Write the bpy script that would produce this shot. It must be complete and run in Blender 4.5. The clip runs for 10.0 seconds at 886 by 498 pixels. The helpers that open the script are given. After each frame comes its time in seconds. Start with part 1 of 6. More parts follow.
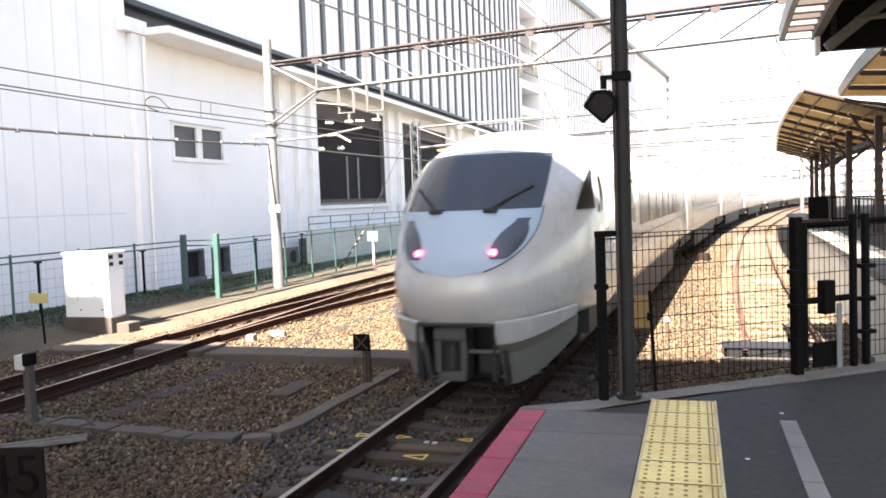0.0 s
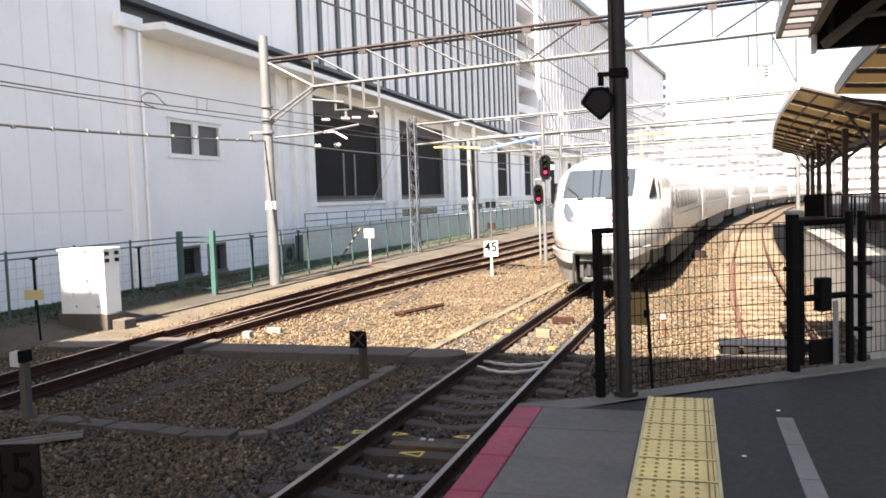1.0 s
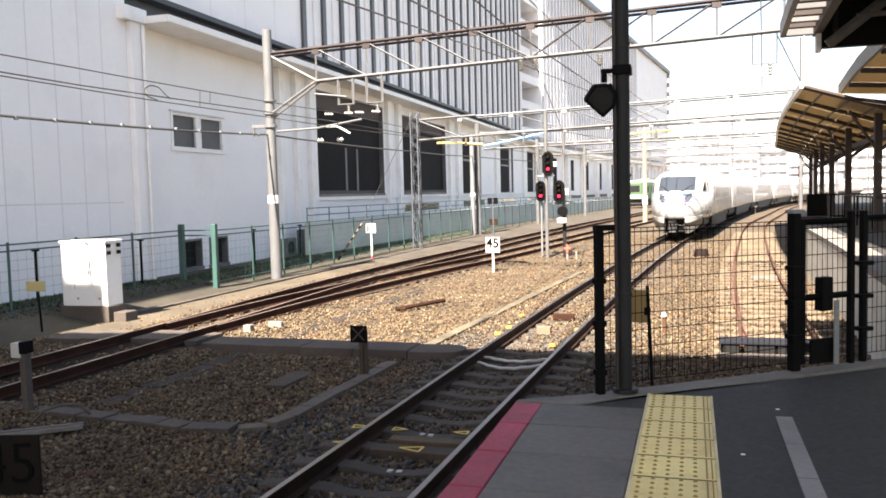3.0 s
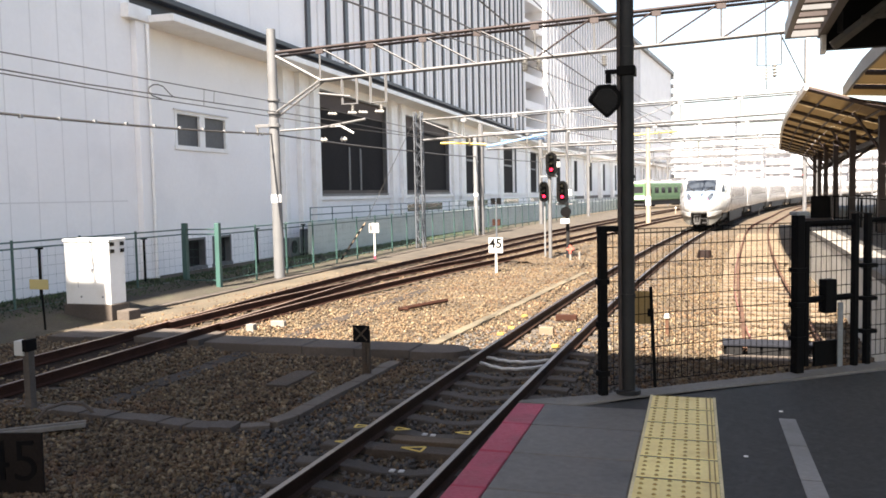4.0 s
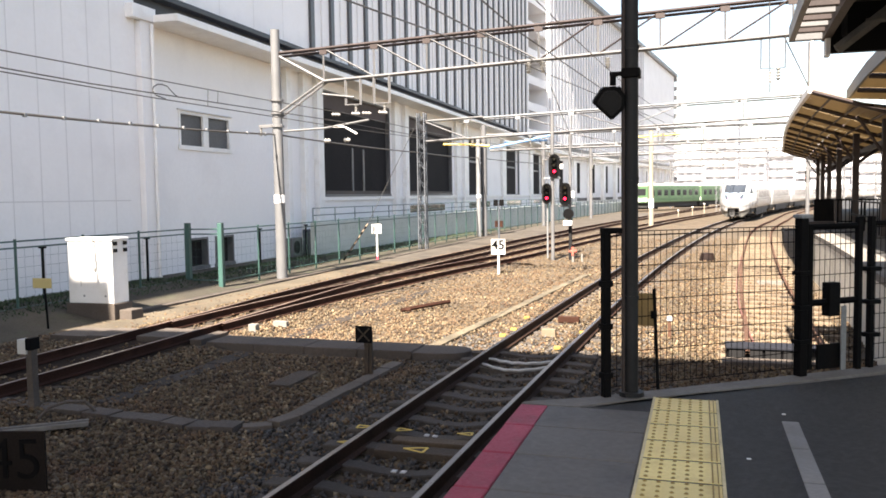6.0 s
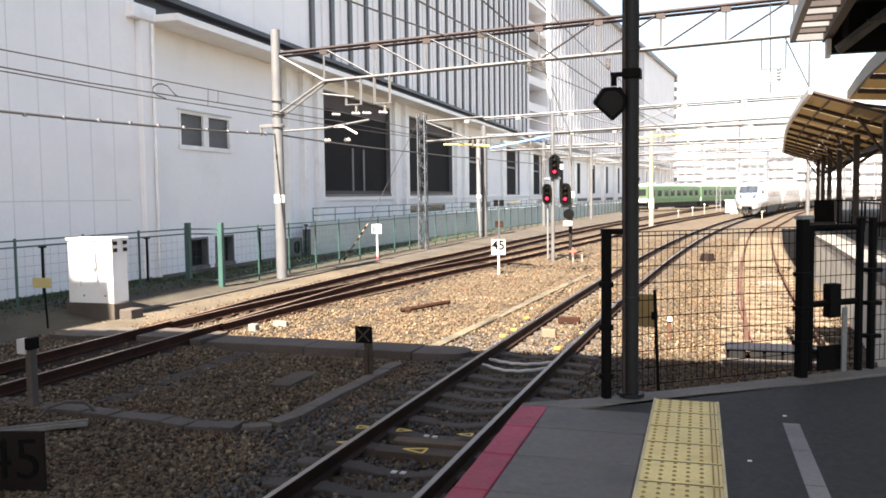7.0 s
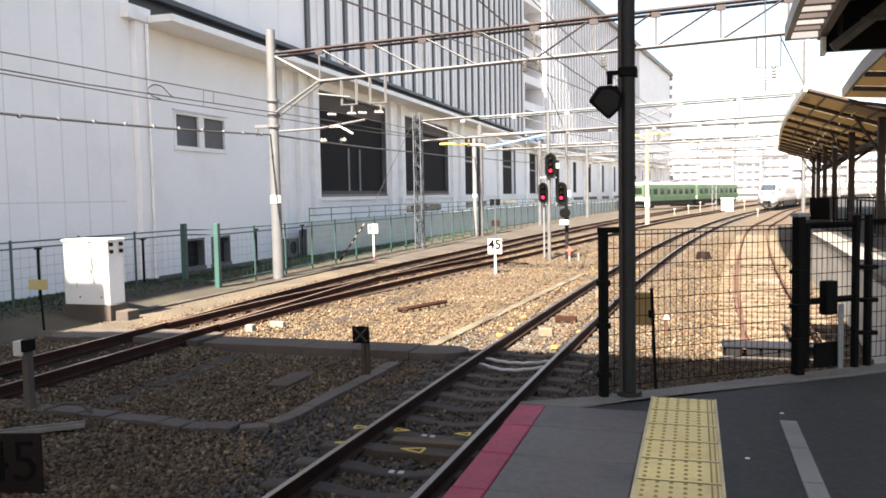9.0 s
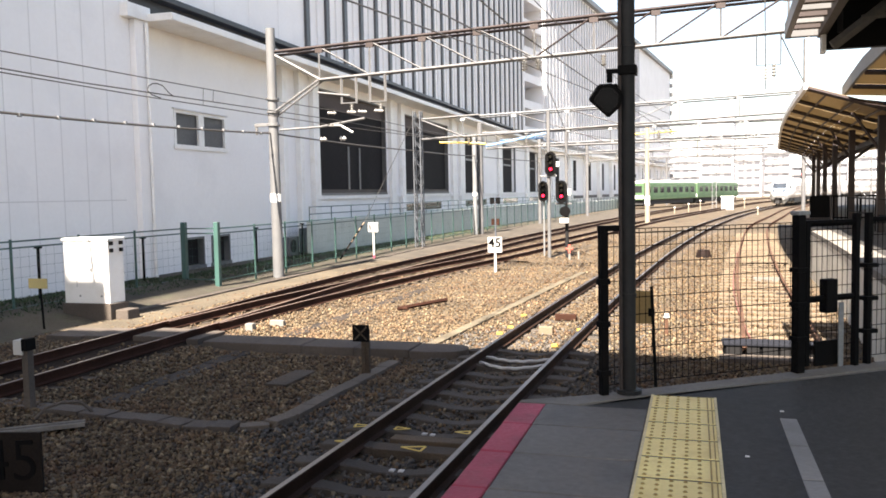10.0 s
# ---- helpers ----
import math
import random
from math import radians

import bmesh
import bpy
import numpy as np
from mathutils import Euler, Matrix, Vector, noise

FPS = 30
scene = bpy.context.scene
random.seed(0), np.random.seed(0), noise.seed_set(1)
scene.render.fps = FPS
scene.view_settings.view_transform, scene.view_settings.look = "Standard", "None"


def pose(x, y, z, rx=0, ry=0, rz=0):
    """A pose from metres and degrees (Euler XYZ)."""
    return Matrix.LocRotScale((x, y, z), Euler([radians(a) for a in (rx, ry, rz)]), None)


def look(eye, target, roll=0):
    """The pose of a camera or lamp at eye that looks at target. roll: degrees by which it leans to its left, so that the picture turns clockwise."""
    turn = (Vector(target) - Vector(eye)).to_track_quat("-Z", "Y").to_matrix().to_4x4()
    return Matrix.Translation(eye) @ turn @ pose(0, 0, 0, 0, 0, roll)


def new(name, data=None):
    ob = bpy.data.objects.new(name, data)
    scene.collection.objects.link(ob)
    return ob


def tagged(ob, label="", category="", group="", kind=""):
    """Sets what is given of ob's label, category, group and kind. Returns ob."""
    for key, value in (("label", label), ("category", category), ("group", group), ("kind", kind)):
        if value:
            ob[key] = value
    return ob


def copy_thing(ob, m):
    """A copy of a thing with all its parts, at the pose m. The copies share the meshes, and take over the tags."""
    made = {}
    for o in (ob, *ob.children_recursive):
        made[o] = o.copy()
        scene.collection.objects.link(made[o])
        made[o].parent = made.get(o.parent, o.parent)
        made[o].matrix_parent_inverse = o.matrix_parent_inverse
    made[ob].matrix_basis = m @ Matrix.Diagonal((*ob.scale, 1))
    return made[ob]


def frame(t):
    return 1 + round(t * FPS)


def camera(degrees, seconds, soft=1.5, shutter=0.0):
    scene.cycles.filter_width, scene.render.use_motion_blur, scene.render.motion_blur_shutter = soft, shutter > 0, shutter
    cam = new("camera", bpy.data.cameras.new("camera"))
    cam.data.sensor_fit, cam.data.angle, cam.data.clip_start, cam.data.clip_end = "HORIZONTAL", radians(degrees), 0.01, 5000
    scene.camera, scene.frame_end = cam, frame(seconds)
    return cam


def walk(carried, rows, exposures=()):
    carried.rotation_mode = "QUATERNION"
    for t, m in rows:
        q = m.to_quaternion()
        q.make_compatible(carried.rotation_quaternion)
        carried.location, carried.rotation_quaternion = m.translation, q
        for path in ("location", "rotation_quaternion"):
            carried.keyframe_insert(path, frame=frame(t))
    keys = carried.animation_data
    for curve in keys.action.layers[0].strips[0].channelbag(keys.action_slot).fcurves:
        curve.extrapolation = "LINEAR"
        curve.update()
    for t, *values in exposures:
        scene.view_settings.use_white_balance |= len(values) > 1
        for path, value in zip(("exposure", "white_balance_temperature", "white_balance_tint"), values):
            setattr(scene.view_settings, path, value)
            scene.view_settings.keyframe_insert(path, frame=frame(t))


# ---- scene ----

# ======================= camera and its walk =======================
cam = camera(56.25, 10.0, soft=1.7, shutter=0.4)
walk(cam, [
    (0.0, pose(0.019, -0.012, 2.348, 86.727, 2.105, 16.824)),
    (0.5, pose(0.024, -0.006, 2.342, 86.658, 2.074, 16.828)),
    (1.0, pose(0.014, -0.007, 2.346, 86.522, 2.011, 16.581)),
    (1.5, pose(0.014, 0.001, 2.344, 86.416, 1.845, 16.605)),
    (2.0, pose(0.016, 0.008, 2.341, 86.336, 1.739, 16.655)),
    (2.5, pose(0.018, -0.004, 2.343, 86.245, 1.602, 16.652)),
    (4.0, pose(0.014, -0.004, 2.344, 86.244, 1.164, 16.958)),
    (4.5, pose(0.013, -0.011, 2.346, 86.255, 1.084, 16.947)),
    (5.0, pose(0.009, -0.017, 2.344, 86.302, 0.940, 16.988)),
    (5.5, pose(0.008, -0.015, 2.342, 86.327, 0.908, 17.091)),
    (7.0, pose(0.003, -0.001, 2.345, 86.341, 0.753, 17.145)),
    (7.5, pose(0.000, 0.004, 2.346, 86.302, 0.816, 17.064)),
    (8.0, pose(-0.003, -0.012, 2.346, 86.269, 1.014, 16.927)),
    (8.5, pose(-0.004, -0.004, 2.342, 86.277, 0.872, 16.922)),
    (9.0, pose(-0.000, 0.000, 2.344, 86.306, 1.051, 16.879)),
    (9.5, pose(-0.000, 0.003, 2.346, 86.225, 1.052, 16.882)),
    (10.0, pose(0.001, 0.002, 2.344, 86.200, 1.114, 16.882)),
], exposures=[(0.0, 3.2, 7600, 14), (0.5, 2.82, 7600, 14), (1.0, 2.58, 7600, 14), (1.5, 2.53, 7600, 14), (2.5, 2.51, 7600, 14), (10.0, 2.51, 7600, 14)])

# ======================= sky and sun =======================
SUN_AZ = radians(5.2)      # from straight behind (-y) towards the building (-x)
SUN_EL = radians(49)
sun_dir = Vector((-math.sin(SUN_AZ) * math.cos(SUN_EL), -math.cos(SUN_AZ) * math.cos(SUN_EL), math.sin(SUN_EL)))
world = bpy.data.worlds.new("sky")
scene.world = world
world.use_nodes = True
wn = world.node_tree
sky = wn.nodes.new("ShaderNodeTexSky")
sky.sky_type = "NISHITA"
sky.sun_disc = False
sky.sun_elevation = SUN_EL
sky.sun_rotation = math.atan2(sun_dir.x, sun_dir.y)
sky.air_density, sky.dust_density, sky.ozone_density = 1.0, 1.2, 1.0
wn.links.new(sky.outputs[0], wn.nodes["Background"].inputs[0])
wn.nodes["Background"].inputs[1].default_value = 0.064
sun_data = bpy.data.lights.new("sun", "SUN")
sun_data.energy, sun_data.angle, sun_data.color = 5.0, radians(0.5), (1.0, 0.975, 0.93)
sun = new("sun", sun_data)
sun.matrix_world = look(sun_dir * 60, (0, 0, 0))


# ======================= material helpers =======================
def material(name, col, rough=0.6, metal=0.0, vary=0.12, scale=6.0, bump=0.0, bscale=60.0, stain=None, stain_amount=0.0, spec=0.5, island=0.0, obj_rand=0.0, coat=0.0):
    """A surface with two scales of variation, fine relief and, where given, stains."""
    m = bpy.data.materials.new(name)
    m.use_nodes = True
    nt = m.node_tree
    b = nt.nodes["Principled BSDF"]
    b.inputs["Roughness"].default_value = rough
    b.inputs["Metallic"].default_value = metal
    b.inputs["Specular IOR Level"].default_value = spec
    b.inputs["Coat Weight"].default_value = coat
    co = nt.nodes.new("ShaderNodeTexCoord")
    geo = nt.nodes.new("ShaderNodeNewGeometry")

    def tex(s, detail=4):
        n = nt.nodes.new("ShaderNodeTexNoise")
        n.inputs["Scale"].default_value, n.inputs["Detail"].default_value = s, detail
        nt.links.new(geo.outputs["Position"] if island >= 0 else co.outputs["Object"], n.inputs["Vector"])
        return n.outputs["Fac"]

    def mix(fac, a, c, kind="MIX"):
        n = nt.nodes.new("ShaderNodeMix")
        n.data_type, n.blend_type = "RGBA", kind
        for s, v in ((0, fac), (6, a), (7, c)):
            if isinstance(v, (float, int)):
                n.inputs[s].default_value = v
            elif isinstance(v, tuple):
                n.inputs[s].default_value = (*v, 1)
            else:
                nt.links.new(v, n.inputs[s])
        return n.outputs[2]

    def ramp(v, lo, hi, a=0.0, z=1.0):
        n = nt.nodes.new("ShaderNodeMapRange")
        nt.links.new(v, n.inputs[0])
        n.inputs[1].default_value, n.inputs[2].default_value = lo, hi
        n.inputs[3].default_value, n.inputs[4].default_value = a, z
        return n.outputs[0]

    big, fine = tex(scale * 0.22), tex(scale * 7)
    dark = tuple(c * (1 - vary * 1.6) for c in col)
    light = tuple(min(1.0, c * (1 + vary)) for c in col)
    c = mix(ramp(big, 0.3, 0.7), dark, light)
    c = mix(ramp(fine, 0.3, 0.7, 0.0, 0.55), c, tuple(x * (1 - vary * 2) for x in col))
    if stain:
        c = mix(ramp(tex(scale * 0.6, 7), 0.52, 0.72, 0.0, stain_amount), c, stain)
    if island > 0:
        c = mix(1.0, c, ramp(geo.outputs["Random Per Island"], 0, 1, 1 - island, 1 + island), "MULTIPLY")
    if obj_rand:
        oi = nt.nodes.new("ShaderNodeObjectInfo")
        c = mix(1.0, c, ramp(oi.outputs["Random"], 0, 1, 1 - obj_rand, 1 + obj_rand), "MULTIPLY")
    nt.links.new(c, b.inputs["Base Color"])
    nt.links.new(ramp(fine, 0.2, 0.8, max(0.02, rough - 0.1), min(1, rough + 0.1)), b.inputs["Roughness"])
    if bump:
        bn = nt.nodes.new("ShaderNodeBump")
        bn.inputs["Strength"].default_value, bn.inputs["Distance"].default_value = bump, 0.02
        nt.links.new(tex(bscale, 5), bn.inputs["Height"])
        nt.links.new(bn.outputs[0], b.inputs["Normal"])
    return m


def glow(name, col, strength):
    m = bpy.data.materials.new(name)
    m.use_nodes = True
    b = m.node_tree.nodes["Principled BSDF"]
    b.inputs["Base Color"].default_value = (*col, 1)
    b.inputs["Emission Color"].default_value = (*col, 1)
    b.inputs["Emission Strength"].default_value = strength
    return m


M_BALLAST = material("ballast", (0.086, 0.064, 0.04), 0.9, vary=0.3, scale=3, bump=0.9, bscale=22, stain=(0.125, 0.076, 0.042), stain_amount=0.6)
M_STONE = material("ballast_stone", (0.129, 0.097, 0.057), 0.85, vary=0.26, scale=2, stain=(0.113, 0.066, 0.037), stain_amount=0.65, island=0.22)


def stone_tints(m, tints):
    """Single stones of different rock: dark, brown, pale."""
    nt = m.node_tree
    b = nt.nodes["Principled BSDF"]
    old = b.inputs["Base Color"].links[0].from_socket
    g = nt.nodes.new("ShaderNodeNewGeometry")
    r = nt.nodes.new("ShaderNodeValToRGB")
    r.color_ramp.interpolation = "CONSTANT"
    while len(r.color_ramp.elements) < len(tints):
        r.color_ramp.elements.new(0.5)
    for e, (p, c) in zip(r.color_ramp.elements, tints):
        e.position, e.color = p, (*c, 1)
    nt.links.new(g.outputs["Random Per Island"], r.inputs[0])
    x = nt.nodes.new("ShaderNodeMix")
    x.data_type, x.blend_type = "RGBA", "MULTIPLY"
    x.inputs[0].default_value = 1.0
    nt.links.new(old, x.inputs[6])
    nt.links.new(r.outputs[0], x.inputs[7])
    nt.links.new(x.outputs[2], b.inputs["Base Color"])


stone_tints(M_STONE, [(0.0, (0.48, 0.41, 0.39)), (0.28, (0.9, 0.72, 0.64)), (0.52, (1.12, 1.04, 0.98)), (0.84, (1.05, 1.1, 1.2)), (0.95, (1.7, 1.75, 1.85))])
M_GREYSTONE = material("grey_stone", (0.076, 0.069, 0.063), 0.8, vary=0.25, scale=3, island=0.7)
M_EARTH = material("sandy_earth", (0.1, 0.081, 0.055), 0.95, vary=0.28, scale=3, bump=0.9, bscale=26, stain=(0.1, 0.068, 0.042), stain_amount=0.7)
M_CINDER = material("dark_cinder", (0.068, 0.057, 0.045), 0.95, vary=0.3, scale=4, bump=0.9, bscale=26, stain=(0.085, 0.068, 0.048), stain_amount=0.6)
M_VERGE = material("weedy_soil", (0.052, 0.044, 0.031), 0.95, vary=0.3, scale=4, bump=0.8, bscale=30, stain=(0.05, 0.058, 0.03), stain_amount=0.7)
M_DULLRAIL = material("dull_rail_head", (0.26, 0.19, 0.16), 0.45, 0.5, vary=0.15, scale=8)
M_RUSTDARK = material("dark_rust", (0.042, 0.017, 0.011), 0.85, 0.0, vary=0.3, scale=9, spec=0.15)
M_GRASS = material("low_grass", (0.05, 0.082, 0.036), 0.9, vary=0.4, scale=5, bump=1.0, bscale=45, island=0.4)
M_RAIL_TOP = material("polished_rail", (0.30, 0.27, 0.255), 0.32, 1.0, vary=0.05, scale=8)
M_RAILWEB = material("brown_rail_side", (0.04, 0.021, 0.014), 0.8, 0.0, vary=0.3, scale=9, spec=0.15)
M_RUST = material("rusty_steel", (0.10, 0.048, 0.028), 0.85, 0.2, vary=0.3, scale=9, bump=0.3, bscale=80)
M_DARKRUST = material("oily_steel", (0.018, 0.0105, 0.009), 0.75, 0.0, vary=0.3, scale=9, spec=0.15)
M_SLEEPER = material("weathered_sleeper", (0.058, 0.043, 0.031), 0.9, vary=0.25, scale=7, bump=0.5, bscale=60, stain=(0.06, 0.035, 0.02), stain_amount=0.6, obj_rand=0.2)
M_CONC = material("grey_concrete", (0.185, 0.175, 0.16), 0.88, vary=0.15, scale=4, bump=0.3, bscale=70, stain=(0.11, 0.098, 0.085), stain_amount=0.6)
# Darker concrete; on the slab path its darkness is shade put into the colour.
M_CONCDARK = material("dark_concrete", (0.086, 0.07, 0.059), 0.9, vary=0.2, scale=4, bump=0.4, bscale=60, stain=(0.07, 0.055, 0.045), stain_amount=0.6)
M_SLAB = material("paving_slab", (0.146, 0.137, 0.125), 0.72, vary=0.12, scale=5, bump=0.25, bscale=160, stain=(0.06, 0.06, 0.06), stain_amount=0.5, obj_rand=0.07)
M_ASPHALT = material("platform_asphalt", (0.034, 0.0325, 0.0315), 0.75, vary=0.15, scale=5, bump=0.35, bscale=220, stain=(0.022, 0.022, 0.023), stain_amount=0.5)
M_RED = material("worn_red_paint", (0.42, 0.05, 0.09), 0.65, vary=0.15, scale=8, bump=0.2, bscale=150, stain=(0.13, 0.04, 0.05), stain_amount=0.5)
M_YELLOW = material("yellow_tactile", (0.95, 0.76, 0.32), 0.6, vary=0.1, scale=9, bump=0.15, bscale=120, stain=(0.62, 0.44, 0.14), stain_amount=0.5, obj_rand=0.06)
M_WHITEWALL = material("white_wall_panel", (0.84, 0.835, 0.84), 0.6, vary=0.03, scale=1.2, stain=(0.70, 0.695, 0.71), stain_amount=0.4)
M_WHITE = material("white_paint", (0.82, 0.82, 0.81), 0.5, vary=0.05, scale=5, stain=(0.5, 0.46, 0.4), stain_amount=0.25)
M_DARKMETAL = material("dark_flashing", (0.024, 0.025, 0.03), 0.5, vary=0.1, scale=4)
M_FIN = material("dark_fin", (0.06, 0.062, 0.068), 0.45, vary=0.1, scale=4)
M_BLACK = material("black_paint", (0.0045, 0.0045, 0.005), 0.6, vary=0.15, scale=8, stain=(0.012, 0.008, 0.007), stain_amount=0.3, spec=0.06)
M_POLE = material("grey_steel_pole", (0.022, 0.023, 0.025), 0.5, 0.0, vary=0.15, scale=8, stain=(0.012, 0.01, 0.01), stain_amount=0.4, spec=0.15)
M_GALV = material("galvanised_steel", (0.135, 0.137, 0.142), 0.55, 0.2, vary=0.12, scale=6, stain=(0.20, 0.195, 0.19), stain_amount=0.4)
M_GALVDARK = material("dull_galvanised_steel", (0.24, 0.25, 0.26), 0.55, 0.4, vary=0.15, scale=6)
M_BROWNSTEEL = material("red_oxide_steel", (0.044, 0.032, 0.031), 0.6, 0.2, vary=0.2, scale=6)
M_WIRE = material("contact_wire", (0.08, 0.075, 0.07), 0.5, 0.5, vary=0.1)
M_GREEN = material("green_fence_paint", (0.034, 0.088, 0.078), 0.5, vary=0.12, scale=6)
M_GLASS = material("dark_window_glass", (0.022, 0.023, 0.025), 0.12, vary=0.1, scale=1.0, spec=0.35)
# Near-black colour that stands for unlit rooms, on panes and room surfaces.
M_DIMROOM = material("dim_room_dark", (0.024, 0.0225, 0.0235), 0.8, vary=0.12, scale=2, spec=0.08)
M_JOINT = material("panel_joint_grey", (0.67, 0.665, 0.67), 0.7, vary=0.04, scale=2)
M_MASK = material("blue_grey_front_panel", (0.3, 0.39, 0.49), 0.35, vary=0.03, scale=2, coat=0.0, spec=0.4)
M_TRAIN = material("white_train_paint", (0.405, 0.41, 0.415), 0.28, vary=0.02, scale=0.4, stain=(0.43, 0.42, 0.40), stain_amount=0.2, coat=0.5)
M_TRAINSIDE = material("pearl_train_side", (0.46, 0.45, 0.43), 0.3, 0.1, vary=0.04, scale=2, coat=0.3)
M_TRAINGLASS = material("train_windscreen", (0.036, 0.044, 0.056), 0.14, vary=0.05, scale=2, spec=0.35)
M_SIDEGLASS = material("side_window_glass", (0.028, 0.027, 0.027), 0.2, vary=0.1, spec=0.18)
M_CABGLASS = material("black_cab_glass", (0.012, 0.013, 0.015), 0.15, vary=0.05, spec=0.2)
M_LAMPHOUSE = material("lamp_housing_lens", (0.055, 0.066, 0.083), 0.2, vary=0.05, scale=4, spec=0.4)
M_UNDER = material("underframe_grey", (0.03, 0.03, 0.031), 0.7, vary=0.2, scale=6)
M_SKIRT = material("skirt_grey", (0.16, 0.16, 0.15), 0.45, vary=0.06, scale=4)
M_COUPLER = material("coupler_paint", (0.055, 0.055, 0.056), 0.5, vary=0.15, scale=8)
M_RUBBER = material("black_rubber", (0.015, 0.015, 0.016), 0.7, vary=0.1)
M_TAIL = glow("red_tail_light", (1.0, 0.05, 0.18), 2.6)
M_SIGRED = glow("red_signal_light", (1.0, 0.02, 0.06), 1.3)
M_LGREEN = material("light_green_train_paint", (0.07, 0.135, 0.068), 0.4, vary=0.06, scale=2)
M_DGREEN = material("green_train_band", (0.045, 0.1, 0.048), 0.4, vary=0.06, scale=2)
# Far colours with the haze painted in: pale walls, pale trim, pale windows.
M_HAZE = material("hazed_far_concrete", (0.62, 0.62, 0.64), 0.8, vary=0.05, scale=0.3)
M_HAZEDARK = material("hazed_far_trim", (0.46, 0.47, 0.50), 0.5, vary=0.05, scale=0.3)
M_HAZEWIN = material("hazed_far_glass", (0.36, 0.37, 0.4), 0.5, vary=0.1, scale=0.3)
M_TANPLATE = material("faded_yellow_plate", (0.55, 0.45, 0.2), 0.6, vary=0.1)
M_WINGREY = material("grey_window_blind", (0.10, 0.10, 0.105), 0.5, vary=0.2, scale=2, spec=0.3)
M_DARKGREY = material("dark_grey_paint", (0.02, 0.02, 0.021), 0.6, vary=0.1, spec=0.06)
M_PLATE = material("sooty_brown_plate", (0.016, 0.012, 0.0105), 0.7, vary=0.2, scale=8, spec=0.08)
# Darker ballast colour that holds the foreground shade between the far rails.
M_SHADEBED = material("shade_dark_ballast", (0.034, 0.024, 0.018), 0.9, vary=0.4, scale=6, bump=1.0, bscale=26, stain=(0.06, 0.042, 0.03), stain_amount=0.7, spec=0.1)
M_SIGN = material("weathered_white_enamel", (0.46, 0.46, 0.45), 0.5, vary=0.06, scale=5, stain=(0.34, 0.3, 0.25), stain_amount=0.3)
M_MASTBLUE = material("blue_grey_mast_paint", (0.07, 0.08, 0.095), 0.6, vary=0.12, scale=5)
M_OLDSLEEPER = material("bleached_sleeper", (0.17, 0.13, 0.09), 0.9, vary=0.25, scale=7, bump=0.5, bscale=60, stain=(0.07, 0.05, 0.035), stain_amount=0.8)
M_BURIED = material("dirty_buried_lid", (0.03, 0.021, 0.016), 0.9, vary=0.3, scale=8, bump=0.5, bscale=60)
M_OLDBOARD = material("brown_weathered_board", (0.11, 0.078, 0.05), 0.9, vary=0.25, scale=9, bump=0.4, bscale=60)
M_HEADER = material("brown_grey_header", (0.10, 0.085, 0.085), 0.7, vary=0.08, scale=2, spec=0.1)
M_LIDGREY = material("worn_grey_lid", (0.115, 0.095, 0.078), 0.9, vary=0.2, scale=6, bump=0.4, bscale=60, stain=(0.07, 0.058, 0.046), stain_amount=0.6)
M_SANDLID = material("sandy_lid", (0.135, 0.112, 0.076), 0.9, vary=0.35, scale=8, bump=0.5, bscale=60, stain=(0.1, 0.078, 0.05), stain_amount=0.7)
M_PALEWALL = material("pale_platform_concrete", (0.62, 0.6, 0.54), 0.85, vary=0.12, scale=3, bump=0.2, bscale=60, stain=(0.25, 0.23, 0.19), stain_amount=0.5)
M_POLETAN = material("tan_concrete_pole", (0.27, 0.235, 0.18), 0.8, vary=0.1, scale=4)
M_CERAMIC = material("white_insulator", (0.36, 0.355, 0.34), 0.25, vary=0.05)
M_YELLOWCOVER = material("yellow_wire_cover", (0.75, 0.52, 0.1), 0.5, vary=0.1)
M_YELLOWDULL = material("dirty_yellow_paint", (0.42, 0.27, 0.06), 0.8, vary=0.25, scale=20, bump=0.3, bscale=80)
M_BLUECOVER = material("blue_wire_cover", (0.2, 0.42, 0.75), 0.5, vary=0.1)


# ======================= mesh helpers =======================
def part(name, bm, mat, parent=None, label="", smooth=False):
    """Links a bmesh as one mesh object, under a thing or a part."""
    me = bpy.data.meshes.new(name)
    bm.normal_update()
    bm.to_mesh(me)
    bm.free()
    for mm in (mat if isinstance(mat, (list, tuple)) else [mat]):
        me.materials.append(mm)
    if smooth:
        for p in me.polygons:
            p.use_smooth = True
    ob = new(name, me)
    ob.parent = parent
    if label:
        ob["label"] = label
    return ob


def raw(name, verts, faces, mat, parent=None, smooth=False):
    me = bpy.data.meshes.new(name)
    me.from_pydata(verts, [], faces)
    me.materials.append(mat)
    if smooth:
        for p in me.polygons:
            p.use_smooth = True
    ob = new(name, me)
    ob.parent = parent
    return ob


def shared(name, me, parent, m):
    ob = new(name, me)
    ob.parent = parent
    ob.matrix_basis = m
    return ob


def empty(name, m=None):
    ob = new(name)
    ob.empty_display_size = 0.1
    if m is not None:
        ob.matrix_basis = m
    return ob


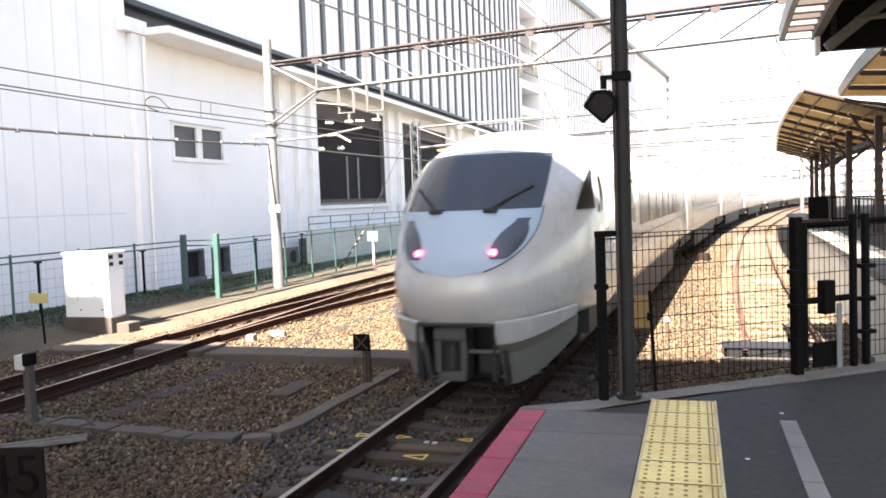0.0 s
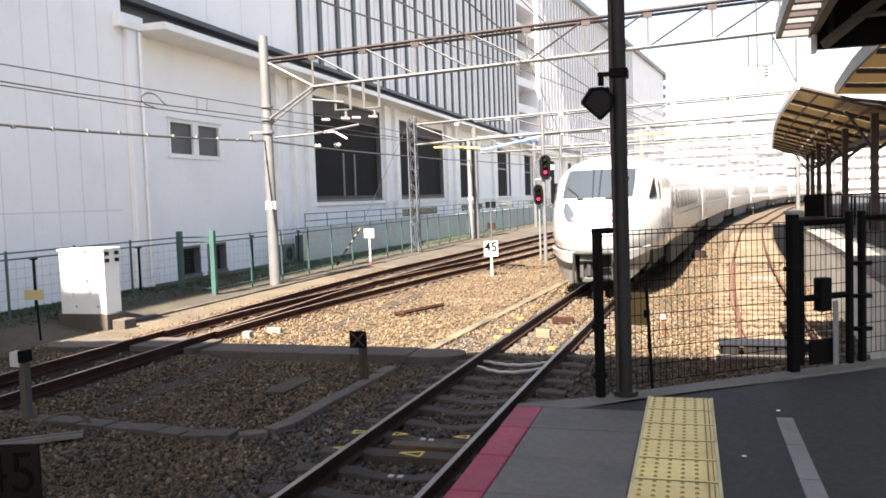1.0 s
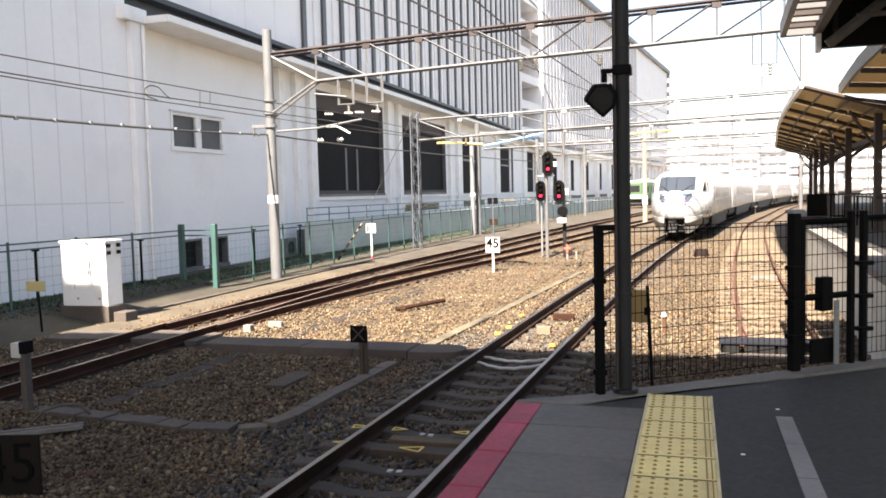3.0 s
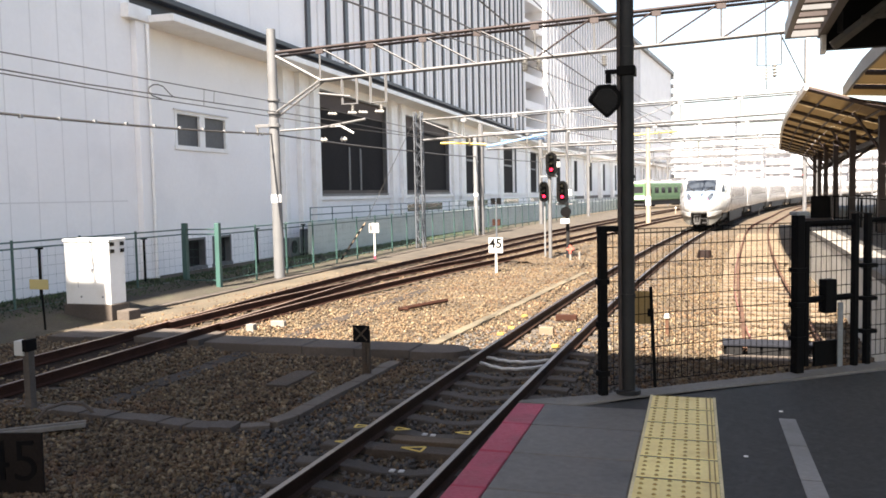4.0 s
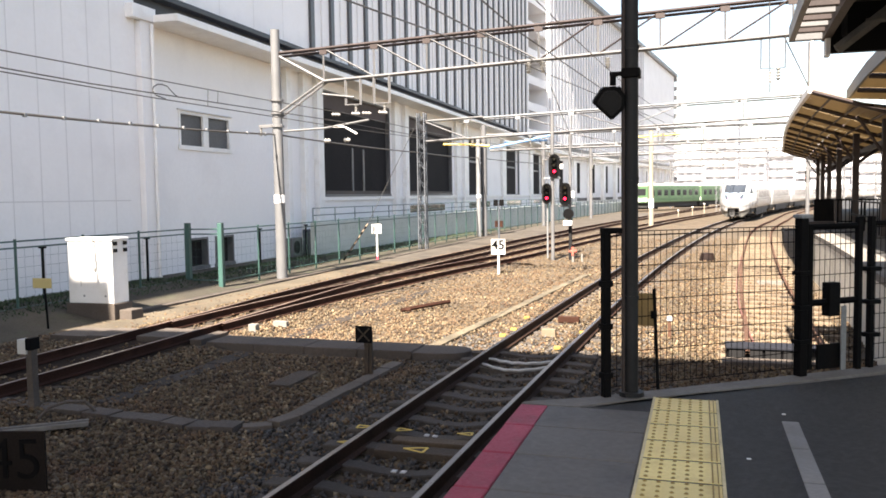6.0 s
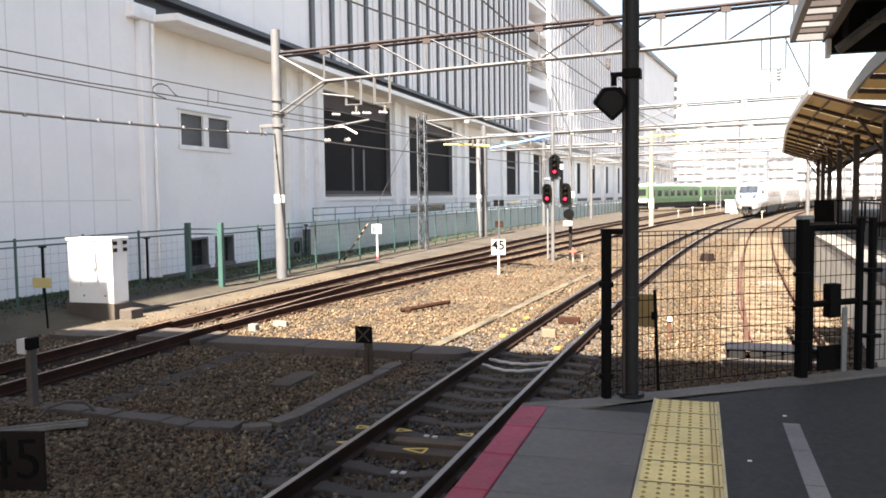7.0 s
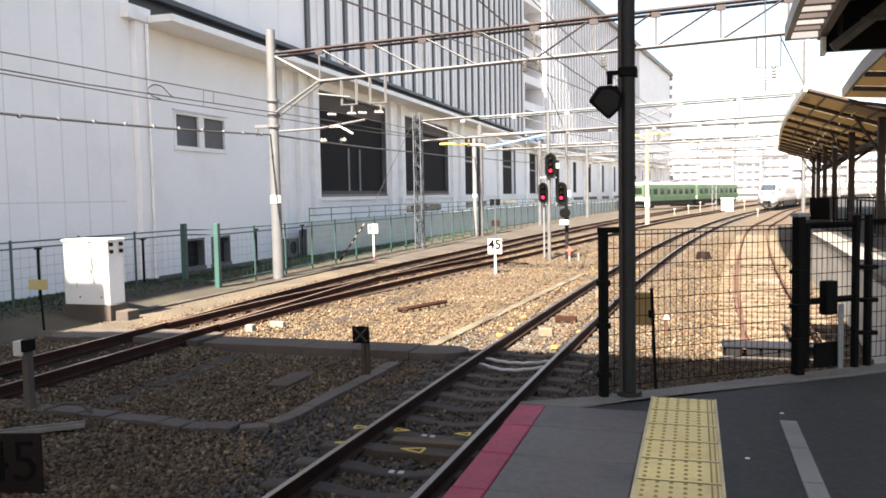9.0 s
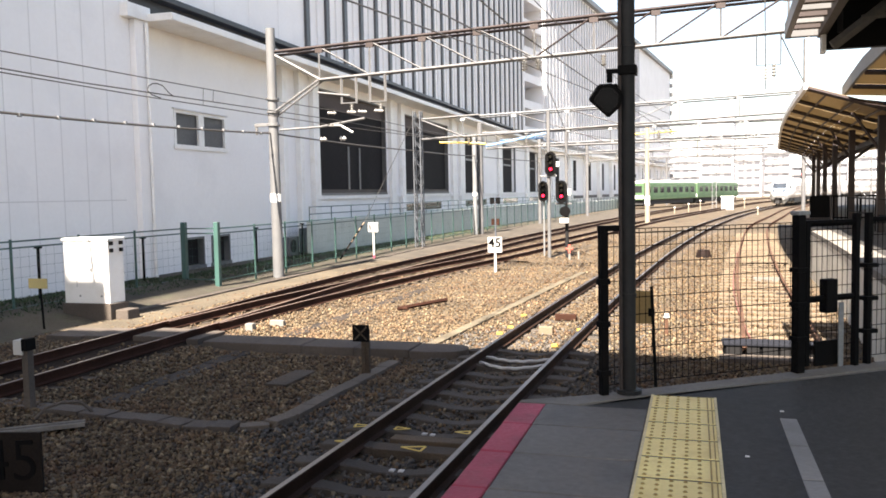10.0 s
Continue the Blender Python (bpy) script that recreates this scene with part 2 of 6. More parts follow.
def add_box(bm, x0, x1, y0, y1, z0, z1, bevel=0.0, m=None):
    r = bmesh.ops.create_cube(bm, size=1.0)
    vs = r["verts"]
    for v in vs:
        v.co = Vector((x0 + (v.co.x + 0.5) * (x1 - x0), y0 + (v.co.y + 0.5) * (y1 - y0), z0 + (v.co.z + 0.5) * (z1 - z0)))
    if bevel:
        es = list({e for v in vs for e in v.link_edges})
        r2 = bmesh.ops.bevel(bm, geom=es, offset=bevel, segments=2, affect="EDGES", profile=0.6)
        vs = list({v for f in r2["faces"] for v in f.verts} | {v for v in vs if v.is_valid})
    if m is not None:
        bmesh.ops.transform(bm, matrix=m, verts=vs)
    return bm


def box(x0, x1, y0, y1, z0, z1, bevel=0.0, m=None):
    return add_box(bmesh.new(), x0, x1, y0, y1, z0, z1, bevel, m)


def add_tube(bm, a, b, r, n=8, r2=None):
    a, b = Vector(a), Vector(b)
    d = b - a
    m = Matrix.Translation((a + b) / 2) @ d.to_track_quat("Z", "Y").to_matrix().to_4x4()
    bmesh.ops.create_cone(bm, cap_ends=True, segments=n, radius1=r, radius2=r if r2 is None else r2, depth=d.length, matrix=m)
    return bm


def tube(a, b, r, n=8, r2=None):
    return add_tube(bmesh.new(), a, b, r, n, r2)


def add_chain(bm, pts, r, n=5):
    """One tube with shared rings along a polyline."""
    pts = [Vector(p) for p in pts]
    rings = []
    for i, p in enumerate(pts):
        d = (pts[min(i + 1, len(pts) - 1)] - pts[max(i - 1, 0)]).normalized()
        u = d.cross(Vector((0, 0, 1)))
        u = u.normalized() if u.length > 1e-4 else Vector((1, 0, 0))
        w = u.cross(d)
        rings.append([bm.verts.new(p + u * (r * math.cos(k * math.tau / n)) + w * (r * math.sin(k * math.tau / n))) for k in range(n)])
    for i in range(len(rings) - 1):
        for k in range(n):
            bm.faces.new((rings[i][k], rings[i][(k + 1) % n], rings[i + 1][(k + 1) % n], rings[i + 1][k]))
    bm.faces.new(rings[0][::-1])
    bm.faces.new(rings[-1])
    return bm


def extrude_poly(pts, z0, z1):
    """A prism over a polygon in plan."""
    bm = bmesh.new()
    lo = [bm.verts.new((x, y, z0)) for x, y in pts]
    hi = [bm.verts.new((x, y, z1)) for x, y in pts]
    n = len(pts)
    bm.faces.new(hi)
    bm.faces.new(lo[::-1])
    for i in range(n):
        bm.faces.new((lo[i], lo[(i + 1) % n], hi[(i + 1) % n], hi[i]))
    bmesh.ops.recalc_face_normals(bm, faces=bm.faces)
    return bm


def smooth_path(knots):
    """x over y through the knots, without kinks."""
    ys = np.array([k[1] for k in knots], float)
    xs = np.array([k[0] for k in knots], float)
    sl = np.gradient(xs, ys)

    def at(y):
        i = int(np.clip(np.searchsorted(ys, y) - 1, 0, len(ys) - 2))
        h = ys[i + 1] - ys[i]
        t = (y - ys[i]) / h
        if t < 0:
            return xs[i] + sl[i] * h * t
        if t > 1:
            return xs[i + 1] + sl[i + 1] * h * (t - 1)
        return ((1 + 2 * t) * (1 - t) ** 2 * xs[i] + t * (1 - t) ** 2 * h * sl[i] + t * t * (3 - 2 * t) * xs[i + 1] + t * t * (t - 1) * h * sl[i + 1])
    return at


def track_a(y):
    u = y - 6.0
    return -2.66 + 0.0238 * u + 0.00085 * u * u


track_b = smooth_path([(-9.1, -6), (-9.13, 8), (-9.2, 13), (-9.5, 20), (-9.4, 27), (-9.05, 33), (-8.6, 42), (-7.7, 55), (-6.0, 74), (-2.5, 105), (10, 180), (46, 300)])
track_c = smooth_path([(-9.13, 8), (-9.15, 13), (-9.0, 17), (-8.5, 21.6), (-8.0, 25.5), (-7.25, 30), (-6.3, 38), (-5.6, 44), (-4.3, 57), (-1.6, 77), (1.6, 96), (9, 140), (30, 220)])
track_d = smooth_path([(1.28, 13), (1.42, 16.6), (1.62, 22.7), (1.98, 30), (2.6, 40), (3.95, 57), (6.7, 76.5), (10.6, 103), (24, 160), (50, 240)])


def offset(path, y, d):
    s = (path(y + 0.2) - path(y - 0.2)) / 0.4
    k = 1 / math.hypot(1, s)
    return path(y) + d * k, y - d * s * k


# ======================= ground =======================
def ground():
    bm = bmesh.new()
    xs = [-900, -300, -80, -30, -16, -14, -12.6, -12, -8, -4, 0, 4, 8, 12, 30, 80, 300, 900]
    ys = [-300, -60, -20, 0, 10, 20, 40, 80, 120, 200, 300, 500, 1500, 3000]
    def hz(x, y):
        return 0.05 if x < -12.6 and x > -40 else -0.24
    g = [[bm.verts.new((x, y, hz(x, y))) for x in xs] for y in ys]
    for j in range(len(ys) - 1):
        for i in range(len(xs) - 1):
            bm.faces.new((g[j][i], g[j][i + 1], g[j + 1][i + 1], g[j + 1][i]))
    return tagged(part("ground", bm, M_BALLAST), "sandy brown railway ballast ground", "ground", kind="structure")


ground()


def ballast_bed(path, y0, y1, top, name="ballast_bed"):
    """A low shouldered bank of stones under a track."""
    bm = bmesh.new()
    prof = [(-2.0, -0.3), (-1.35, top), (1.35, top), (2.0, -0.3)]
    prev = None
    y = y0
    while y <= y1 + 0.01:
        row = [bm.verts.new((*offset(path, y, d), z)) for d, z in prof]
        if prev:
            for k in range(3):
                bm.faces.new((prev[k], prev[k + 1], row[k + 1], row[k]))
        prev = row
        y += 2.0
    return tagged(part(name, bm, M_BALLAST), "bank of brown crushed stone under the rails", "ballast", kind="structure")


ballast_bed(track_a, -4, 300, -0.215)
ballast_bed(track_b, -4, 280, -0.2)
ballast_bed(track_c, 30, 210, -0.162)


def rail(path, y0, y1, side, parent, head=M_RAIL_TOP, web=M_RUST, top=0.0):
    """Foot, web and head of one rail, with a polished top."""
    d0 = side * 0.566
    prof = [(-0.063, -0.153), (-0.063, -0.143), (-0.012, -0.125), (-0.012, -0.045), (-0.032, -0.036), (-0.032, -0.006), (-0.026, 0.0),
            (0.026, 0.0), (0.032, -0.006), (0.032, -0.036), (0.012, -0.045), (0.012, -0.125), (0.063, -0.143), (0.063, -0.153)]
    bm = bmesh.new()
    prev = None
    y = y0
    while True:
        row = [bm.verts.new((*offset(path, y, d0 + d), z + top)) for d, z in prof]
        if prev:
            for k in range(len(prof) - 1):
                f = bm.faces.new((prev[k], prev[k + 1], row[k + 1], row[k]))
                f.material_index = 0 if k == 6 else 1
        prev = row
        if y >= y1:
            break
        y = min(y1, y + 1.5)
    return part("rail", bm, [head, web], parent)


def sleeper_mesh(w=0.2, l=2.0, h=0.14):
    bm = box(-l / 2, l / 2, -w / 2, w / 2, -h, 0, 0.012)
    me = bpy.data.meshes.new("sleeper")
    bm.to_mesh(me)
    bm.free()
    me.materials.append(M_SLEEPER)
    return me


SLEEPER = sleeper_mesh()


def dipped_sleeper():
    """A prestressed sleeper: high at the rail seats, low and narrow between them."""
    prof = [(-1.0, -0.02, 0.1), (-0.75, -0.004, 0.105), (-0.566, 0.0, 0.105), (-0.36, -0.012, 0.098), (-0.18, -0.042, 0.088), (0.0, -0.05, 0.084),
            (0.18, -0.042, 0.088), (0.36, -0.012, 0.098), (0.566, 0.0, 0.105), (0.75, -0.004, 0.105), (1.0, -0.02, 0.1)]
    bm = bmesh.new()
    prev = None
    for x, z, w in prof:
        row = [bm.verts.new(p) for p in ((x, -w - 0.02, -0.17), (x, -w, z - 0.01), (x, -w + 0.012, z), (x, w - 0.012, z), (x, w, z - 0.01), (x, w + 0.02, -0.17))]
        if prev:
            for k in range(5):
                bm.faces.new((prev[k], row[k], row[k + 1], prev[k + 1]))
        else:
            bm.faces.new(row)
        prev = row
    bm.faces.new(prev[::-1])
    bmesh.ops.recalc_face_normals(bm, faces=bm.faces)
    me = bpy.data.meshes.new("sleeper")
    bm.to_mesh(me)
    bm.free()
    me.materials.append(M_CONCSLEEPER)
    return me


M_CONCSLEEPER = material("sooty_concrete_sleeper", (0.07, 0.058, 0.048), 0.9, vary=0.2, scale=7, bump=0.4, bscale=70, stain=(0.05, 0.035, 0.024), stain_amount=0.6, obj_rand=0.18)
CONC_SLEEPER = dipped_sleeper()
OLD_SLEEPER = sleeper_mesh()
OLD_SLEEPER.materials.clear()
OLD_SLEEPER.materials.append(M_OLDSLEEPER)
def track(path, y0, y1, name, label, step=0.62, near=40, top=0.0, head=M_RAIL_TOP, web=M_RUST, sleeper=None, lift=0.0):
    t = empty(name)
    tagged(t, label, "railway track", kind="structure")
    for s in (-1, 1):
        rail(path, y0, y1, s, t, head=head, web=web, top=top)
    y = y0 + 0.3
    while y < min(y1, near):
        if path is track_c and y < 17.5:
            y += step
            continue
        a = math.atan((path(y + 0.2) - path(y - 0.2)) / 0.4)
        sunk = -0.05 if path is track_a and y > 12.9 else 0.0
        shared("sleeper", sleeper or SLEEPER, t, pose(path(y), y, -0.135 + lift + sunk + top + random.uniform(-0.008, 0.008), 0, 0, -math.degrees(a) + random.uniform(-1, 1)))
        y += step
    return t


track(track_a, -3.0, 280, "track", "polished steel rails on weathered sleepers in brown ballast", near=90, web=M_RAILWEB, sleeper=CONC_SLEEPER, step=0.57)
track(track_b, -3.0, 260, "track", "rusty brown rails on dark sleepers beside the fence", near=60, head=M_DULLRAIL, web=M_RUSTDARK, lift=-0.05)
track(track_c, 13.6, 200, "track", "rusty brown rails branching off at a turnout", near=60, head=M_DULLRAIL, web=M_RUSTDARK, lift=-0.07)
track(track_d, 13.2, 200, "track", "rusted disused siding rails sunk in sandy ballast", near=50, top=-0.07, head=M_RUST, sleeper=OLD_SLEEPER, lift=0.012, step=0.75)

# ======================= platform =======================
END = [(-1.0, 4.79), (-0.62, 4.98), (0.66, 5.94), (1.29, 6.43), (3.4, 8.0)]


def platform():
    p = tagged(empty("platform"), "grey station platform with dark asphalt and slab paving", "platform", kind="structure")
    part("base", extrude_poly([(-0.98, -14), (12, -14), (12, 14.5), (3.4, 7.9)] + [(x + 0.015, y - 0.02) for x, y in END[3::-1]], -0.3, 1.03), M_CONC, p)
    return p


PLATFORM = platform()

# ======================= white building beside the line =======================
WALL_SLOPE = -0.02095


def wall_x(y):
    return -15.6 + WALL_SLOPE * (y - 22.0)


WROT = -math.degrees(math.atan(WALL_SLOPE))
# local frame of the facade: x out of the wall towards the tracks, y along it, z up
FACADE = pose(wall_x(0), 0, 0, 0, 0, WROT)


def building_one():
    b = tagged(empty("station_building", FACADE), "white panelled building with big dark windows and a long eave", "building")
    # tall end block
    part("end_block", box(-14, 0.12, -20, 20.40, 0, 25), M_WHITEWALL, b, "tall white panelled end block")
    for i in range(13):
        y = 19.3 - i * 0.92
        part("panel_joint", box(0.12, 0.126, y - 0.012, y + 0.012, 0.2, 24), M_JOINT, b)
    part("panel_joint", box(0.121, 0.127, -8, 19.95, 2.33, 2.36), M_JOINT, b)
    part("corner_pier", box(-6, 0.3, 20.41, 21.02, 0, 7.5, 0.02), M_WHITEWALL, b)
    part("pier_cap", box(-6, 0.38, 20.0, 21.06, 7.5, 7.9, 0.02), M_WHITE, b)
    part("downpipe", tube((0.37, 20.86, 0), (0.37, 20.86, 7.45), 0.055, 12), M_WHITE, b)
    part("downpipe", tube((0.1, 31.4, 0), (0.1, 31.4, 7.2), 0.07, 10), M_WHITE, b)
    # low wall under the eave, with its openings
    zt = 7.5
    opens = [(22.58, 25.68, 3.97, 5.16), (33.4, 42.3, 2.42, 7.1), (45.3, 55.0, 2.42, 7.0)]
    y = 59.2
    while y < 92:
        opens.append((y, y + 6.6, 2.36, 6.75))
        y += 14.1
    small = [(22.85, 24.05, 0.1, 1.1), (24.5, 25.7, 0.1, 1.1)]
    ys = sorted({21.02, 104.0} | {v for o in opens + small for v in o[:2]})
    for a, c in zip(ys[:-1], ys[1:]):
        mid = (a + c) / 2
        zs = sorted([(o[2], o[3]) for o in opens + small if o[0] < mid < o[1]])
        z = 0.0
        for lo, hi in zs:
            part("wall_panel", box(-0.35, 0, a, c, z, lo), M_WHITEWALL, b)
            z = hi
        part("wall_panel", box(-0.35, 0, a, c, z, zt), M_WHITEWALL, b)
    # Back and floor are painted dark in place of interior shade.
    part("room_back", box(-6, -5.6, 20, 104, 0, 7.4), M_DIMROOM, b, "interior painted dark behind the windows")
    part("room_floor", box(-5.6, -0.4, 20, 104, 2.0, 2.2), M_DIMROOM, b)
    for i, (a, c, lo, hi) in enumerate(opens + small):
        d = 0.14 if i == 0 else 0.0
        # Opaque panes; all but the first carry the room's dimness in their colour.
        w = part("window", box(-0.24 + d, -0.2 + d, a, c, lo, hi), M_WINGREY if i == 0 else M_DIMROOM, b)
        fr = bmesh.new()
        t = 0.07 if i else 0.1
        add_box(fr, -0.26, 0.03, a, a + t, lo, hi)
        add_box(fr, -0.26, 0.03, c - t, c, lo, hi)
        add_box(fr, -0.26, 0.031, a + t, c - t, hi - t, hi)
        add_box(fr, -0.26, 0.05, a - 0.05, c + 0.05, lo - 0.04, lo + t)
        part("window_frame", fr, M_WHITE if i == 0 or i > 10 else M_GALV, w)
        if i == 0:
            m = (a + c) / 2
            part("mullion", box(-0.25, 0.02, m - 0.16, m + 0.16, lo + t, hi - t), M_WHITE, w)
            part("head_drip", box(0, 0.09, a - 0.08, c + 0.04, hi, hi + 0.05, 0.01), M_JOINT, w)
        elif i == 1:
            for y in (37.4, 38.86):
                part("mullion", box(-0.3, -0.16, y - 0.1, y + 0.1, lo + 0.1, lo + 2.3), M_GALV, w)
        if i in (1, 2):
            part("roller_header", box(-0.3, -0.15, a + t, c - t, hi - 0.75, hi - t), M_HEADER, w, "brown-grey roller blind box")
            part("threshold", box(-0.19, 0.0, a + t, c - t, lo + t, lo + t + 0.16), M_BROWNSTEEL, w)
        if 3 <= i <= 5:
            part("reveal", box(-0.3, -0.14, c - 0.9, c - t, lo + t, hi - t), M_WHITE, w)
            part("transom", box(-0.3, -0.16, a + t, c - 0.9, hi - 1.9, hi - 1.75), M_GALVDARK, w)
    # pilasters between the bays
    for y, h in ((29.9, 0.18), (31.4, 0.18), (32.9, 0.3), (43.0, 0.35), (44.75, 0.3), (56.0, 0.4), (58.4, 0.6), (72.0, 0.75), (86.0, 0.85), (100.2, 0.9)):
        part("pilaster", box(0, 0.22, y - h, y + h, 0, zt, 0.015), M_WHITE, b)
    part("sill_band", box(0, 0.1, 32.8, 104, 2.2, 2.36, 0.01), M_WHITE, b)
    for y in (45.5, 59.3, 73.3, 87.3):
        part("low_window_band", box(0, 0.02, y, y + 7.6, 1.4, 1.82), M_GLASS, b, "low strip of dark windows")
    u = part("air_conditioner", box(0.35, 0.72, 28.9, 29.75, 0.06, 0.78, 0.02), M_GALV, b, "grey outdoor air conditioner unit")
    part("fan_grille", tube((0.72, 29.25, 0.42), (0.74, 29.25, 0.42), 0.26, 20), M_DARKGREY, u)
    part("meter_cabinet", box(0.25, 0.7, 30.75, 31.6, 0.06, 1.05, 0.02), M_MASTBLUE, b, "dark grey meter cabinet by the wall")
    # eave slab, gutter and dark strip above
    part("eave", box(-0.3, 1.2, 20.92, 104, 7.5, 7.72, 0.03), M_WHITE, b, "projecting white eave slab")
    part("dark_strip", box(-0.8, -0.1, 20.41, 104, 7.725, 8.5), M_DARKMETAL, b, "dark recessed strip above the eave")
    part("gutter", box(-0.2, 0.25, 20.41, 104, 8.32, 8.5, 0.03), M_DARKMETAL, b)
    # upper floors
    part("upper_wall", box(-14, -0.15, 20.41, 86.6, 8.5, 25), M_WHITEWALL, b)
    y = 32.9
    while y < 86:
        part("fin", box(-0.15, -0.03, y - 0.18, y + 0.18, 8.52, 24.9), M_FIN, b)
        part("panel_rib", box(-0.15, -0.1, y + 1.05, y + 1.12, 8.52, 24.9), M_JOINT, b)
        y += 2.15
    for y in (30.3, 27.9, 25.5):
        part("panel_joint", box(-0.15, -0.144, y - 0.012, y + 0.012, 8.52, 24.9), M_JOINT, b)
    return b


building_one()


def building_two():
    """The far wing, which turns with the line."""
    b = tagged(empty("far_wing_building", pose(-17.2, 92.0, 0, 0, 0, -6.6)), "far white wing of the building with fine vertical louvres", "building")
    part("body", box(-20, 0, 4, 103, 0, 28), M_WHITEWALL, b)
    part("roof_edge", box(-20, 0.6, 3.6, 103.5, 28, 28.7, 0.05), M_GALVDARK, b)
    part("stair_core", box(-9, -3.0, -6, 4, 0, 28), M_FIN, b, "recessed dark stair core")
    for i in range(8):
        part("landing", box(-6, -0.1, -5.3, 4, 8.6 + i * 2.9, 9.5 + i * 2.9), M_WHITEWALL, b)
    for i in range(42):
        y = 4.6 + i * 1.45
        # Louvres take the pale trim colour that stands in for distance haze.
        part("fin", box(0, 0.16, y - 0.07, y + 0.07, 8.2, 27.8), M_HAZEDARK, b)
    part("eave", box(-0.3, 1.0, -3, 103, 7.1, 7.5), M_WHITE, b)
    part("dark_strip", box(0, 0.5, -3, 103, 7.51, 8.1), M_DARKMETAL, b, "dark strip above the eave")
    for i in range(12):
        y = 7.2 + i * 8.3
        # Opaque pane, its dark colour standing for the unlit room.
        part("window", box(-0.1, 0.03, y, y + 3.0, 2.42, 6.4), M_DIMROOM, b)
        part("pilaster", box(0, 0.5, y - 1.6, y - 0.4, 0, 7.1), M_WHITE, b)
    part("low_window_band", box(0, 0.03, 6, 100, 1.4, 1.8), M_WINGREY, b)
    for z in [5 + 2.0 * k for k in range(12)]:
        part("corner_bracket", box(0, 0.7, 102.4, 103.2, z, z + 0.9), M_GALVDARK, b)
    return b


building_two()


# ======================= unseen deck added to shade the foreground ===
# Pale cream so the added deck bounces warm light down into its shade.
M_BOUNCE = material("cream_bounce_surface", (0.66, 0.58, 0.46), 0.8, vary=0.06, scale=1.0, stain=(0.5, 0.43, 0.33), stain_amount=0.4)


def add_shade_deck():
    d = tagged(empty("station_overbridge"), "unseen deck added to shade the platform and tracks", "bridge", kind="structure")
    # Added out of view; its front edge sets the shadow line on the ground.
    part("deck", box(-15.4, 34, DECK_Y - 15, DECK_Y, DECK_Z, DECK_Z + 1.2), M_BOUNCE, d)
    # Added piece that carries the shade up onto the relay cabinet.
    part("deck_corner", box(-15.4, -13.2, DECK_Y, DECK_Y + 2.42, DECK_Z + 0.3, DECK_Z + 1.2), M_CONC, d)
    # Invented columns behind the camera to carry the added deck.
    for x in (-14.5, -6.2, 9.5):
        part("column", box(x - 0.4, x + 0.4, -9.0, -8.2, -0.3, DECK_Z), M_CONC, d)
    return d


DECK_Z = 14.0
DECK_Y = 13.05 - (DECK_Z + 1.2 + 0.15) * math.cos(SUN_AZ) / math.tan(SUN_EL)
add_shade_deck()

# ======================= departing express =======================
ROOF, FLOOR, HALF = 3.35, 0.92, 1.40


def half_width(z):
    k = max(0.0, (z - 2.3) / (ROOF - 2.3))
    w = HALF * max(0.0, 1 - k ** 2.7) ** (1 / 2.3)
    if z < 1.3:
        w *= 1 - 0.05 * ((1.3 - z) / 0.4) ** 2
    return w


NOSE_Z = [0.6, 0.92, 1.15, 1.4, 1.65, 1.9, 2.2, 2.55, 2.9, 3.15, 3.29, 3.35]
NOSE_Y = [0.42, 0.18, 0.03, 0.0, 0.10, 0.26, 0.52, 0.92, 1.35, 1.9, 2.6, 3.6]


def nose_y(x, z):
    u = min(1.0, abs(x) / max(0.05, half_width(z)))
    base = float(np.interp(z, NOSE_Z, NOSE_Y))
    return base + 2.25 * u ** 3.0 * max(0.35, 1 - (z - 1.0) * 0.16) + 0.25 * u ** 9


def body_mesh(length, nose):
    bm = bmesh.new()
    zs = [FLOOR + (ROOF - FLOOR) * k for k in (0, .03, .09, .16, .24, .32, .4, .48, .55, .62, .69, .75, .81, .86, .9, .935, .96, .98, .992, 1.0)]
    us = [-1 + 2 * k / 28 for k in range(29)]
    grid = []
    for z in zs:
        w = half_width(z)
        row = []
        for u in us:
            x = u * w
            row.append(bm.verts.new((x, nose_y(x, z) if nose else 0.0, z)))
        grid.append(row)
    for j in range(len(zs) - 1):
        for i in range(28):
            bm.faces.new((grid[j][i], grid[j][i + 1], grid[j + 1][i + 1], grid[j + 1][i]))
    ends = []
    for j, z in enumerate(zs):
        w = half_width(z)
        l, r = grid[j][0], grid[j][-1]
        ends.append((l, r, bm.verts.new((-w, length, z)), bm.verts.new((w, length, z))))
    for j in range(len(zs) - 1):
        a, c = ends[j], ends[j + 1]
        bm.faces.new((a[0], c[0], c[2], a[2])).material_index = 0
        bm.faces.new((a[1], a[3], c[3], c[1])).material_index = 0
        bm.faces.new((a[2], c[2], c[3], a[3]))
    bm.faces.new([grid[0][0], ends[0][2], ends[0][3], grid[0][-1]] + grid[0][-2:0:-1])
    bmesh.ops.remove_doubles(bm, verts=bm.verts, dist=0.0005)
    bmesh.ops.recalc_face_normals(bm, faces=bm.faces)
    return bm


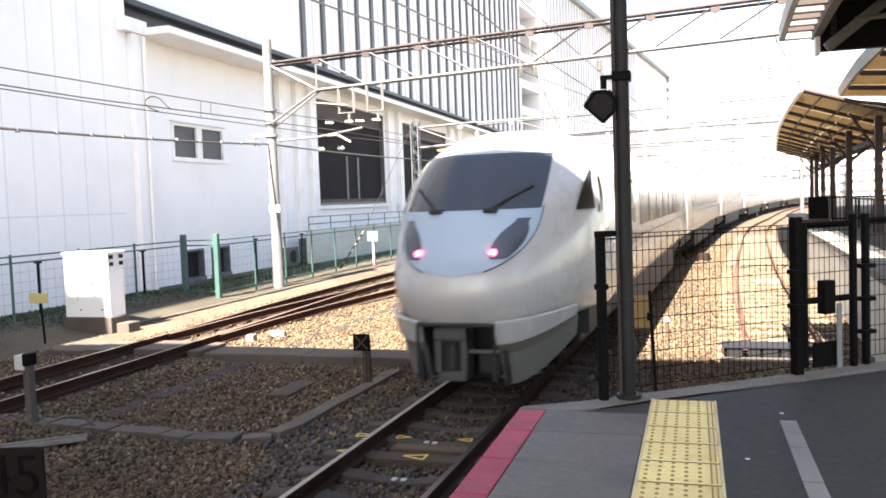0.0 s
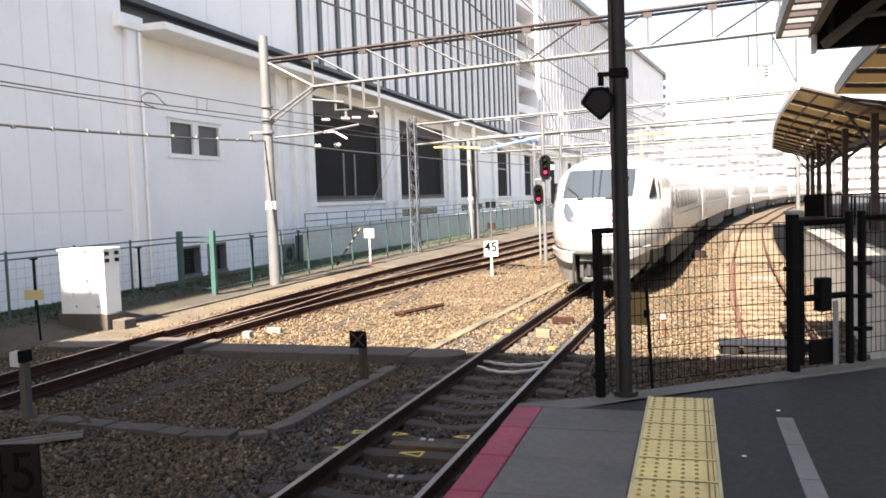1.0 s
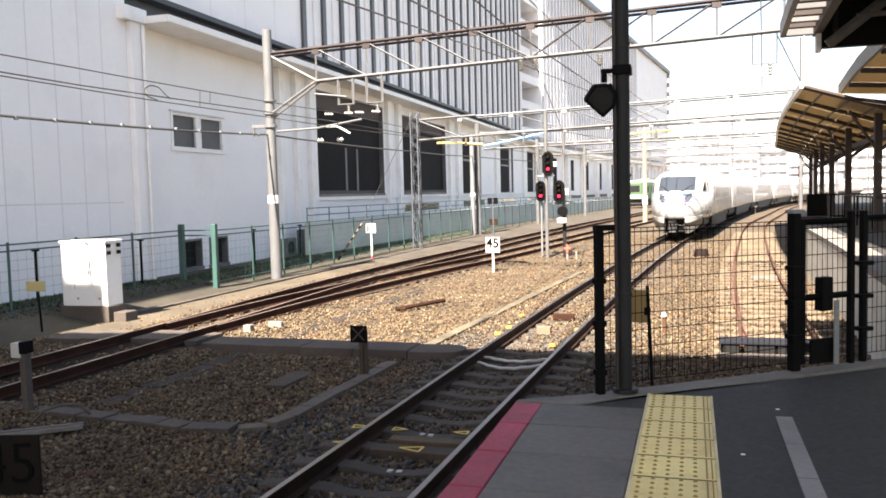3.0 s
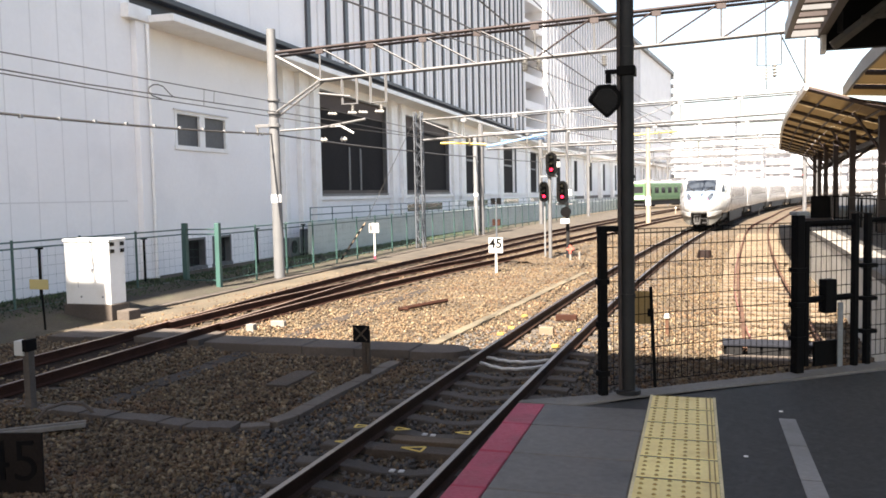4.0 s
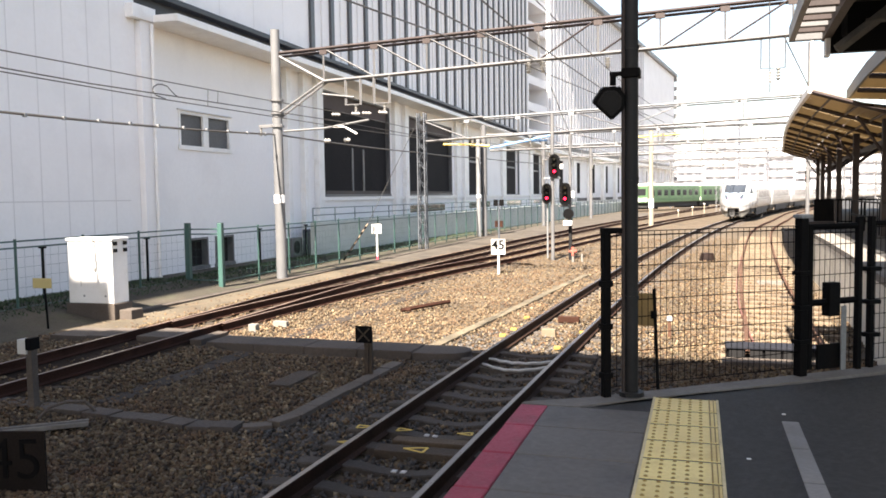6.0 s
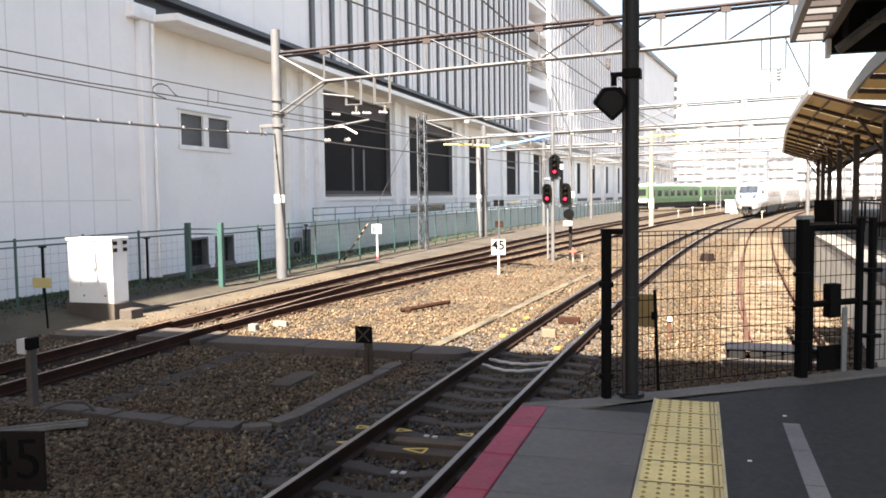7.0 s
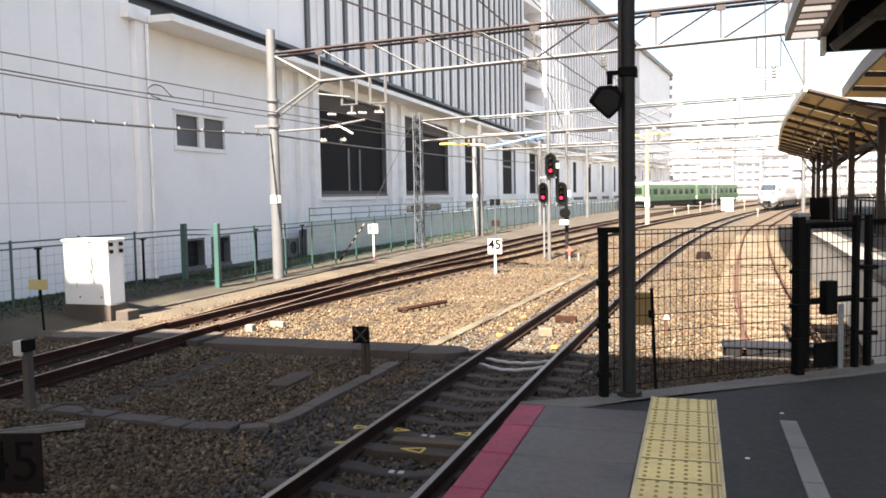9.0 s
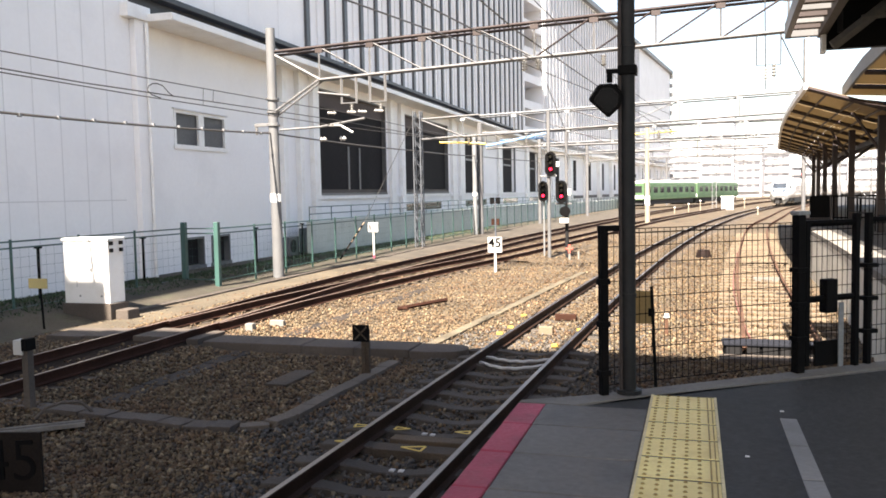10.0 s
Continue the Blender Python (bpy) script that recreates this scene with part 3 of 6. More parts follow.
def nose_patch(outline, off, nu=26, nv=18):
    """A panel that lies on the nose: outline(v) gives z and the half widths left and right for v in 0..1."""
    bm = bmesh.new()
    rows = []
    for j in range(nv + 1):
        z, x0, x1 = outline(j / nv)
        rows.append([bm.verts.new((x0 + (x1 - x0) * i / nu, nose_y(x0 + (x1 - x0) * i / nu, z) - off, z + off * 0.5)) for i in range(nu + 1)])
    for j in range(nv):
        for i in range(nu):
            bm.faces.new((rows[j][i], rows[j][i + 1], rows[j + 1][i + 1], rows[j + 1][i]))
    bmesh.ops.remove_doubles(bm, verts=bm.verts, dist=0.0005)
    return bm


def side_x(z):
    return half_width(z)


def add_side_panel(bm, s, y0, y1, z0, z1, off, n=4):
    prev = None
    for k in range(n + 1):
        z = z0 + (z1 - z0) * k / n
        row = [bm.verts.new((s * (side_x(z) + off), y, z)) for y in (y0, y1)]
        if prev:
            bm.faces.new((prev[0], prev[1], row[1], row[0]) if s > 0 else (prev[1], prev[0], row[0], row[1]))
        prev = row
    return bm


def bogie(car, y):
    b = part("bogie", box(-1.0, 1.0, y - 1.5, y + 1.5, 0.38, 0.62, 0.05), M_UNDER, car)
    for dy in (-1.05, 1.05):
        for s in (-1, 1):
            part("wheel", tube((s * 0.5, y + dy, 0.43), (s * 0.63, y + dy, 0.43), 0.43, 20), M_DARKRUST, b)


def express_car(nose, length=20.3):
    car = empty("express_car")
    tagged(car, "white limited express car leaving the station" if not nose else "white limited express end car with sloped windscreen and red tail lights", "train car", "cars of the express train")
    part("body", body_mesh(length, nose), M_TRAIN, car, smooth=True)
    y_first = 3.6 if nose else 0.6
    for s in (-1, 1):
        part("side_band", add_side_panel(bmesh.new(), s, y_first + (1.0 if nose else -0.4), length - 0.15, 1.0, 2.62, 0.006, 8), M_TRAINSIDE, car, "pearl grey lower side")
        part("stripe", add_side_panel(bmesh.new(), s, y_first + 1.0, length - 0.15, 1.62, 1.655, 0.011, 2), M_LAMPHOUSE, car, "thin dark stripe")
        k = 0
        y = y_first + 2.6
        while y + 1.5 < length - 2.0:
            part("window", add_side_panel(bmesh.new(), s, y, y + 1.46, 1.82, 2.52, 0.013), M_SIDEGLASS, car)
            y += 1.6
        for y in (y_first + 1.25, length - 1.5):
            d = part("door", add_side_panel(bmesh.new(), s, y, y + 0.85, 1.02, 2.75, 0.012, 6), M_TRAIN, car)
            part("door_window", add_side_panel(bmesh.new(), s, y + 0.25, y + 0.6, 1.9, 2.5, 0.018), M_TRAINGLASS, d)
        part("skirt", box(min(s * 1.18, s * 1.3), max(s * 1.18, s * 1.3), (5.2 if nose else 4.4), length - 4.4, 0.28, 0.95, 0.03), M_UNDER, car)
    part("underframe", box(-1.15, 1.15, 2.2 if nose else 0.3, length - 0.2, 0.55, 0.94), M_UNDER, car)
    bogie(car, 3.9 if nose else 3.0)
    bogie(car, length - 3.0)
    if not nose:
        part("gangway", box(-0.55, 0.55, -0.35, 0.0, 0.95, 3.0, 0.03), M_RUBBER, car)
        return car

    # glazing and mask of the nose
    def screen(v):
        z = 2.28 + 0.64 * v - 0.05 * (1 - v)
        w = 0.84 + 0.02 * math.sin(v * 3.0) - 0.02 * v
        return z, -w, w

    def mask(v):
        z = 1.50 + 0.77 * v
        w = 0.86 * (1 - (1 - v) ** 2.6) ** 0.5 if v > 0 else 0.02
        return z, -max(w, 0.02), max(w, 0.02)
    ws = part("windscreen", nose_patch(screen, 0.012), M_TRAINGLASS, car, "dark curved windscreen", smooth=True)
    part("front_mask", nose_patch(mask, 0.008), M_MASK, car, "smooth blue-grey front panel", smooth=True)
    for s in (-1, 1):
        def lamp(v, s=s):
            z = 1.68 + 0.44 * v
            c = s * (0.50 + 0.20 * v)
            w = 0.03 + 0.12 * math.sin(min(1.0, v * 1.05 + 0.08) * 3.0) ** 0.6
            return z, c - w, c + w
        h = part("headlight", nose_patch(lamp, 0.02, 8, 12), M_LAMPHOUSE, car, "slanted grey lamp housing", smooth=True)
        x = s * 0.44
        z = 1.76
        part("tail_light", tube((x, nose_y(x, z) - 0.045, z), (x, nose_y(x, z) + 0.02, z), 0.042, 14), M_TAIL, h, "glowing red tail light")
        # wiper
        wy = part("wiper", add_chain(bmesh.new(), [(s * 0.33, nose_y(0.33, 2.24) - 0.05, 2.24), (s * 0.46, nose_y(0.46, 2.34) - 0.05, 2.34), (s * 0.72, nose_y(0.72, 2.5) - 0.05, 2.5)], 0.022, 5), M_RUBBER, car)
        part("wiper_base", box(s * 0.33 - 0.08, s * 0.33 + 0.08, nose_y(0.33, 2.24) - 0.09, nose_y(0.33, 2.24) + 0.04, 2.20, 2.26, 0.02), M_RUBBER, wy)
        part("mask_seam", add_chain(bmesh.new(), [(s * 0.86 * (1 - (1 - v) ** 2.6) ** 0.5, nose_y(0.86 * (1 - (1 - v) ** 2.6) ** 0.5, 1.5 + 0.77 * v) - 0.012, 1.5 + 0.77 * v) for v in [k / 14 for k in range(1, 15)]], 0.008, 4), M_LAMPHOUSE, car)
    # bumper fairing and coupler well
    for s in (-1, 1):
        bm = bmesh.new()
        rows = []
        for j in range(7):
            row = []
            for i in range(13):
                u = 0.45 + (1.20 - 0.45) * i / 12
                x = u * (0.94 + 0.06 * j / 6) if i > 2 else u
                low = 0.22 + 0.55 * max(0.0, (x - 0.55) / 0.65) ** 1.7
                z = low + (0.97 + 0.10 * (x / 1.3) ** 2 - low) * j / 6
                y = 0.16 + 1.5 * (x / 1.3) ** 3.2 + 0.3 * (1 - j / 6) - (0.1 if j > 3 else 0)
                row.append(bm.verts.new((s * x, y, z)))
            rows.append(row)
        for j in range(6):
            for i in range(12):
                f = bm.faces.new((rows[j][i], rows[j][i + 1], rows[j + 1][i + 1], rows[j + 1][i]))
                f.material_index = 1 if j < 4 else 0
        bmesh.ops.recalc_face_normals(bm, faces=bm.faces)
        r = bmesh.ops.solidify(bm, geom=bm.faces[:], thickness=0.05)
        part("bumper_skirt", bm, [M_TRAIN, M_SKIRT], car, "white bumper over a grey skirt", smooth=False)
    c = part("coupler", tube((-0.14, 0.55, 0.62), (-0.06, 1.6, 0.66), 0.09, 12), M_RUBBER, car, "dark coupler shank")
    hd = bmesh.new()
    add_box(hd, -0.34, 0.06, 0.30, 0.62, 0.74, 0.90, 0.03)
    add_box(hd, -0.34, -0.25, 0.32, 0.60, 0.36, 0.74, 0.02)
    add_box(hd, -0.02, 0.06, 0.32, 0.60, 0.36, 0.74, 0.02)
    add_box(hd, -0.30, 0.04, 0.34, 0.60, 0.26, 0.38, 0.03)
    part("coupler_head", hd, M_COUPLER, c, "pale grey coupler head with a dark mouth")
    part("coupler_mouth", box(-0.26, -0.01, 0.40, 0.58, 0.37, 0.75, 0.0), M_RUBBER, c)
    part("knuckle", tube((-0.13, 0.36, 0.42), (-0.13, 0.36, 0.70), 0.06, 12), M_UNDER, c)
    part("step_bar", tube((0.05, 0.45, 0.60), (0.52, 0.45, 0.60), 0.025, 8), M_GALV, car, "pale cross bar")
    part("jumper_box", box(0.12, 0.40, 0.55, 0.8, 0.3, 0.55, 0.04), M_RUBBER, c)
    part("well", box(-0.52, 0.52, 0.9, 1.1, 0.22, 1.0), M_RUBBER, car)
    for x in (-0.53, 0.49):
        part("well_side", box(x, x + 0.04, 0.34, 1.5, 0.24, 0.98), M_RUBBER, car)
    rim = bmesh.new()
    add_chain(rim, [(-0.45, 0.12, 0.34), (-0.45, 0.10, 0.96), (0.45, 0.10, 0.96), (0.45, 0.12, 0.34)], 0.03, 6)
    part("well_rim", rim, M_RUBBER, car, "black rubber rim")
    # cab side glazing that wraps round the corner of the nose
    for s in (-1, 1):
        def quarter(v, s=s):
            z = 2.17 + 0.5 * v
            a, b = 1.15 + 0.045 * v, 1.30 - 0.085 * v
            return z, min(s * a, s * b), max(s * a, s * b)

        def slit(v, s=s):
            z = 2.12 + 0.46 * v
            a = 1.335 - 0.06 * v ** 2
            return z, min(s * a, s * (a + 0.022)), max(s * a, s * (a + 0.022))
        part("cab_window", nose_patch(quarter, 0.05, 8, 10), M_CABGLASS, car, "black corner window of the cab", smooth=True)
        part("cab_slit_window", nose_patch(slit, 0.06, 4, 10), M_CABGLASS, car, smooth=True)
    return car


CARS = [express_car(True)]
MIDDLE = express_car(False)
CARS.append(MIDDLE)
for k in range(6):
    CARS.append(copy_thing(MIDDLE, Matrix.Identity(4)))
CAR_PITCH = 20.8


def along(y, d):
    """The place on the main track d metres of rail beyond y."""
    n = max(1, int(d / 2) + 1)
    for k in range(n):
        s = (track_a(y + 0.1) - track_a(y - 0.1)) / 0.2
        y += d / n / math.hypot(1, s)
    return y


def train_front(t):
    return 8.75 + 10.45 * t + 0.035 * t * t


def car_pose(front, k):
    """The pose of the k-th car, its bogies on the rails."""
    y0 = along(front, k * CAR_PITCH + 3.0)
    y1 = along(y0, 14.3)
    x0, x1 = track_a(y0), track_a(y1)
    a = math.atan2(x1 - x0, y1 - y0)
    return pose(x0 + 0.05 - 3.0 * math.sin(a), y0 - 3.0 * math.cos(a), 0, 0, 0, -math.degrees(a))


def motions():
    for k, car in enumerate(CARS):
        walk(car, [(t * 0.5, car_pose(train_front(t * 0.5), k)) for t in range(21)])



# ======================= platform paving =======================
TOP = 1.10
GAP = 0.004


def slab_mesh(name, w, l, h, mat, bevel=0.006):
    bm = box(0, w, 0, l, -h, 0, 0)
    bmesh.ops.bevel(bm, geom=[e for e in bm.edges if all(v.co.z > -0.001 for v in e.verts)], offset=bevel, segments=1, affect="EDGES")
    me = bpy.data.meshes.new(name)
    bm.to_mesh(me)
    bm.free()
    me.materials.append(mat)
    return me


def platform_paving(p):
    part("asphalt", extrude_poly([(0.117, -14), (11.9, -14), (11.9, 14), (3.3, 7.72), (1.25, 6.17), (0.62, 5.7), (-0.5, 4.87), (-0.62, 4.775), (-0.251, 4.775), (-0.251, 5.125), (0.117, 5.125)], TOP - 0.06, TOP - 0.003), M_ASPHALT, p, "dark grey asphalt")
    # concrete border along the slanting end
    pts = [(-1.0, 4.775), (-0.66, 4.775)] + [(-0.55, 4.875), (0.60, 5.735), (1.23, 6.21), (3.3, 7.76)] + [(3.3, 8.0), (1.29, 6.46), (0.66, 5.98), (-0.62, 5.02), (-0.99, 4.82)]
    part("border", extrude_poly(pts, TOP - 0.12, TOP + 0.004), M_CONC, p, "worn concrete border")
    grey = slab_mesh("slab", 0.59 - 0.008, 0.488, 0.07, M_SLAB)
    red = slab_mesh("red_edge_slab", 0.158, 0.488, 0.07, M_RED)
    tact = slab_mesh("tactile_tile", 0.357, 0.287, 0.05, M_YELLOW)
    strip = slab_mesh("strip_tile", 0.085, 0.486, 0.03, M_STRIP, 0.003)
    for k in range(14):
        y = 4.335 - 0.5 * k
        shared("slab", grey, p, pose(-0.838, y - 0.496, TOP + random.uniform(-0.001, 0.001)))
        shared("red_edge_slab", red, p, pose(-1.0, y - 0.496, TOP + random.uniform(-0.001, 0.001)))
        shared("strip_tile", strip, p, pose(0.44, y - 0.08, TOP + 0.001))
    part("slab", box(-0.838, -0.256, 4.339, 4.77, TOP - 0.07, TOP, 0.004), M_SLAB, p)
    part("red_edge_slab", box(-1.0, -0.842, 4.339, 4.77, TOP - 0.07, TOP, 0.004), M_RED, p)
    part("tactile_bed", box(-0.25, 0.114, -2.2, 5.115, TOP - 0.055, TOP + 0.0015), M_ASPHALT, p)
    for x in (-0.2525, 0.1085):
        part("edge_strip", box(x, x + 0.014, -2.2, 5.115, TOP - 0.055, TOP + 0.0045), M_WORNEDGE, p, "pale worn edge of the tactile strip")
    dots = bpy.data.meshes.new("tactile_dots")
    bm = bmesh.new()
    for i in range(5):
        for j in range(5):
            bmesh.ops.create_cone(bm, cap_ends=True, segments=8, radius1=0.0105, radius2=0.006, depth=0.005, matrix=Matrix.Translation((0.035 + 0.058 * i, 0.03 + 0.059 * j, 0.0025)))
    add_box(bm, 0.312, 0.319, 0.008, 0.28, 0, 0.005)
    add_box(bm, 0.335, 0.341, 0.008, 0.28, 0, 0.005)
    bm.to_mesh(dots)
    bm.free()
    dots.materials.append(M_DOT)
    for k in range(24):
        y = 5.12 - 0.3 * (k + 1)
        t = shared("tactile_tile", tact, p, pose(-0.246, y, TOP + 0.004))
        shared("tactile_dots", dots, t, Matrix.Identity(4))
    part("edge_face", box(-1.02, -0.985, -14, 4.79, 0.55, TOP - 0.075), M_CONC, p)


M_WORNEDGE = material("worn_pale_edge", (0.8, 0.68, 0.4), 0.8, vary=0.2, scale=10, stain=(0.3, 0.25, 0.16), stain_amount=0.5)
M_STRIP = material("pale_strip_tile", (0.27, 0.265, 0.26), 0.8, vary=0.12, scale=8, bump=0.2, bscale=120, stain=(0.15, 0.145, 0.14), stain_amount=0.4)
# Dots and bars are a darker brown than the yellow tile.
M_DOT = material("brown_tactile_dots", (0.36, 0.23, 0.05), 0.6, vary=0.15, scale=12)
platform_paving(PLATFORM)
tagged(part("paint_chip", box(0.455, 0.475, 4.89, 4.905, TOP - 0.003, TOP + 0.001), M_WHITE), "small white paint speck on the asphalt", "paint mark")
tagged(part("paint_chip", box(0.225, 0.245, 4.02, 4.032, TOP - 0.003, TOP + 0.001), M_WHITE), "small white paint speck on the asphalt", "paint mark")

# the platform goes on beyond the gate
edge2 = smooth_path([(2.3, 8), (2.53, 13.6), (2.72, 16.4), (3.13, 24.8), (3.62, 34.3), (5.0, 42), (6.8, 54), (10.6, 80), (16.5, 115)])


def far_platform():
    p = tagged(empty("platform"), "pale concrete platform running on beyond the gate", "platform", kind="structure")
    ys = [8.2 + 3.1 * k for k in range(35)]
    part("base", extrude_poly([(edge2(y) + 0.004, y) for y in ys] + [(edge2(y) + 8, y) for y in ys[::-1]], -0.3, 0.98), M_PALEWALL, p)
    part("coping", extrude_poly([(edge2(y), y) for y in ys] + [(edge2(y) + 0.5, y) for y in ys[::-1]], 0.98, 1.1), M_CONC, p)
    part("surface", extrude_poly([(edge2(y) + 0.504, y) for y in ys] + [(edge2(y) + 8, y) for y in ys[::-1]], 0.98, 1.095), M_ASPHALT, p)
    return p


far_platform()


# ======================= fence and gate at the platform end =======================
F0, F1, F2, F3 = (-0.53, 5.05), (0.66, 5.94), (1.06, 6.27), (1.15, 6.345)


def lerp2(a, b, k):
    return (a[0] + (b[0] - a[0]) * k, a[1] + (b[1] - a[1]) * k)


def mesh_panel(a, b, z0, z1, parent, pitch=0.044, rows=9):
    n = int(math.hypot(b[0] - a[0], b[1] - a[1]) / pitch)
    bm = bmesh.new()
    for k in range(1, n):
        p = lerp2(a, b, k / n)
        add_chain(bm, [(*p, z0), (*p, z1)], 0.0022, 4)
    v = part("wire_grid", bm, M_BLACK, parent)
    v["kind"] = "stuff"
    for k in range(rows + 1):
        z = z0 + (z1 - z0) * k / rows
        part("cross_wire", add_chain(bmesh.new(), [(*a, z), (*b, z)], 0.003, 5), M_BLACK, parent)
    part("top_fold", add_chain(bmesh.new(), [(*a, z1 - 0.025), (*b, z1 - 0.025)], 0.004, 5), M_BLACK, parent)


def end_fence():
    f = tagged(empty("mesh_fence"), "black welded wire mesh fence on the platform end", "fence")
    part("post", box(-0.024, 0.024, -0.024, 0.024, 0, 1.03, 0.006, pose(*F0, TOP, 0, 0, 37)), M_BLACK, f)
    part("post_cap", box(-0.026, 0.10, -0.028, 0.028, 1.0, 1.035, 0.006, pose(*F0, TOP, 0, 0, 37)), M_BLACK, f)
    a, b = lerp2(F0, F1, 0.02), lerp2(F0, F1, 0.985)
    mesh_panel(a, b, TOP + 0.06, TOP + 1.01, f)
    for z in (0.12, 0.42, 0.68):
        for p in (F0, F1):
            part("clamp", box(-0.034, 0.034, -0.03, 0.03, z, z + 0.035, 0.004, pose(*p, TOP, 0, 0, 37)), M_BLACK, f)
    return f


end_fence()


def end_gate():
    g = tagged(empty("gate"), "closed black steel gate with mesh and latch box", "gate")
    part("hinge_post", box(-0.032, 0.032, -0.032, 0.032, -0.02, 1.06, 0.008, pose(*F1, TOP, 0, 0, 37)), M_BLACK, g)
    part("post_cap", box(-0.04, 0.06, -0.04, 0.04, 1.06, 1.085, 0.006, pose(*F1, TOP, 0, 0, 37)), M_GALVDARK, g)
    for p in (F2, F3):
        part("latch_post", box(-0.02, 0.02, -0.02, 0.02, 0, 1.06, 0.006, pose(*p, TOP, 0, 0, 37)), M_BLACK, g)
    a, b = lerp2(F1, F2, 0.13), lerp2(F1, F2, 0.94)
    part("gate_stile", box(-0.02, 0.02, -0.02, 0.02, 0.04, 1.02, 0.006, pose(*a, TOP, 0, 0, 38)), M_BLACK, g)
    for z in (1.0, 0.49):
        part("gate_rail", add_chain(bmesh.new(), [(*a, TOP + z), (*b, TOP + z)], 0.022, 6), M_BLACK, g)
    mesh_panel(a, b, TOP + 0.06, TOP + 0.98, g)
    c = lerp2(F1, F2, 0.52)
    part("latch_box", box(-0.05, 0.05, -0.035, 0.035, 0.39, 0.62, 0.01, pose(*c, TOP, 0, 0, 38)), M_BLACK, g)
    part("steel_strip", box(-0.022, 0.022, -0.046, -0.036, 0.02, 0.46, 0.003, pose(*lerp2(F1, F2, 0.66), TOP, 0, 0, 38)), M_GALVDARK, g, "bare galvanised strip")
    part("kick_plate", box(-0.11, 0.10, -0.01, 0.01, 0.03, 0.2, 0.003, pose(*lerp2(F1, F2, 0.5), TOP, 0, 0, 38)), M_BLACK, g)
    for z in (0.22, 0.45, 0.68):
        part("hinge", box(-0.045, 0.05, -0.04, 0.04, z, z + 0.03, 0.006, pose(*F1, TOP, 0, 0, 38)), M_BLACK, g)
        part("clamp", box(-0.05, 0.06, -0.04, 0.04, z, z + 0.03, 0.006, pose(*F3, TOP, 0, 0, 38)), M_BLACK, g)
    F4 = (2.3, 7.25)
    mesh_panel(F3, F4, TOP + 0.06, TOP + 1.01, g)
    part("latch_post", box(-0.03, 0.03, -0.03, 0.03, 0, 1.06, 0.006, pose(*F4, TOP, 0, 0, 37)), M_BLACK, g)
    part("gate_rail", add_chain(bmesh.new(), [(*F3, TOP + 1.01), (*F4, TOP + 1.01)], 0.02, 6), M_BLACK, g)
    return g


end_gate()


def platform_pole():
    x, y = -0.385, 5.12
    p = tagged(empty("steel_pole"), "dark grey steel pole standing by the mesh fence", "pole")
    part("shaft", tube((x, y, 1.0), (x, y, 5.6), 0.042, 32), M_POLE, p)
    part("flange", tube((x, y, TOP - 0.01), (x, y, TOP + 0.03), 0.075, 16), M_POLE, p)
    part("conduit", tube((x - 0.045, y - 0.02, TOP), (x - 0.045, y - 0.02, 5.6), 0.012, 8), M_BROWNSTEEL, p)
    for z in (1.7, 2.42, 3.2):
        part("strap", tube((x, y, z), (x, y, z + 0.02), 0.047, 16), M_POLE, p)
    # hooded lamp on a bracket
    l = tagged(empty("hooded_lamp"), "black hooded lamp box hung tilted on a pole bracket", "lamp")
    part("bracket", box(-0.62 + 0.11, -0.33, 5.09, 5.13, 3.045, 3.07, 0.004), M_BLACK, l)
    part("clamp", box(-0.44, -0.33, 5.06, 5.18, 3.03, 3.085, 0.006), M_BLACK, l)
    part("hanger", tube((-0.49, 5.1, 2.99), (-0.49, 5.1, 3.05), 0.018, 8), M_BLACK, l)
    m = Matrix.Translation((-0.515, 5.1, 2.888)) @ Euler((radians(8), 0, radians(10))).to_matrix().to_4x4()
    six = [(-0.1, 0.003), (-0.04, 0.093), (0.04, 0.096), (0.092, 0.045), (0.085, -0.036), (0.013, -0.103)]

    def shell(ring, y0, y1, k=1.0):
        bm = bmesh.new()
        lo = [bm.verts.new((x * k, y0, z * k)) for x, z in ring]
        hi = [bm.verts.new((x, y1, z)) for x, z in ring]
        n = len(ring)
        bm.faces.new(lo)
        bm.faces.new(hi[::-1])
        for i in range(n):
            bm.faces.new((lo[i], hi[i], hi[(i + 1) % n], lo[(i + 1) % n]))
        bmesh.ops.recalc_face_normals(bm, faces=bm.faces)
        bmesh.ops.bevel(bm, geom=bm.edges[:], offset=0.007, segments=2, affect="EDGES")
        bmesh.ops.transform(bm, matrix=m, verts=bm.verts)
        return bm
    b = part("housing", shell(six, -0.05, 0.09, 0.96), M_BLACK, l)
    part("hood", shell([(x * 1.03, z * 1.03) for x, z in six], -0.075, -0.048, 0.98), M_BLACK, b)
    part("lens", shell([(x * 0.8, z * 0.8) for x, z in six], -0.082, -0.07, 0.97), M_DARKGREY, b)
    part("cable", add_chain(bmesh.new(), [(-0.46, 5.12, 2.98), (-0.42, 5.16, 2.93), (-0.42, 5.16, 2.8), (-0.385, 5.17, 2.7)], 0.01, 6), M_BLACK, l)


platform_pole()


def notice_board():
    b = tagged(empty("notice_board"), "plain tan board on a thin black leg behind the fence", "board")
    part("leg", tube((-0.235, 5.33, TOP), (-0.265, 5.42, TOP + 0.63), 0.011, 8), M_BLACK, b)
    part("panel", box(-0.39, -0.255, 5.415, 5.43, TOP + 0.39, TOP + 0.60, 0.003), M_TANBOARD, b)
    part("hook", box(-0.285, -0.245, 5.40, 5.415, TOP + 0.44, TOP + 0.49, 0.004), M_BLACK, b)


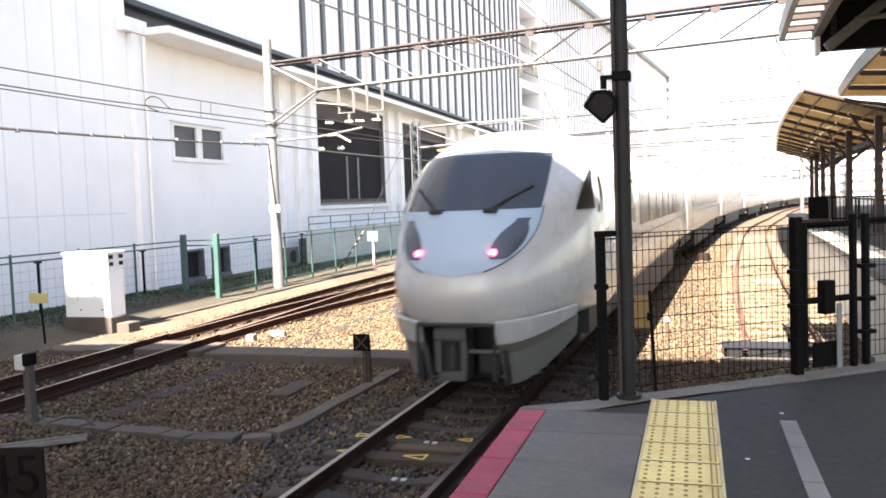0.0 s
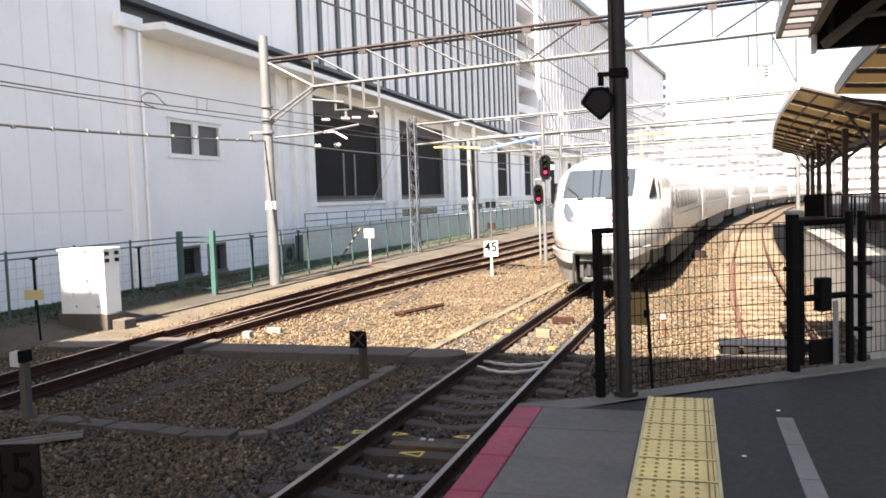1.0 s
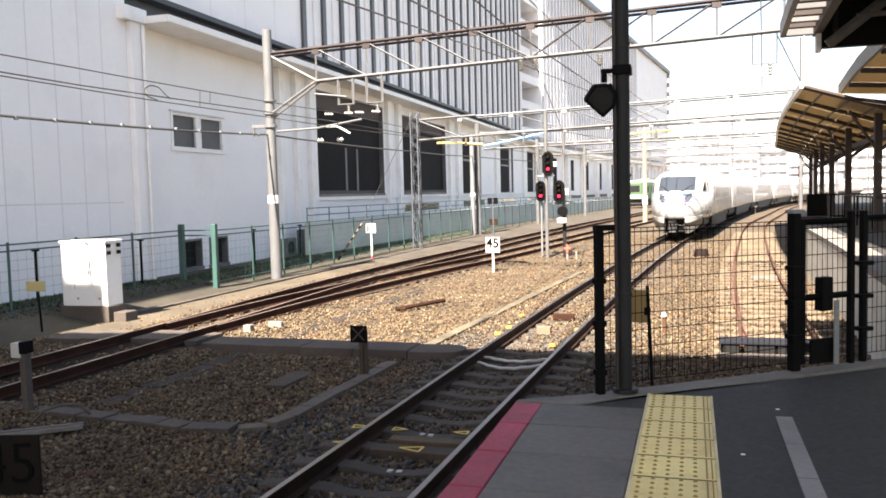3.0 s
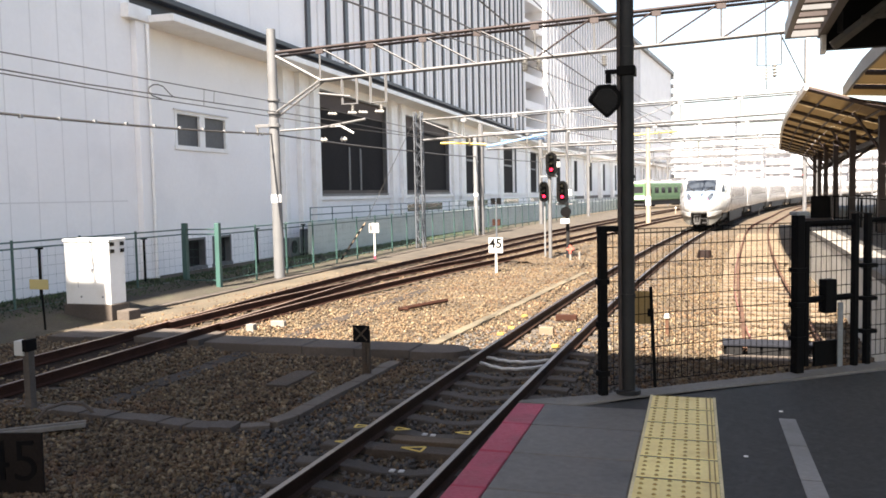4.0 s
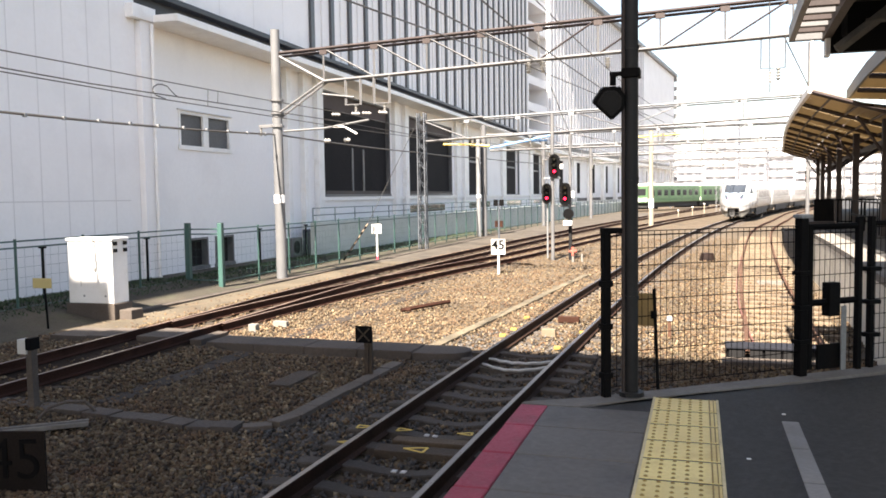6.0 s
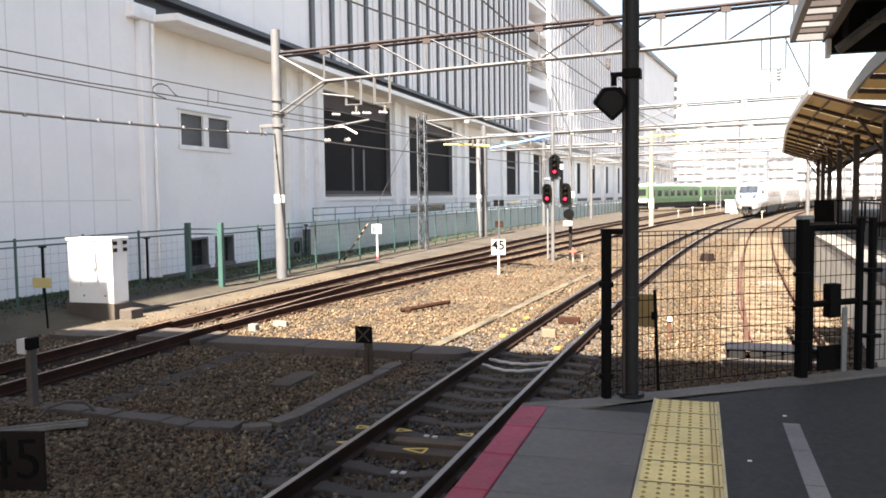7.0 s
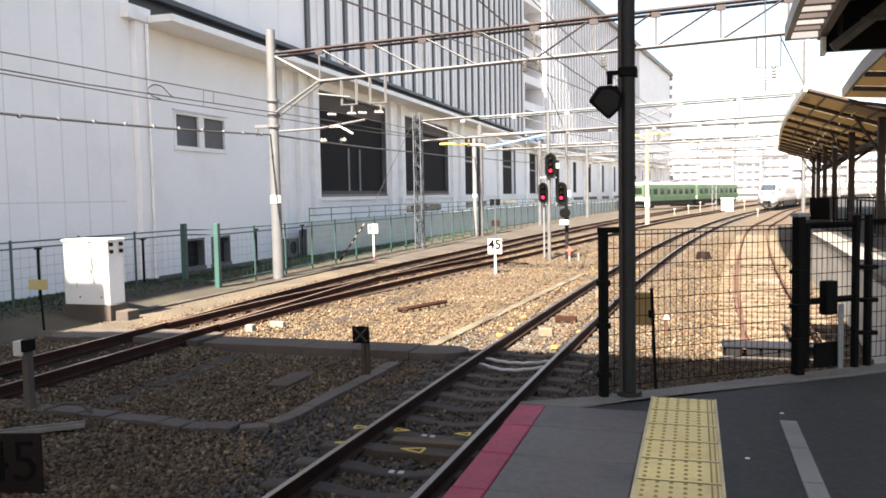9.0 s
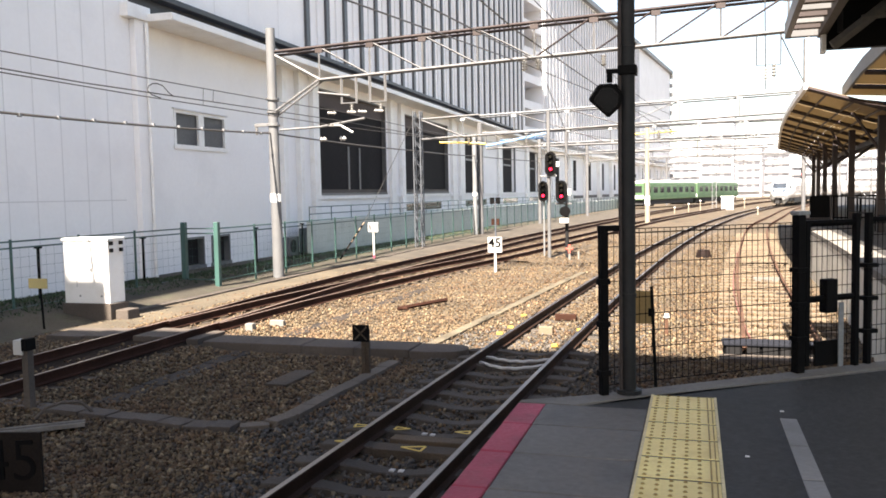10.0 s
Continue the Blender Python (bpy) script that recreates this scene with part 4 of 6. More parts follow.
M_TANBOARD = material("tan_board", (0.30, 0.20, 0.08), 0.7, vary=0.1, scale=10)
notice_board()


# ======================= canopies =======================
def sheet_material():
    m = material("canopy_sheet", (0.36, 0.275, 0.16), 0.6, vary=0.08, scale=1.5, stain=(0.26, 0.19, 0.11), stain_amount=0.35)
    nt = m.node_tree
    out = nt.nodes["Material Output"]
    b = nt.nodes["Principled BSDF"]
    tr = nt.nodes.new("ShaderNodeBsdfTranslucent")
    tr.inputs[0].default_value = (0.40, 0.32, 0.2, 1)
    mx = nt.nodes.new("ShaderNodeMixShader")
    mx.inputs[0].default_value = 0.3
    nt.links.new(b.outputs[0], mx.inputs[1])
    nt.links.new(tr.outputs[0], mx.inputs[2])
    nt.links.new(mx.outputs[0], out.inputs[0])
    return m


M_SHEET = sheet_material()
eave2 = smooth_path([(2.72, 23.2), (2.97, 29.2), (3.44, 37), (4.3, 47.6), (5.15, 57.7)])


def strip_mesh(path, ys, d0, z0, d1, z1, t):
    """A sheet of thickness t along a path, between two offsets."""
    bm = bmesh.new()
    prev = None
    for y in ys:
        x0, ya = path(y) + d0, y
        x1 = path(y) + d1
        row = [bm.verts.new(v) for v in ((x0, y, z0), (x1, y, z1), (x1, y, z1 + t), (x0, y, z0 + t))]
        if prev:
            for k in range(4):
                bm.faces.new((prev[k], prev[(k + 1) % 4], row[(k + 1) % 4], row[k]))
        else:
            bm.faces.new(row[::-1])
        prev = row
    bm.faces.new(prev)
    bmesh.ops.recalc_face_normals(bm, faces=bm.faces)
    return bm


def canopy_far():
    c = tagged(empty("platform_canopy"), "butterfly platform canopy with tan sheets and dark steel ribs", "canopy")
    n = 8
    ys = [23.2 + 34.5 * k / n for k in range(n + 1)]
    W, ZE, ZV = 2.9, 4.9, 3.98
    for k in range(n):
        for j in range(2):
            part("roof_sheet", strip_mesh(eave2, [ys[k] + 0.03, (ys[k] + ys[k + 1]) / 2, ys[k + 1] - 0.03], W * j / 2 + 0.02, ZE + (ZV - ZE) * j / 2, W * (j + 1) / 2 - 0.02, ZE + (ZV - ZE) * (j + 1) / 2, 0.03), M_SHEET, c)
        part("roof_sheet", strip_mesh(eave2, [ys[k] + 0.03, ys[k + 1] - 0.03], W + 0.02, ZV, W + 9.0, ZE + 1.2, 0.03), M_SHEET, c)
    for y in [23.2 + 34.5 * k / 11 for k in range(12)]:
        x = eave2(y)
        r = bmesh.new()
        add_chain(r, [(x + 0.02, y, ZE - 0.05), (x + W, y, ZV - 0.07)], 0.06, 4)
        part("rafter", r, M_BROWNSTEEL, c)
        part("rafter", add_chain(bmesh.new(), [(x + W, y, ZV - 0.1), (x + 2 * W, y, ZE - 0.07)], 0.065, 4), M_BROWNSTEEL, c)
    for d in (0.5, 1.15, 1.8, 2.45):
        part("purlin", add_chain(bmesh.new(), [(eave2(y) + d, y, ZE + (ZV - ZE) * d / W - 0.04) for y in ys], 0.04, 4), M_BROWNSTEEL, c)
    part("eave_trim", strip_mesh(eave2, ys, -0.06, ZE - 0.07, 0.03, ZE - 0.08, 0.16), M_WHITE, c)
    part("valley_gutter", strip_mesh(eave2, ys, W - 0.2, ZV - 0.22, W + 0.2, ZV - 0.22, 0.2), M_BROWNSTEEL, c)
    for y in (24.5, 30.5, 36.5, 42.5, 48.5, 54.5):
        x = eave2(y) + 1.95
        q = part("column", box(x - 0.095, x + 0.095, y - 0.095, y + 0.095, 1.09, 4.2, 0.02), M_BROWNSTEEL, c)
        part("haunch", add_chain(bmesh.new(), [(x, y, 3.2), (x - 0.7, y, 4.3)], 0.04, 4), M_BROWNSTEEL, q)
        part("haunch", add_chain(bmesh.new(), [(x, y, 3.2), (x + 0.9, y, 3.85)], 0.05, 4), M_BROWNSTEEL, q)
    return c


canopy_far()


def canopy_middle():
    c = tagged(empty("platform_canopy"), "tan platform canopy with a pale grey edge band", "canopy")
    edge = smooth_path([(3.1, 9), (3.3, 17), (3.42, 19.6), (3.9, 25.5)])
    ys = [9 + 16.5 * k / 6 for k in range(7)]
    for k in range(6):
        part("roof_sheet", strip_mesh(edge, [ys[k] + 0.03, ys[k + 1] - 0.03], 0.06, 4.86, 9.5, 4.2, 0.03), M_SHEET, c)
        part("rafter", add_chain(bmesh.new(), [(edge(ys[k]) + 0.06, ys[k], 4.8), (edge(ys[k]) + 9.4, ys[k], 4.12)], 0.06, 4), M_BROWNSTEEL, c)
    part("edge_band", strip_mesh(edge, ys, 0, 4.8, 0.06, 4.8, 0.3), M_GALV, c, "pale grey edge band")
    part("end_beam", add_chain(bmesh.new(), [(3.9, 25.5, 4.72), (6.4, 25.5, 4.3)], 0.1, 4), M_BROWNSTEEL, c)
    for y in (18.5,):
        part("column", box(5.6, 5.84, y - 0.12, y + 0.12, 1.09, 4.55, 0.02), M_BROWNSTEEL, c)


canopy_middle()


def canopy_near():
    c = tagged(empty("platform_canopy"), "dark steel canopy edge with an open slatted strip", "canopy")
    edge = smooth_path([(0.6, -6), (1.0, 6), (1.11, 10.4), (1.2, 12.7)])
    ys = [4 + 8.7 * k / 4 for k in range(5)]
    part("edge_beam", strip_mesh(edge, ys, 0.0, 4.42, 0.07, 4.42, 0.2), M_GALVDARK, c)
    part("inner_beam", strip_mesh(edge, ys, 0.42, 4.40, 0.52, 4.40, 0.3), M_BROWNSTEEL, c)
    part("end_beam", box(1.2, 1.66, 12.58, 12.7, 4.42, 4.6, 0.01), M_GALV, c)
    for k in range(16):
        y = 12.3 - 0.42 * k
        part("slat", box(edge(y) + 0.07, edge(y) + 0.42, y - 0.06, y + 0.06, 4.47, 4.55, 0.004, None), M_GALV if k % 2 else M_BROWNSTEEL, c)
    part("ceiling", box(1.68, 7.0, 3.0, 12.4, 4.85, 4.97), M_BROWNSTEEL, c, "dark canopy ceiling")
    part("front_fascia", box(1.70, 7.0, 12.4, 12.55, 4.2, 4.97, 0.01), M_BLACK, c, "dark end fascia")
    part("diagonal_beam", add_chain(bmesh.new(), [(1.76, 12.3, 4.22), (2.6, 12.3, 4.87)], 0.07, 4), M_CONC, c)
    part("tie_beam", add_chain(bmesh.new(), [(2.1, 12.25, 4.56), (2.7, 12.25, 4.58)], 0.035, 4), M_CONC, c)
    part("drain_pipe", tube((1.82, 12.1, 4.36), (1.82, 12.1, 4.64), 0.035, 12), M_DARKGREY, c)
    part("bracket", box(1.64, 1.70, 12.42, 12.6, 4.16, 4.6, 0.006), M_WHITE, c)
    part("cross_beam", box(2.4, 6.8, 10.6, 10.8, 4.45, 4.6, 0.01), M_BROWNSTEEL, c)


canopy_near()


def platform_screen():
    """The barrier across the far platform."""
    f = tagged(empty("platform_barrier"), "black slatted barrier with a solid end panel on the platform", "fence")
    y = 33.0
    part("solid_panel", box(4.02, 4.75, y - 0.03, y + 0.03, 1.12, 2.02, 0.01), M_BLACK, f)
    part("top_rail", box(4.75, 8.2, y - 0.02, y + 0.02, 1.96, 2.02, 0.006), M_BLACK, f)
    part("bottom_rail", box(4.75, 8.2, y - 0.02, y + 0.02, 1.18, 1.23, 0.006), M_BLACK, f)
    for k in range(26):
        x = 4.82 + 0.13 * k
        w = 0.03 if k % 6 else 0.06
        part("slat", box(x - w / 2, x + w / 2, y - 0.012, y + 0.012, 1.1, 2.0), M_BLACK, f)
    part("ledge", box(3.72, 4.7, y - 0.6, y - 0.1, 1.1, 1.22, 0.01), M_BROWNSTEEL, f)
    g = tagged(empty("handrail"), "dark handrail along the far platform", "railing")
    for k in range(5):
        x = 4.6 + 0.05 * k
        yy = 20 + 2.5 * k
        part("post", tube((x, yy, 1.1), (x, yy, 2.0), 0.025, 8), M_BLACK, g)
    for z in (1.98, 1.55):
        part("rail", tube((4.6, 20, z), (4.8, 30, z), 0.022, 8), M_BLACK, g)


platform_screen()

# ======================= fences by the building =======================
def green_fence():
    f = tagged(empty("green_fence"), "green steel fence with wire mesh panels beside the line", "fence")
    runs = [((-14.05, 4.0), (-14.0, 20.4)), ((-13.95, 20.45), (-12.85, 20.45)), ((-12.82, 20.45), (-12.85, 58)), ((-12.85, 58), (-11.2, 88)), ((-11.2, 88.1), (-8.4, 125))]
    for a, b in runs:
        L = math.hypot(b[0] - a[0], b[1] - a[1])
        n = max(1, round(L / 2.0))
        for k in range(n + 1):
            x, y = lerp2(a, b, k / n)
            part("post", tube((x, y, -0.25), (x, y, 1.55), 0.03, 8), M_GREEN, f)
        for z in (1.5, 1.36, 0.05):
            part("rail", tube((*a, z), (*b, z), 0.018, 6), M_GREEN, f)
        bm = bmesh.new()
        for z in [0.05 + 0.22 * k for k in range(6)]:
            add_chain(bm, [(*a, z), (*b, z)], 0.0025, 4)
        for k in range(int(L / 0.25)):
            p = lerp2(a, b, k * 0.25 / L)
            add_chain(bm, [(*p, 0.05), (*p, 1.36)], 0.002, 3)
        part("wire_mesh", bm, M_GREEN, f)["kind"] = "stuff"
    for x, y in ((-13.95, 20.45), (-12.85, 20.4)):
        part("gate_post", box(x - 0.07, x + 0.07, y - 0.07, y + 0.07, -0.25, 1.68, 0.015), M_GREEN, f)
    return f


green_fence()


def black_post(x, y):
    p = tagged(empty("short_post", pose(x, y, 0)), "short black steel post standing before the wall", "post", "black posts")
    part("shaft", tube((0, 0, -0.1), (0, 0, 1.25), 0.035, 8), M_BLACK, p)
    part("cap", box(-0.08, 0.08, -0.05, 0.05, 1.25, 1.3, 0.01), M_BLACK, p)
    return p


bp = black_post(-14.75, 15.8)
copy_thing(bp, pose(-14.85, 19.8, 0))
copy_thing(bp, pose(-14.8, 26.0, 0))
copy_thing(bp, pose(-14.8, 29.6, 0))


def low_wall():
    """The pale retaining wall with a railing behind the green fence."""
    w = tagged(empty("retaining_wall"), "pale grey-green low concrete wall with a thin railing", "wall", kind="structure")
    a, b = (-14.4, 29.7), (-12.6, 92)
    part("wall", extrude_poly([a, b, (b[0] - 0.25, b[1]), (a[0] - 0.25, a[1])], -0.25, 1.35), M_PALEGREEN, w)
    c = (-9.3, 138)
    part("wall", extrude_poly([(b[0], b[1] + 0.01), c, (c[0] - 0.25, c[1]), (b[0] - 0.25, b[1] + 0.01)], -0.25, 1.1), M_PALEGREEN, w)
    for k in range(33):
        p = lerp2(a, b, k / 32)
        part("railing_post", tube((p[0] - 0.12, p[1], 1.35), (p[0] - 0.12, p[1], 1.95), 0.02, 6), M_GREEN, w)
    for z in (1.93, 1.65):
        part("railing_bar", tube((a[0] - 0.12, a[1], z), (b[0] - 0.12, b[1], z), 0.018, 6), M_GREEN, w)


M_PALEGREEN = material("pale_green_concrete", (0.47, 0.51, 0.485), 0.8, vary=0.08, scale=2, stain=(0.28, 0.3, 0.28), stain_amount=0.4)
low_wall()


def kerb_run():
    k = tagged(empty("kerb"), "worn concrete kerb between grass and ballast", "kerb", kind="structure")
    y = 15.4
    while y < 60:
        x = -12.2 - 0.003 * (y - 12)
        part("kerb_stone", box(x - 0.12, x + 0.12, y, y + 1.94, -0.26, -0.15 + random.uniform(-0.01, 0.01), 0.012), M_CONCDARK, k)
        y += 1.96
    return k


kerb_run()


def relay_cabinet():
    c = tagged(empty("relay_cabinet"), "white steel trackside cabinet on a concrete base", "cabinet")
    x1, y0 = -11.95, 14.75
    part("base", box(x1 - 1.2, x1 + 0.04, y0 - 0.04, y0 + 0.56, -0.26, 0.14, 0.02), M_CONCDARK, c)
    part("body", box(x1 - 1.15, x1, y0, y0 + 0.5, 0.14, 1.49, 0.012), M_WHITE, c)
    part("top", box(x1 - 1.18, x1 + 0.03, y0 - 0.03, y0 + 0.53, 1.49, 1.55, 0.012), M_WHITE, c)
    part("door_seam", box(x1 - 0.83, x1 - 0.82, y0 - 0.004, y0 + 0.01, 0.5, 1.47), M_GALVDARK, c)
    h = part("handle", box(x1 - 0.47, x1 - 0.43, y0 - 0.03, y0, 0.82, 0.92, 0.006), M_GALVDARK, c)
    for x in (0.2, 0.75):
        part("bolt", box(x1 - x - 0.02, x1 - x + 0.02, y0 - 0.012, y0, 0.28, 0.32, 0.003), M_GALVDARK, c)
    for z in (1.28, 1.43):
        for y in (0.06, 0.38):
            part("bracket", box(x1, x1 + 0.06, y0 + y - 0.02, y0 + y + 0.05, z - 0.04, z + 0.04, 0.006), M_BLACK, c)
    part("foot", box(x1 + 0.05, x1 + 0.36, y0 + 0.1, y0 + 0.5, -0.26, 0.0, 0.02), M_CONCDARK, c)


relay_cabinet()


def tag_post():
    p = tagged(empty("marker_post"), "thin black post with a small yellow plate", "post")
    part("shaft", tube((-12.45, 13.4, -0.25), (-12.52, 13.4, 1.15), 0.022, 8), M_BLACK, p)
    part("plate", box(-12.75, -12.3, 13.36, 13.38, 0.62, 0.82, 0.004), M_TANPLATE, p, "faded yellow plate")


tag_post()


def steel_post():
    p = tagged(empty("trackside_post"), "grey concrete post with a small white box on top", "post")
    x, y = -7.75, 8.05
    part("shaft", box(x - 0.045, x + 0.045, y - 0.05, y + 0.05, -0.3, 0.60, 0.012), M_CONCDARK, p)
    part("head", box(x - 0.15, x - 0.01, y - 0.07, y + 0.07, 0.50, 0.68, 0.012), M_SIGN, p)
    part("hood", box(x - 0.02, x + 0.06, y - 0.08, y + 0.08, 0.55, 0.70, 0.012), M_BLACK, p)


steel_post()


def square_marker():
    p = tagged(empty("marker_board"), "dark square marker board on a rusty post", "marker")
    x, y = -4.5, 10.82
    part("post", box(x - 0.03, x + 0.03, y - 0.03, y + 0.03, -0.3, 0.3, 0.005), M_SLEEPER, p)
    part("board", box(x - 0.15, x + 0.1, y - 0.055, y - 0.03, 0.28, 0.52, 0.004), M_BLACK, p)
    part("back_post", box(x + 0.035, x + 0.085, y - 0.02, y + 0.03, -0.25, 0.45, 0.005), M_SLEEPER, p)
    for s in (-1, 1):
        part("stroke", box(-0.13, 0.13, -0.004, 0.0, -0.012, 0.012, 0, pose(x - 0.025, y - 0.056, 0.40, 0, s * 45, 0)), M_SLEEPER, p)


square_marker()


def text_mesh(name, body, size, mat, parent, m, weight=-0.008):
    cu = bpy.data.curves.new(name, "FONT")
    cu.body, cu.size, cu.extrude, cu.offset = body, size, 0.004, size * weight
    cu.align_x, cu.align_y = "CENTER", "CENTER"
    tmp = bpy.data.objects.new(name, cu)
    scene.collection.objects.link(tmp)
    me = bpy.data.meshes.new_from_object(tmp.evaluated_get(bpy.context.evaluated_depsgraph_get()))
    bpy.data.objects.remove(tmp)
    me.materials.clear()
    me.materials.append(mat)
    ob = new(name, me)
    ob.parent = parent
    ob.matrix_basis = m
    return ob


def speed_sign(x, y, z, w, h, plate, ink, turn, text, name_label, base):
    s = tagged(empty("speed_sign", pose(x, y, 0, 0, 0, turn)), name_label, "sign")
    part("post", box(-0.035, 0.035, 0.0, 0.05, base, z + h * 0.3, 0.006), M_SIGN if plate is M_SIGN else M_BLACK, s)
    b = part("board", box(-w / 2, w / 2, -0.03, 0.0, z - h / 2, z + h / 2, 0.006), plate, s)
    if text:
        text_mesh("numeral", text, h * (0.86 if plate is M_SIGN else 0.80), ink, b, pose(0, -0.036, z + h * 0.1, 90, 0, 0), 0.022 if plate is M_SIGN else -0.008)
    if text and plate is M_SIGN:
        part("small_print", box(-w * 0.3, w * 0.3, -0.034, -0.03, z - h * 0.38, z - h * 0.3), M_GALVDARK, b)
    return s


speed_sign(-6.24, 26.3, 0.66, 0.47, 0.50, M_SIGN, M_BLACK, 0, "45", "white speed sign reading 45 beside the track", -0.25)
speed_sign(-5.76, 5.75, 0.0, 0.56, 0.66, M_PLATE, M_BLACK, 14, "45", "dark speed sign reading 45 in the shade", -0.3)
sg = speed_sign(-12.2, 30.6, 1.08, 0.42, 0.38, M_SIGN, M_BLACK, 0, "", "small white sign with faded marks near the fence", -0.25)
for i in (-1, 1):
    part("mark", box(i * 0.08 - 0.05, i * 0.08 + 0.05, -0.034, -0.03, 0.98, 1.18), M_GALVDARK, sg)


def trackside_pair():
    """Concrete trough lids, slab path, plates and pieces lying about."""
    t = tagged(empty("cable_trough"), "line of grey concrete cable trough lids", "cable trough", kind="structure")
    pts = [(-10.5, 8.4), (-8.3, 8.25), (-7.0, 8.12), (-6.17, 8.06), (-5.45, 7.93), (-4.86, 7.97)]
    def lay(pts, w, step, mat=M_CONCDARK):
        for a, b in zip(pts[:-1], pts[1:]):
            L = math.hypot(b[0] - a[0], b[1] - a[1])
            n = max(1, round(L / step))
            ang = math.degrees(math.atan2(b[1] - a[1], b[0] - a[0]))
            for k in range(n):
                c = lerp2(a, b, (k + 0.5) / n)
                h = L / n / 2 - 0.008
                part("lid", box(-h, h, -w / 2, w / 2, -0.12, 0.0, 0.01, pose(c[0], c[1], -0.16 + random.uniform(-0.012, 0.012), random.uniform(-1.5, 1.5), 0, ang + random.uniform(-1.5, 1.5))), mat, t)
    lay(pts, 0.27, 0.38)
    lay([(-4.84, 7.99), (-4.55, 8.16), (-4.46, 8.5), (-4.45, 9.83), (-4.37, 11.7)], 0.2, 0.5, M_LIDGREY)
    # buried lids level with the ballast, and the sandy lids beside the running line
    f = tagged(empty("cable_trough"), "flush dirty cable trough lids almost buried in ballast", "cable trough", kind="structure")
    for k in range(26):
        y = 8.9 + 0.5 * k
        if 12.0 < y < 13.3:
            continue
        part("lid", box(-0.17, 0.17, -0.245, 0.245, -0.1, 0.0, 0.01, pose(-7.2 + max(0.0, y - 14) * 0.03, y, -0.214 + random.uniform(-0.006, 0.006), 0, 0, random.uniform(-2, 2))), M_BURIED, f)
    f = tagged(empty("cable_trough"), "sandy concrete cable trough lids beside the track", "cable trough", kind="structure")
    for k in range(26):
        y = 13.3 + 0.5 * k
        part("lid", box(-0.1, 0.1, -0.245, 0.245, -0.1, 0.0, 0.01, pose(-4.25 + 0.0722 * (y - 13.75), y, -0.178 + random.uniform(-0.008, 0.008), 0, 0, -4.1 + random.uniform(-1.5, 1.5))), M_SANDLID, f)
    # The path's dark concrete colour includes the shade that lies on it.
    p = tagged(empty("slab_path"), "raised dark concrete slab path across the ballast", "path", kind="structure")
    for k in range(7):
        x0 = -10.0 + 0.95 * k
        if x0 < -8.2:
            continue
        part("slab", box(x0, min(x0 + 0.93, -3.78), 12.35 - 0.03 * k, 13.05 - 0.03 * k, -0.26, -0.1 + random.uniform(-0.006, 0.006), 0.02), M_CONCDARK, p)
    for x0, x1, z in ((-11.5, -10.7, -0.12), (-10.68, -9.86, -0.1), (-9.6, -8.68, -0.07), (-8.5, -8.27, -0.09)):
        part("slab", box(x0, x1, 12.4, 13.3, -0.26, z, 0.015), M_CONCDARK, p)
    part("end_cap", tube((-3.77, 12.51, -0.25), (-3.77, 12.51, -0.103), 0.34, 24), M_CONCDARK, p)
    m = tagged(part("manhole_plate", box(-5.6, -5.27, 9.92, 10.85, -0.24, -0.18, 0.01), M_SLEEPER), "flat rusty cover plate lying in the ballast", "cover plate")
    g = tagged(empty("lid_frame"), "dull steel channel lying on the stones", "metal frame")
    for d in (0.0, 0.13):
        part("bar", box(-0.55, 0.55, d - 0.014, d + 0.014, -0.02, 0.03, 0.005, pose(-6.95, 7.2, -0.15, 0, 0, 38)), M_CONC, g)
    part("web", box(-0.55, 0.55, 0.014, 0.116, -0.02, 0.0, 0.0, pose(-6.95, 7.2, -0.13, 0, 0, 38)), M_CONCDARK, g)
    c = tagged(part("cable_loop", add_chain(bmesh.new(), [(-7.35, 7.7, -0.18), (-7.25, 7.76, -0.06), (-7.1, 7.88, -0.01), (-6.95, 8.0, -0.03), (-6.85, 8.08, -0.18)], 0.02, 7), M_CONCDARK), "grey cable bending up beside the trough", "cable")
    r = tagged(empty("rusty_rod"), "bent rusty iron rod lying on the ballast", "scrap iron")
    part("bar", add_chain(bmesh.new(), [(-6.27, 17.1, -0.17), (-5.95, 17.5, -0.13), (-5.55, 18.4, -0.12)], 0.05, 6), M_RUSTDARK, r)
    part("short_bar", add_chain(bmesh.new(), [(-6.3, 17.2, -0.17), (-6.05, 17.12, -0.16)], 0.04, 6), M_RUSTDARK, r)
    # point rodding and blocks between the rails
    for i, (x, y, w, d, h, mat) in enumerate(((-2.45, 16.3, 0.42, 0.12, 0.06, M_RUSTDARK), (-2.15, 20.2, 0.3, 0.2, 0.12, M_OLDSLEEPER), (-2.55, 14.6, 0.25, 0.14, 0.08, M_OLDSLEEPER), (-7.9, 14.6, 0.3, 0.1, 0.06, M_CONC), (-8.1, 13.9, 0.16, 0.14, 0.1, M_CONC))):
        tagged(part("track_block", box(x - w / 2, x + w / 2, y - d / 2, y + d / 2, -0.2, -0.14 + h, 0.012, None), mat), "small weathered block lying between the rails" if i < 3 else "small pale box beside the rail", "block")


trackside_pair()
part("red_foot", box(-0.04, 0.04, -0.005, 0.055, -0.25, -0.02, 0.004), M_RED, sg, "faded red foot of the post")


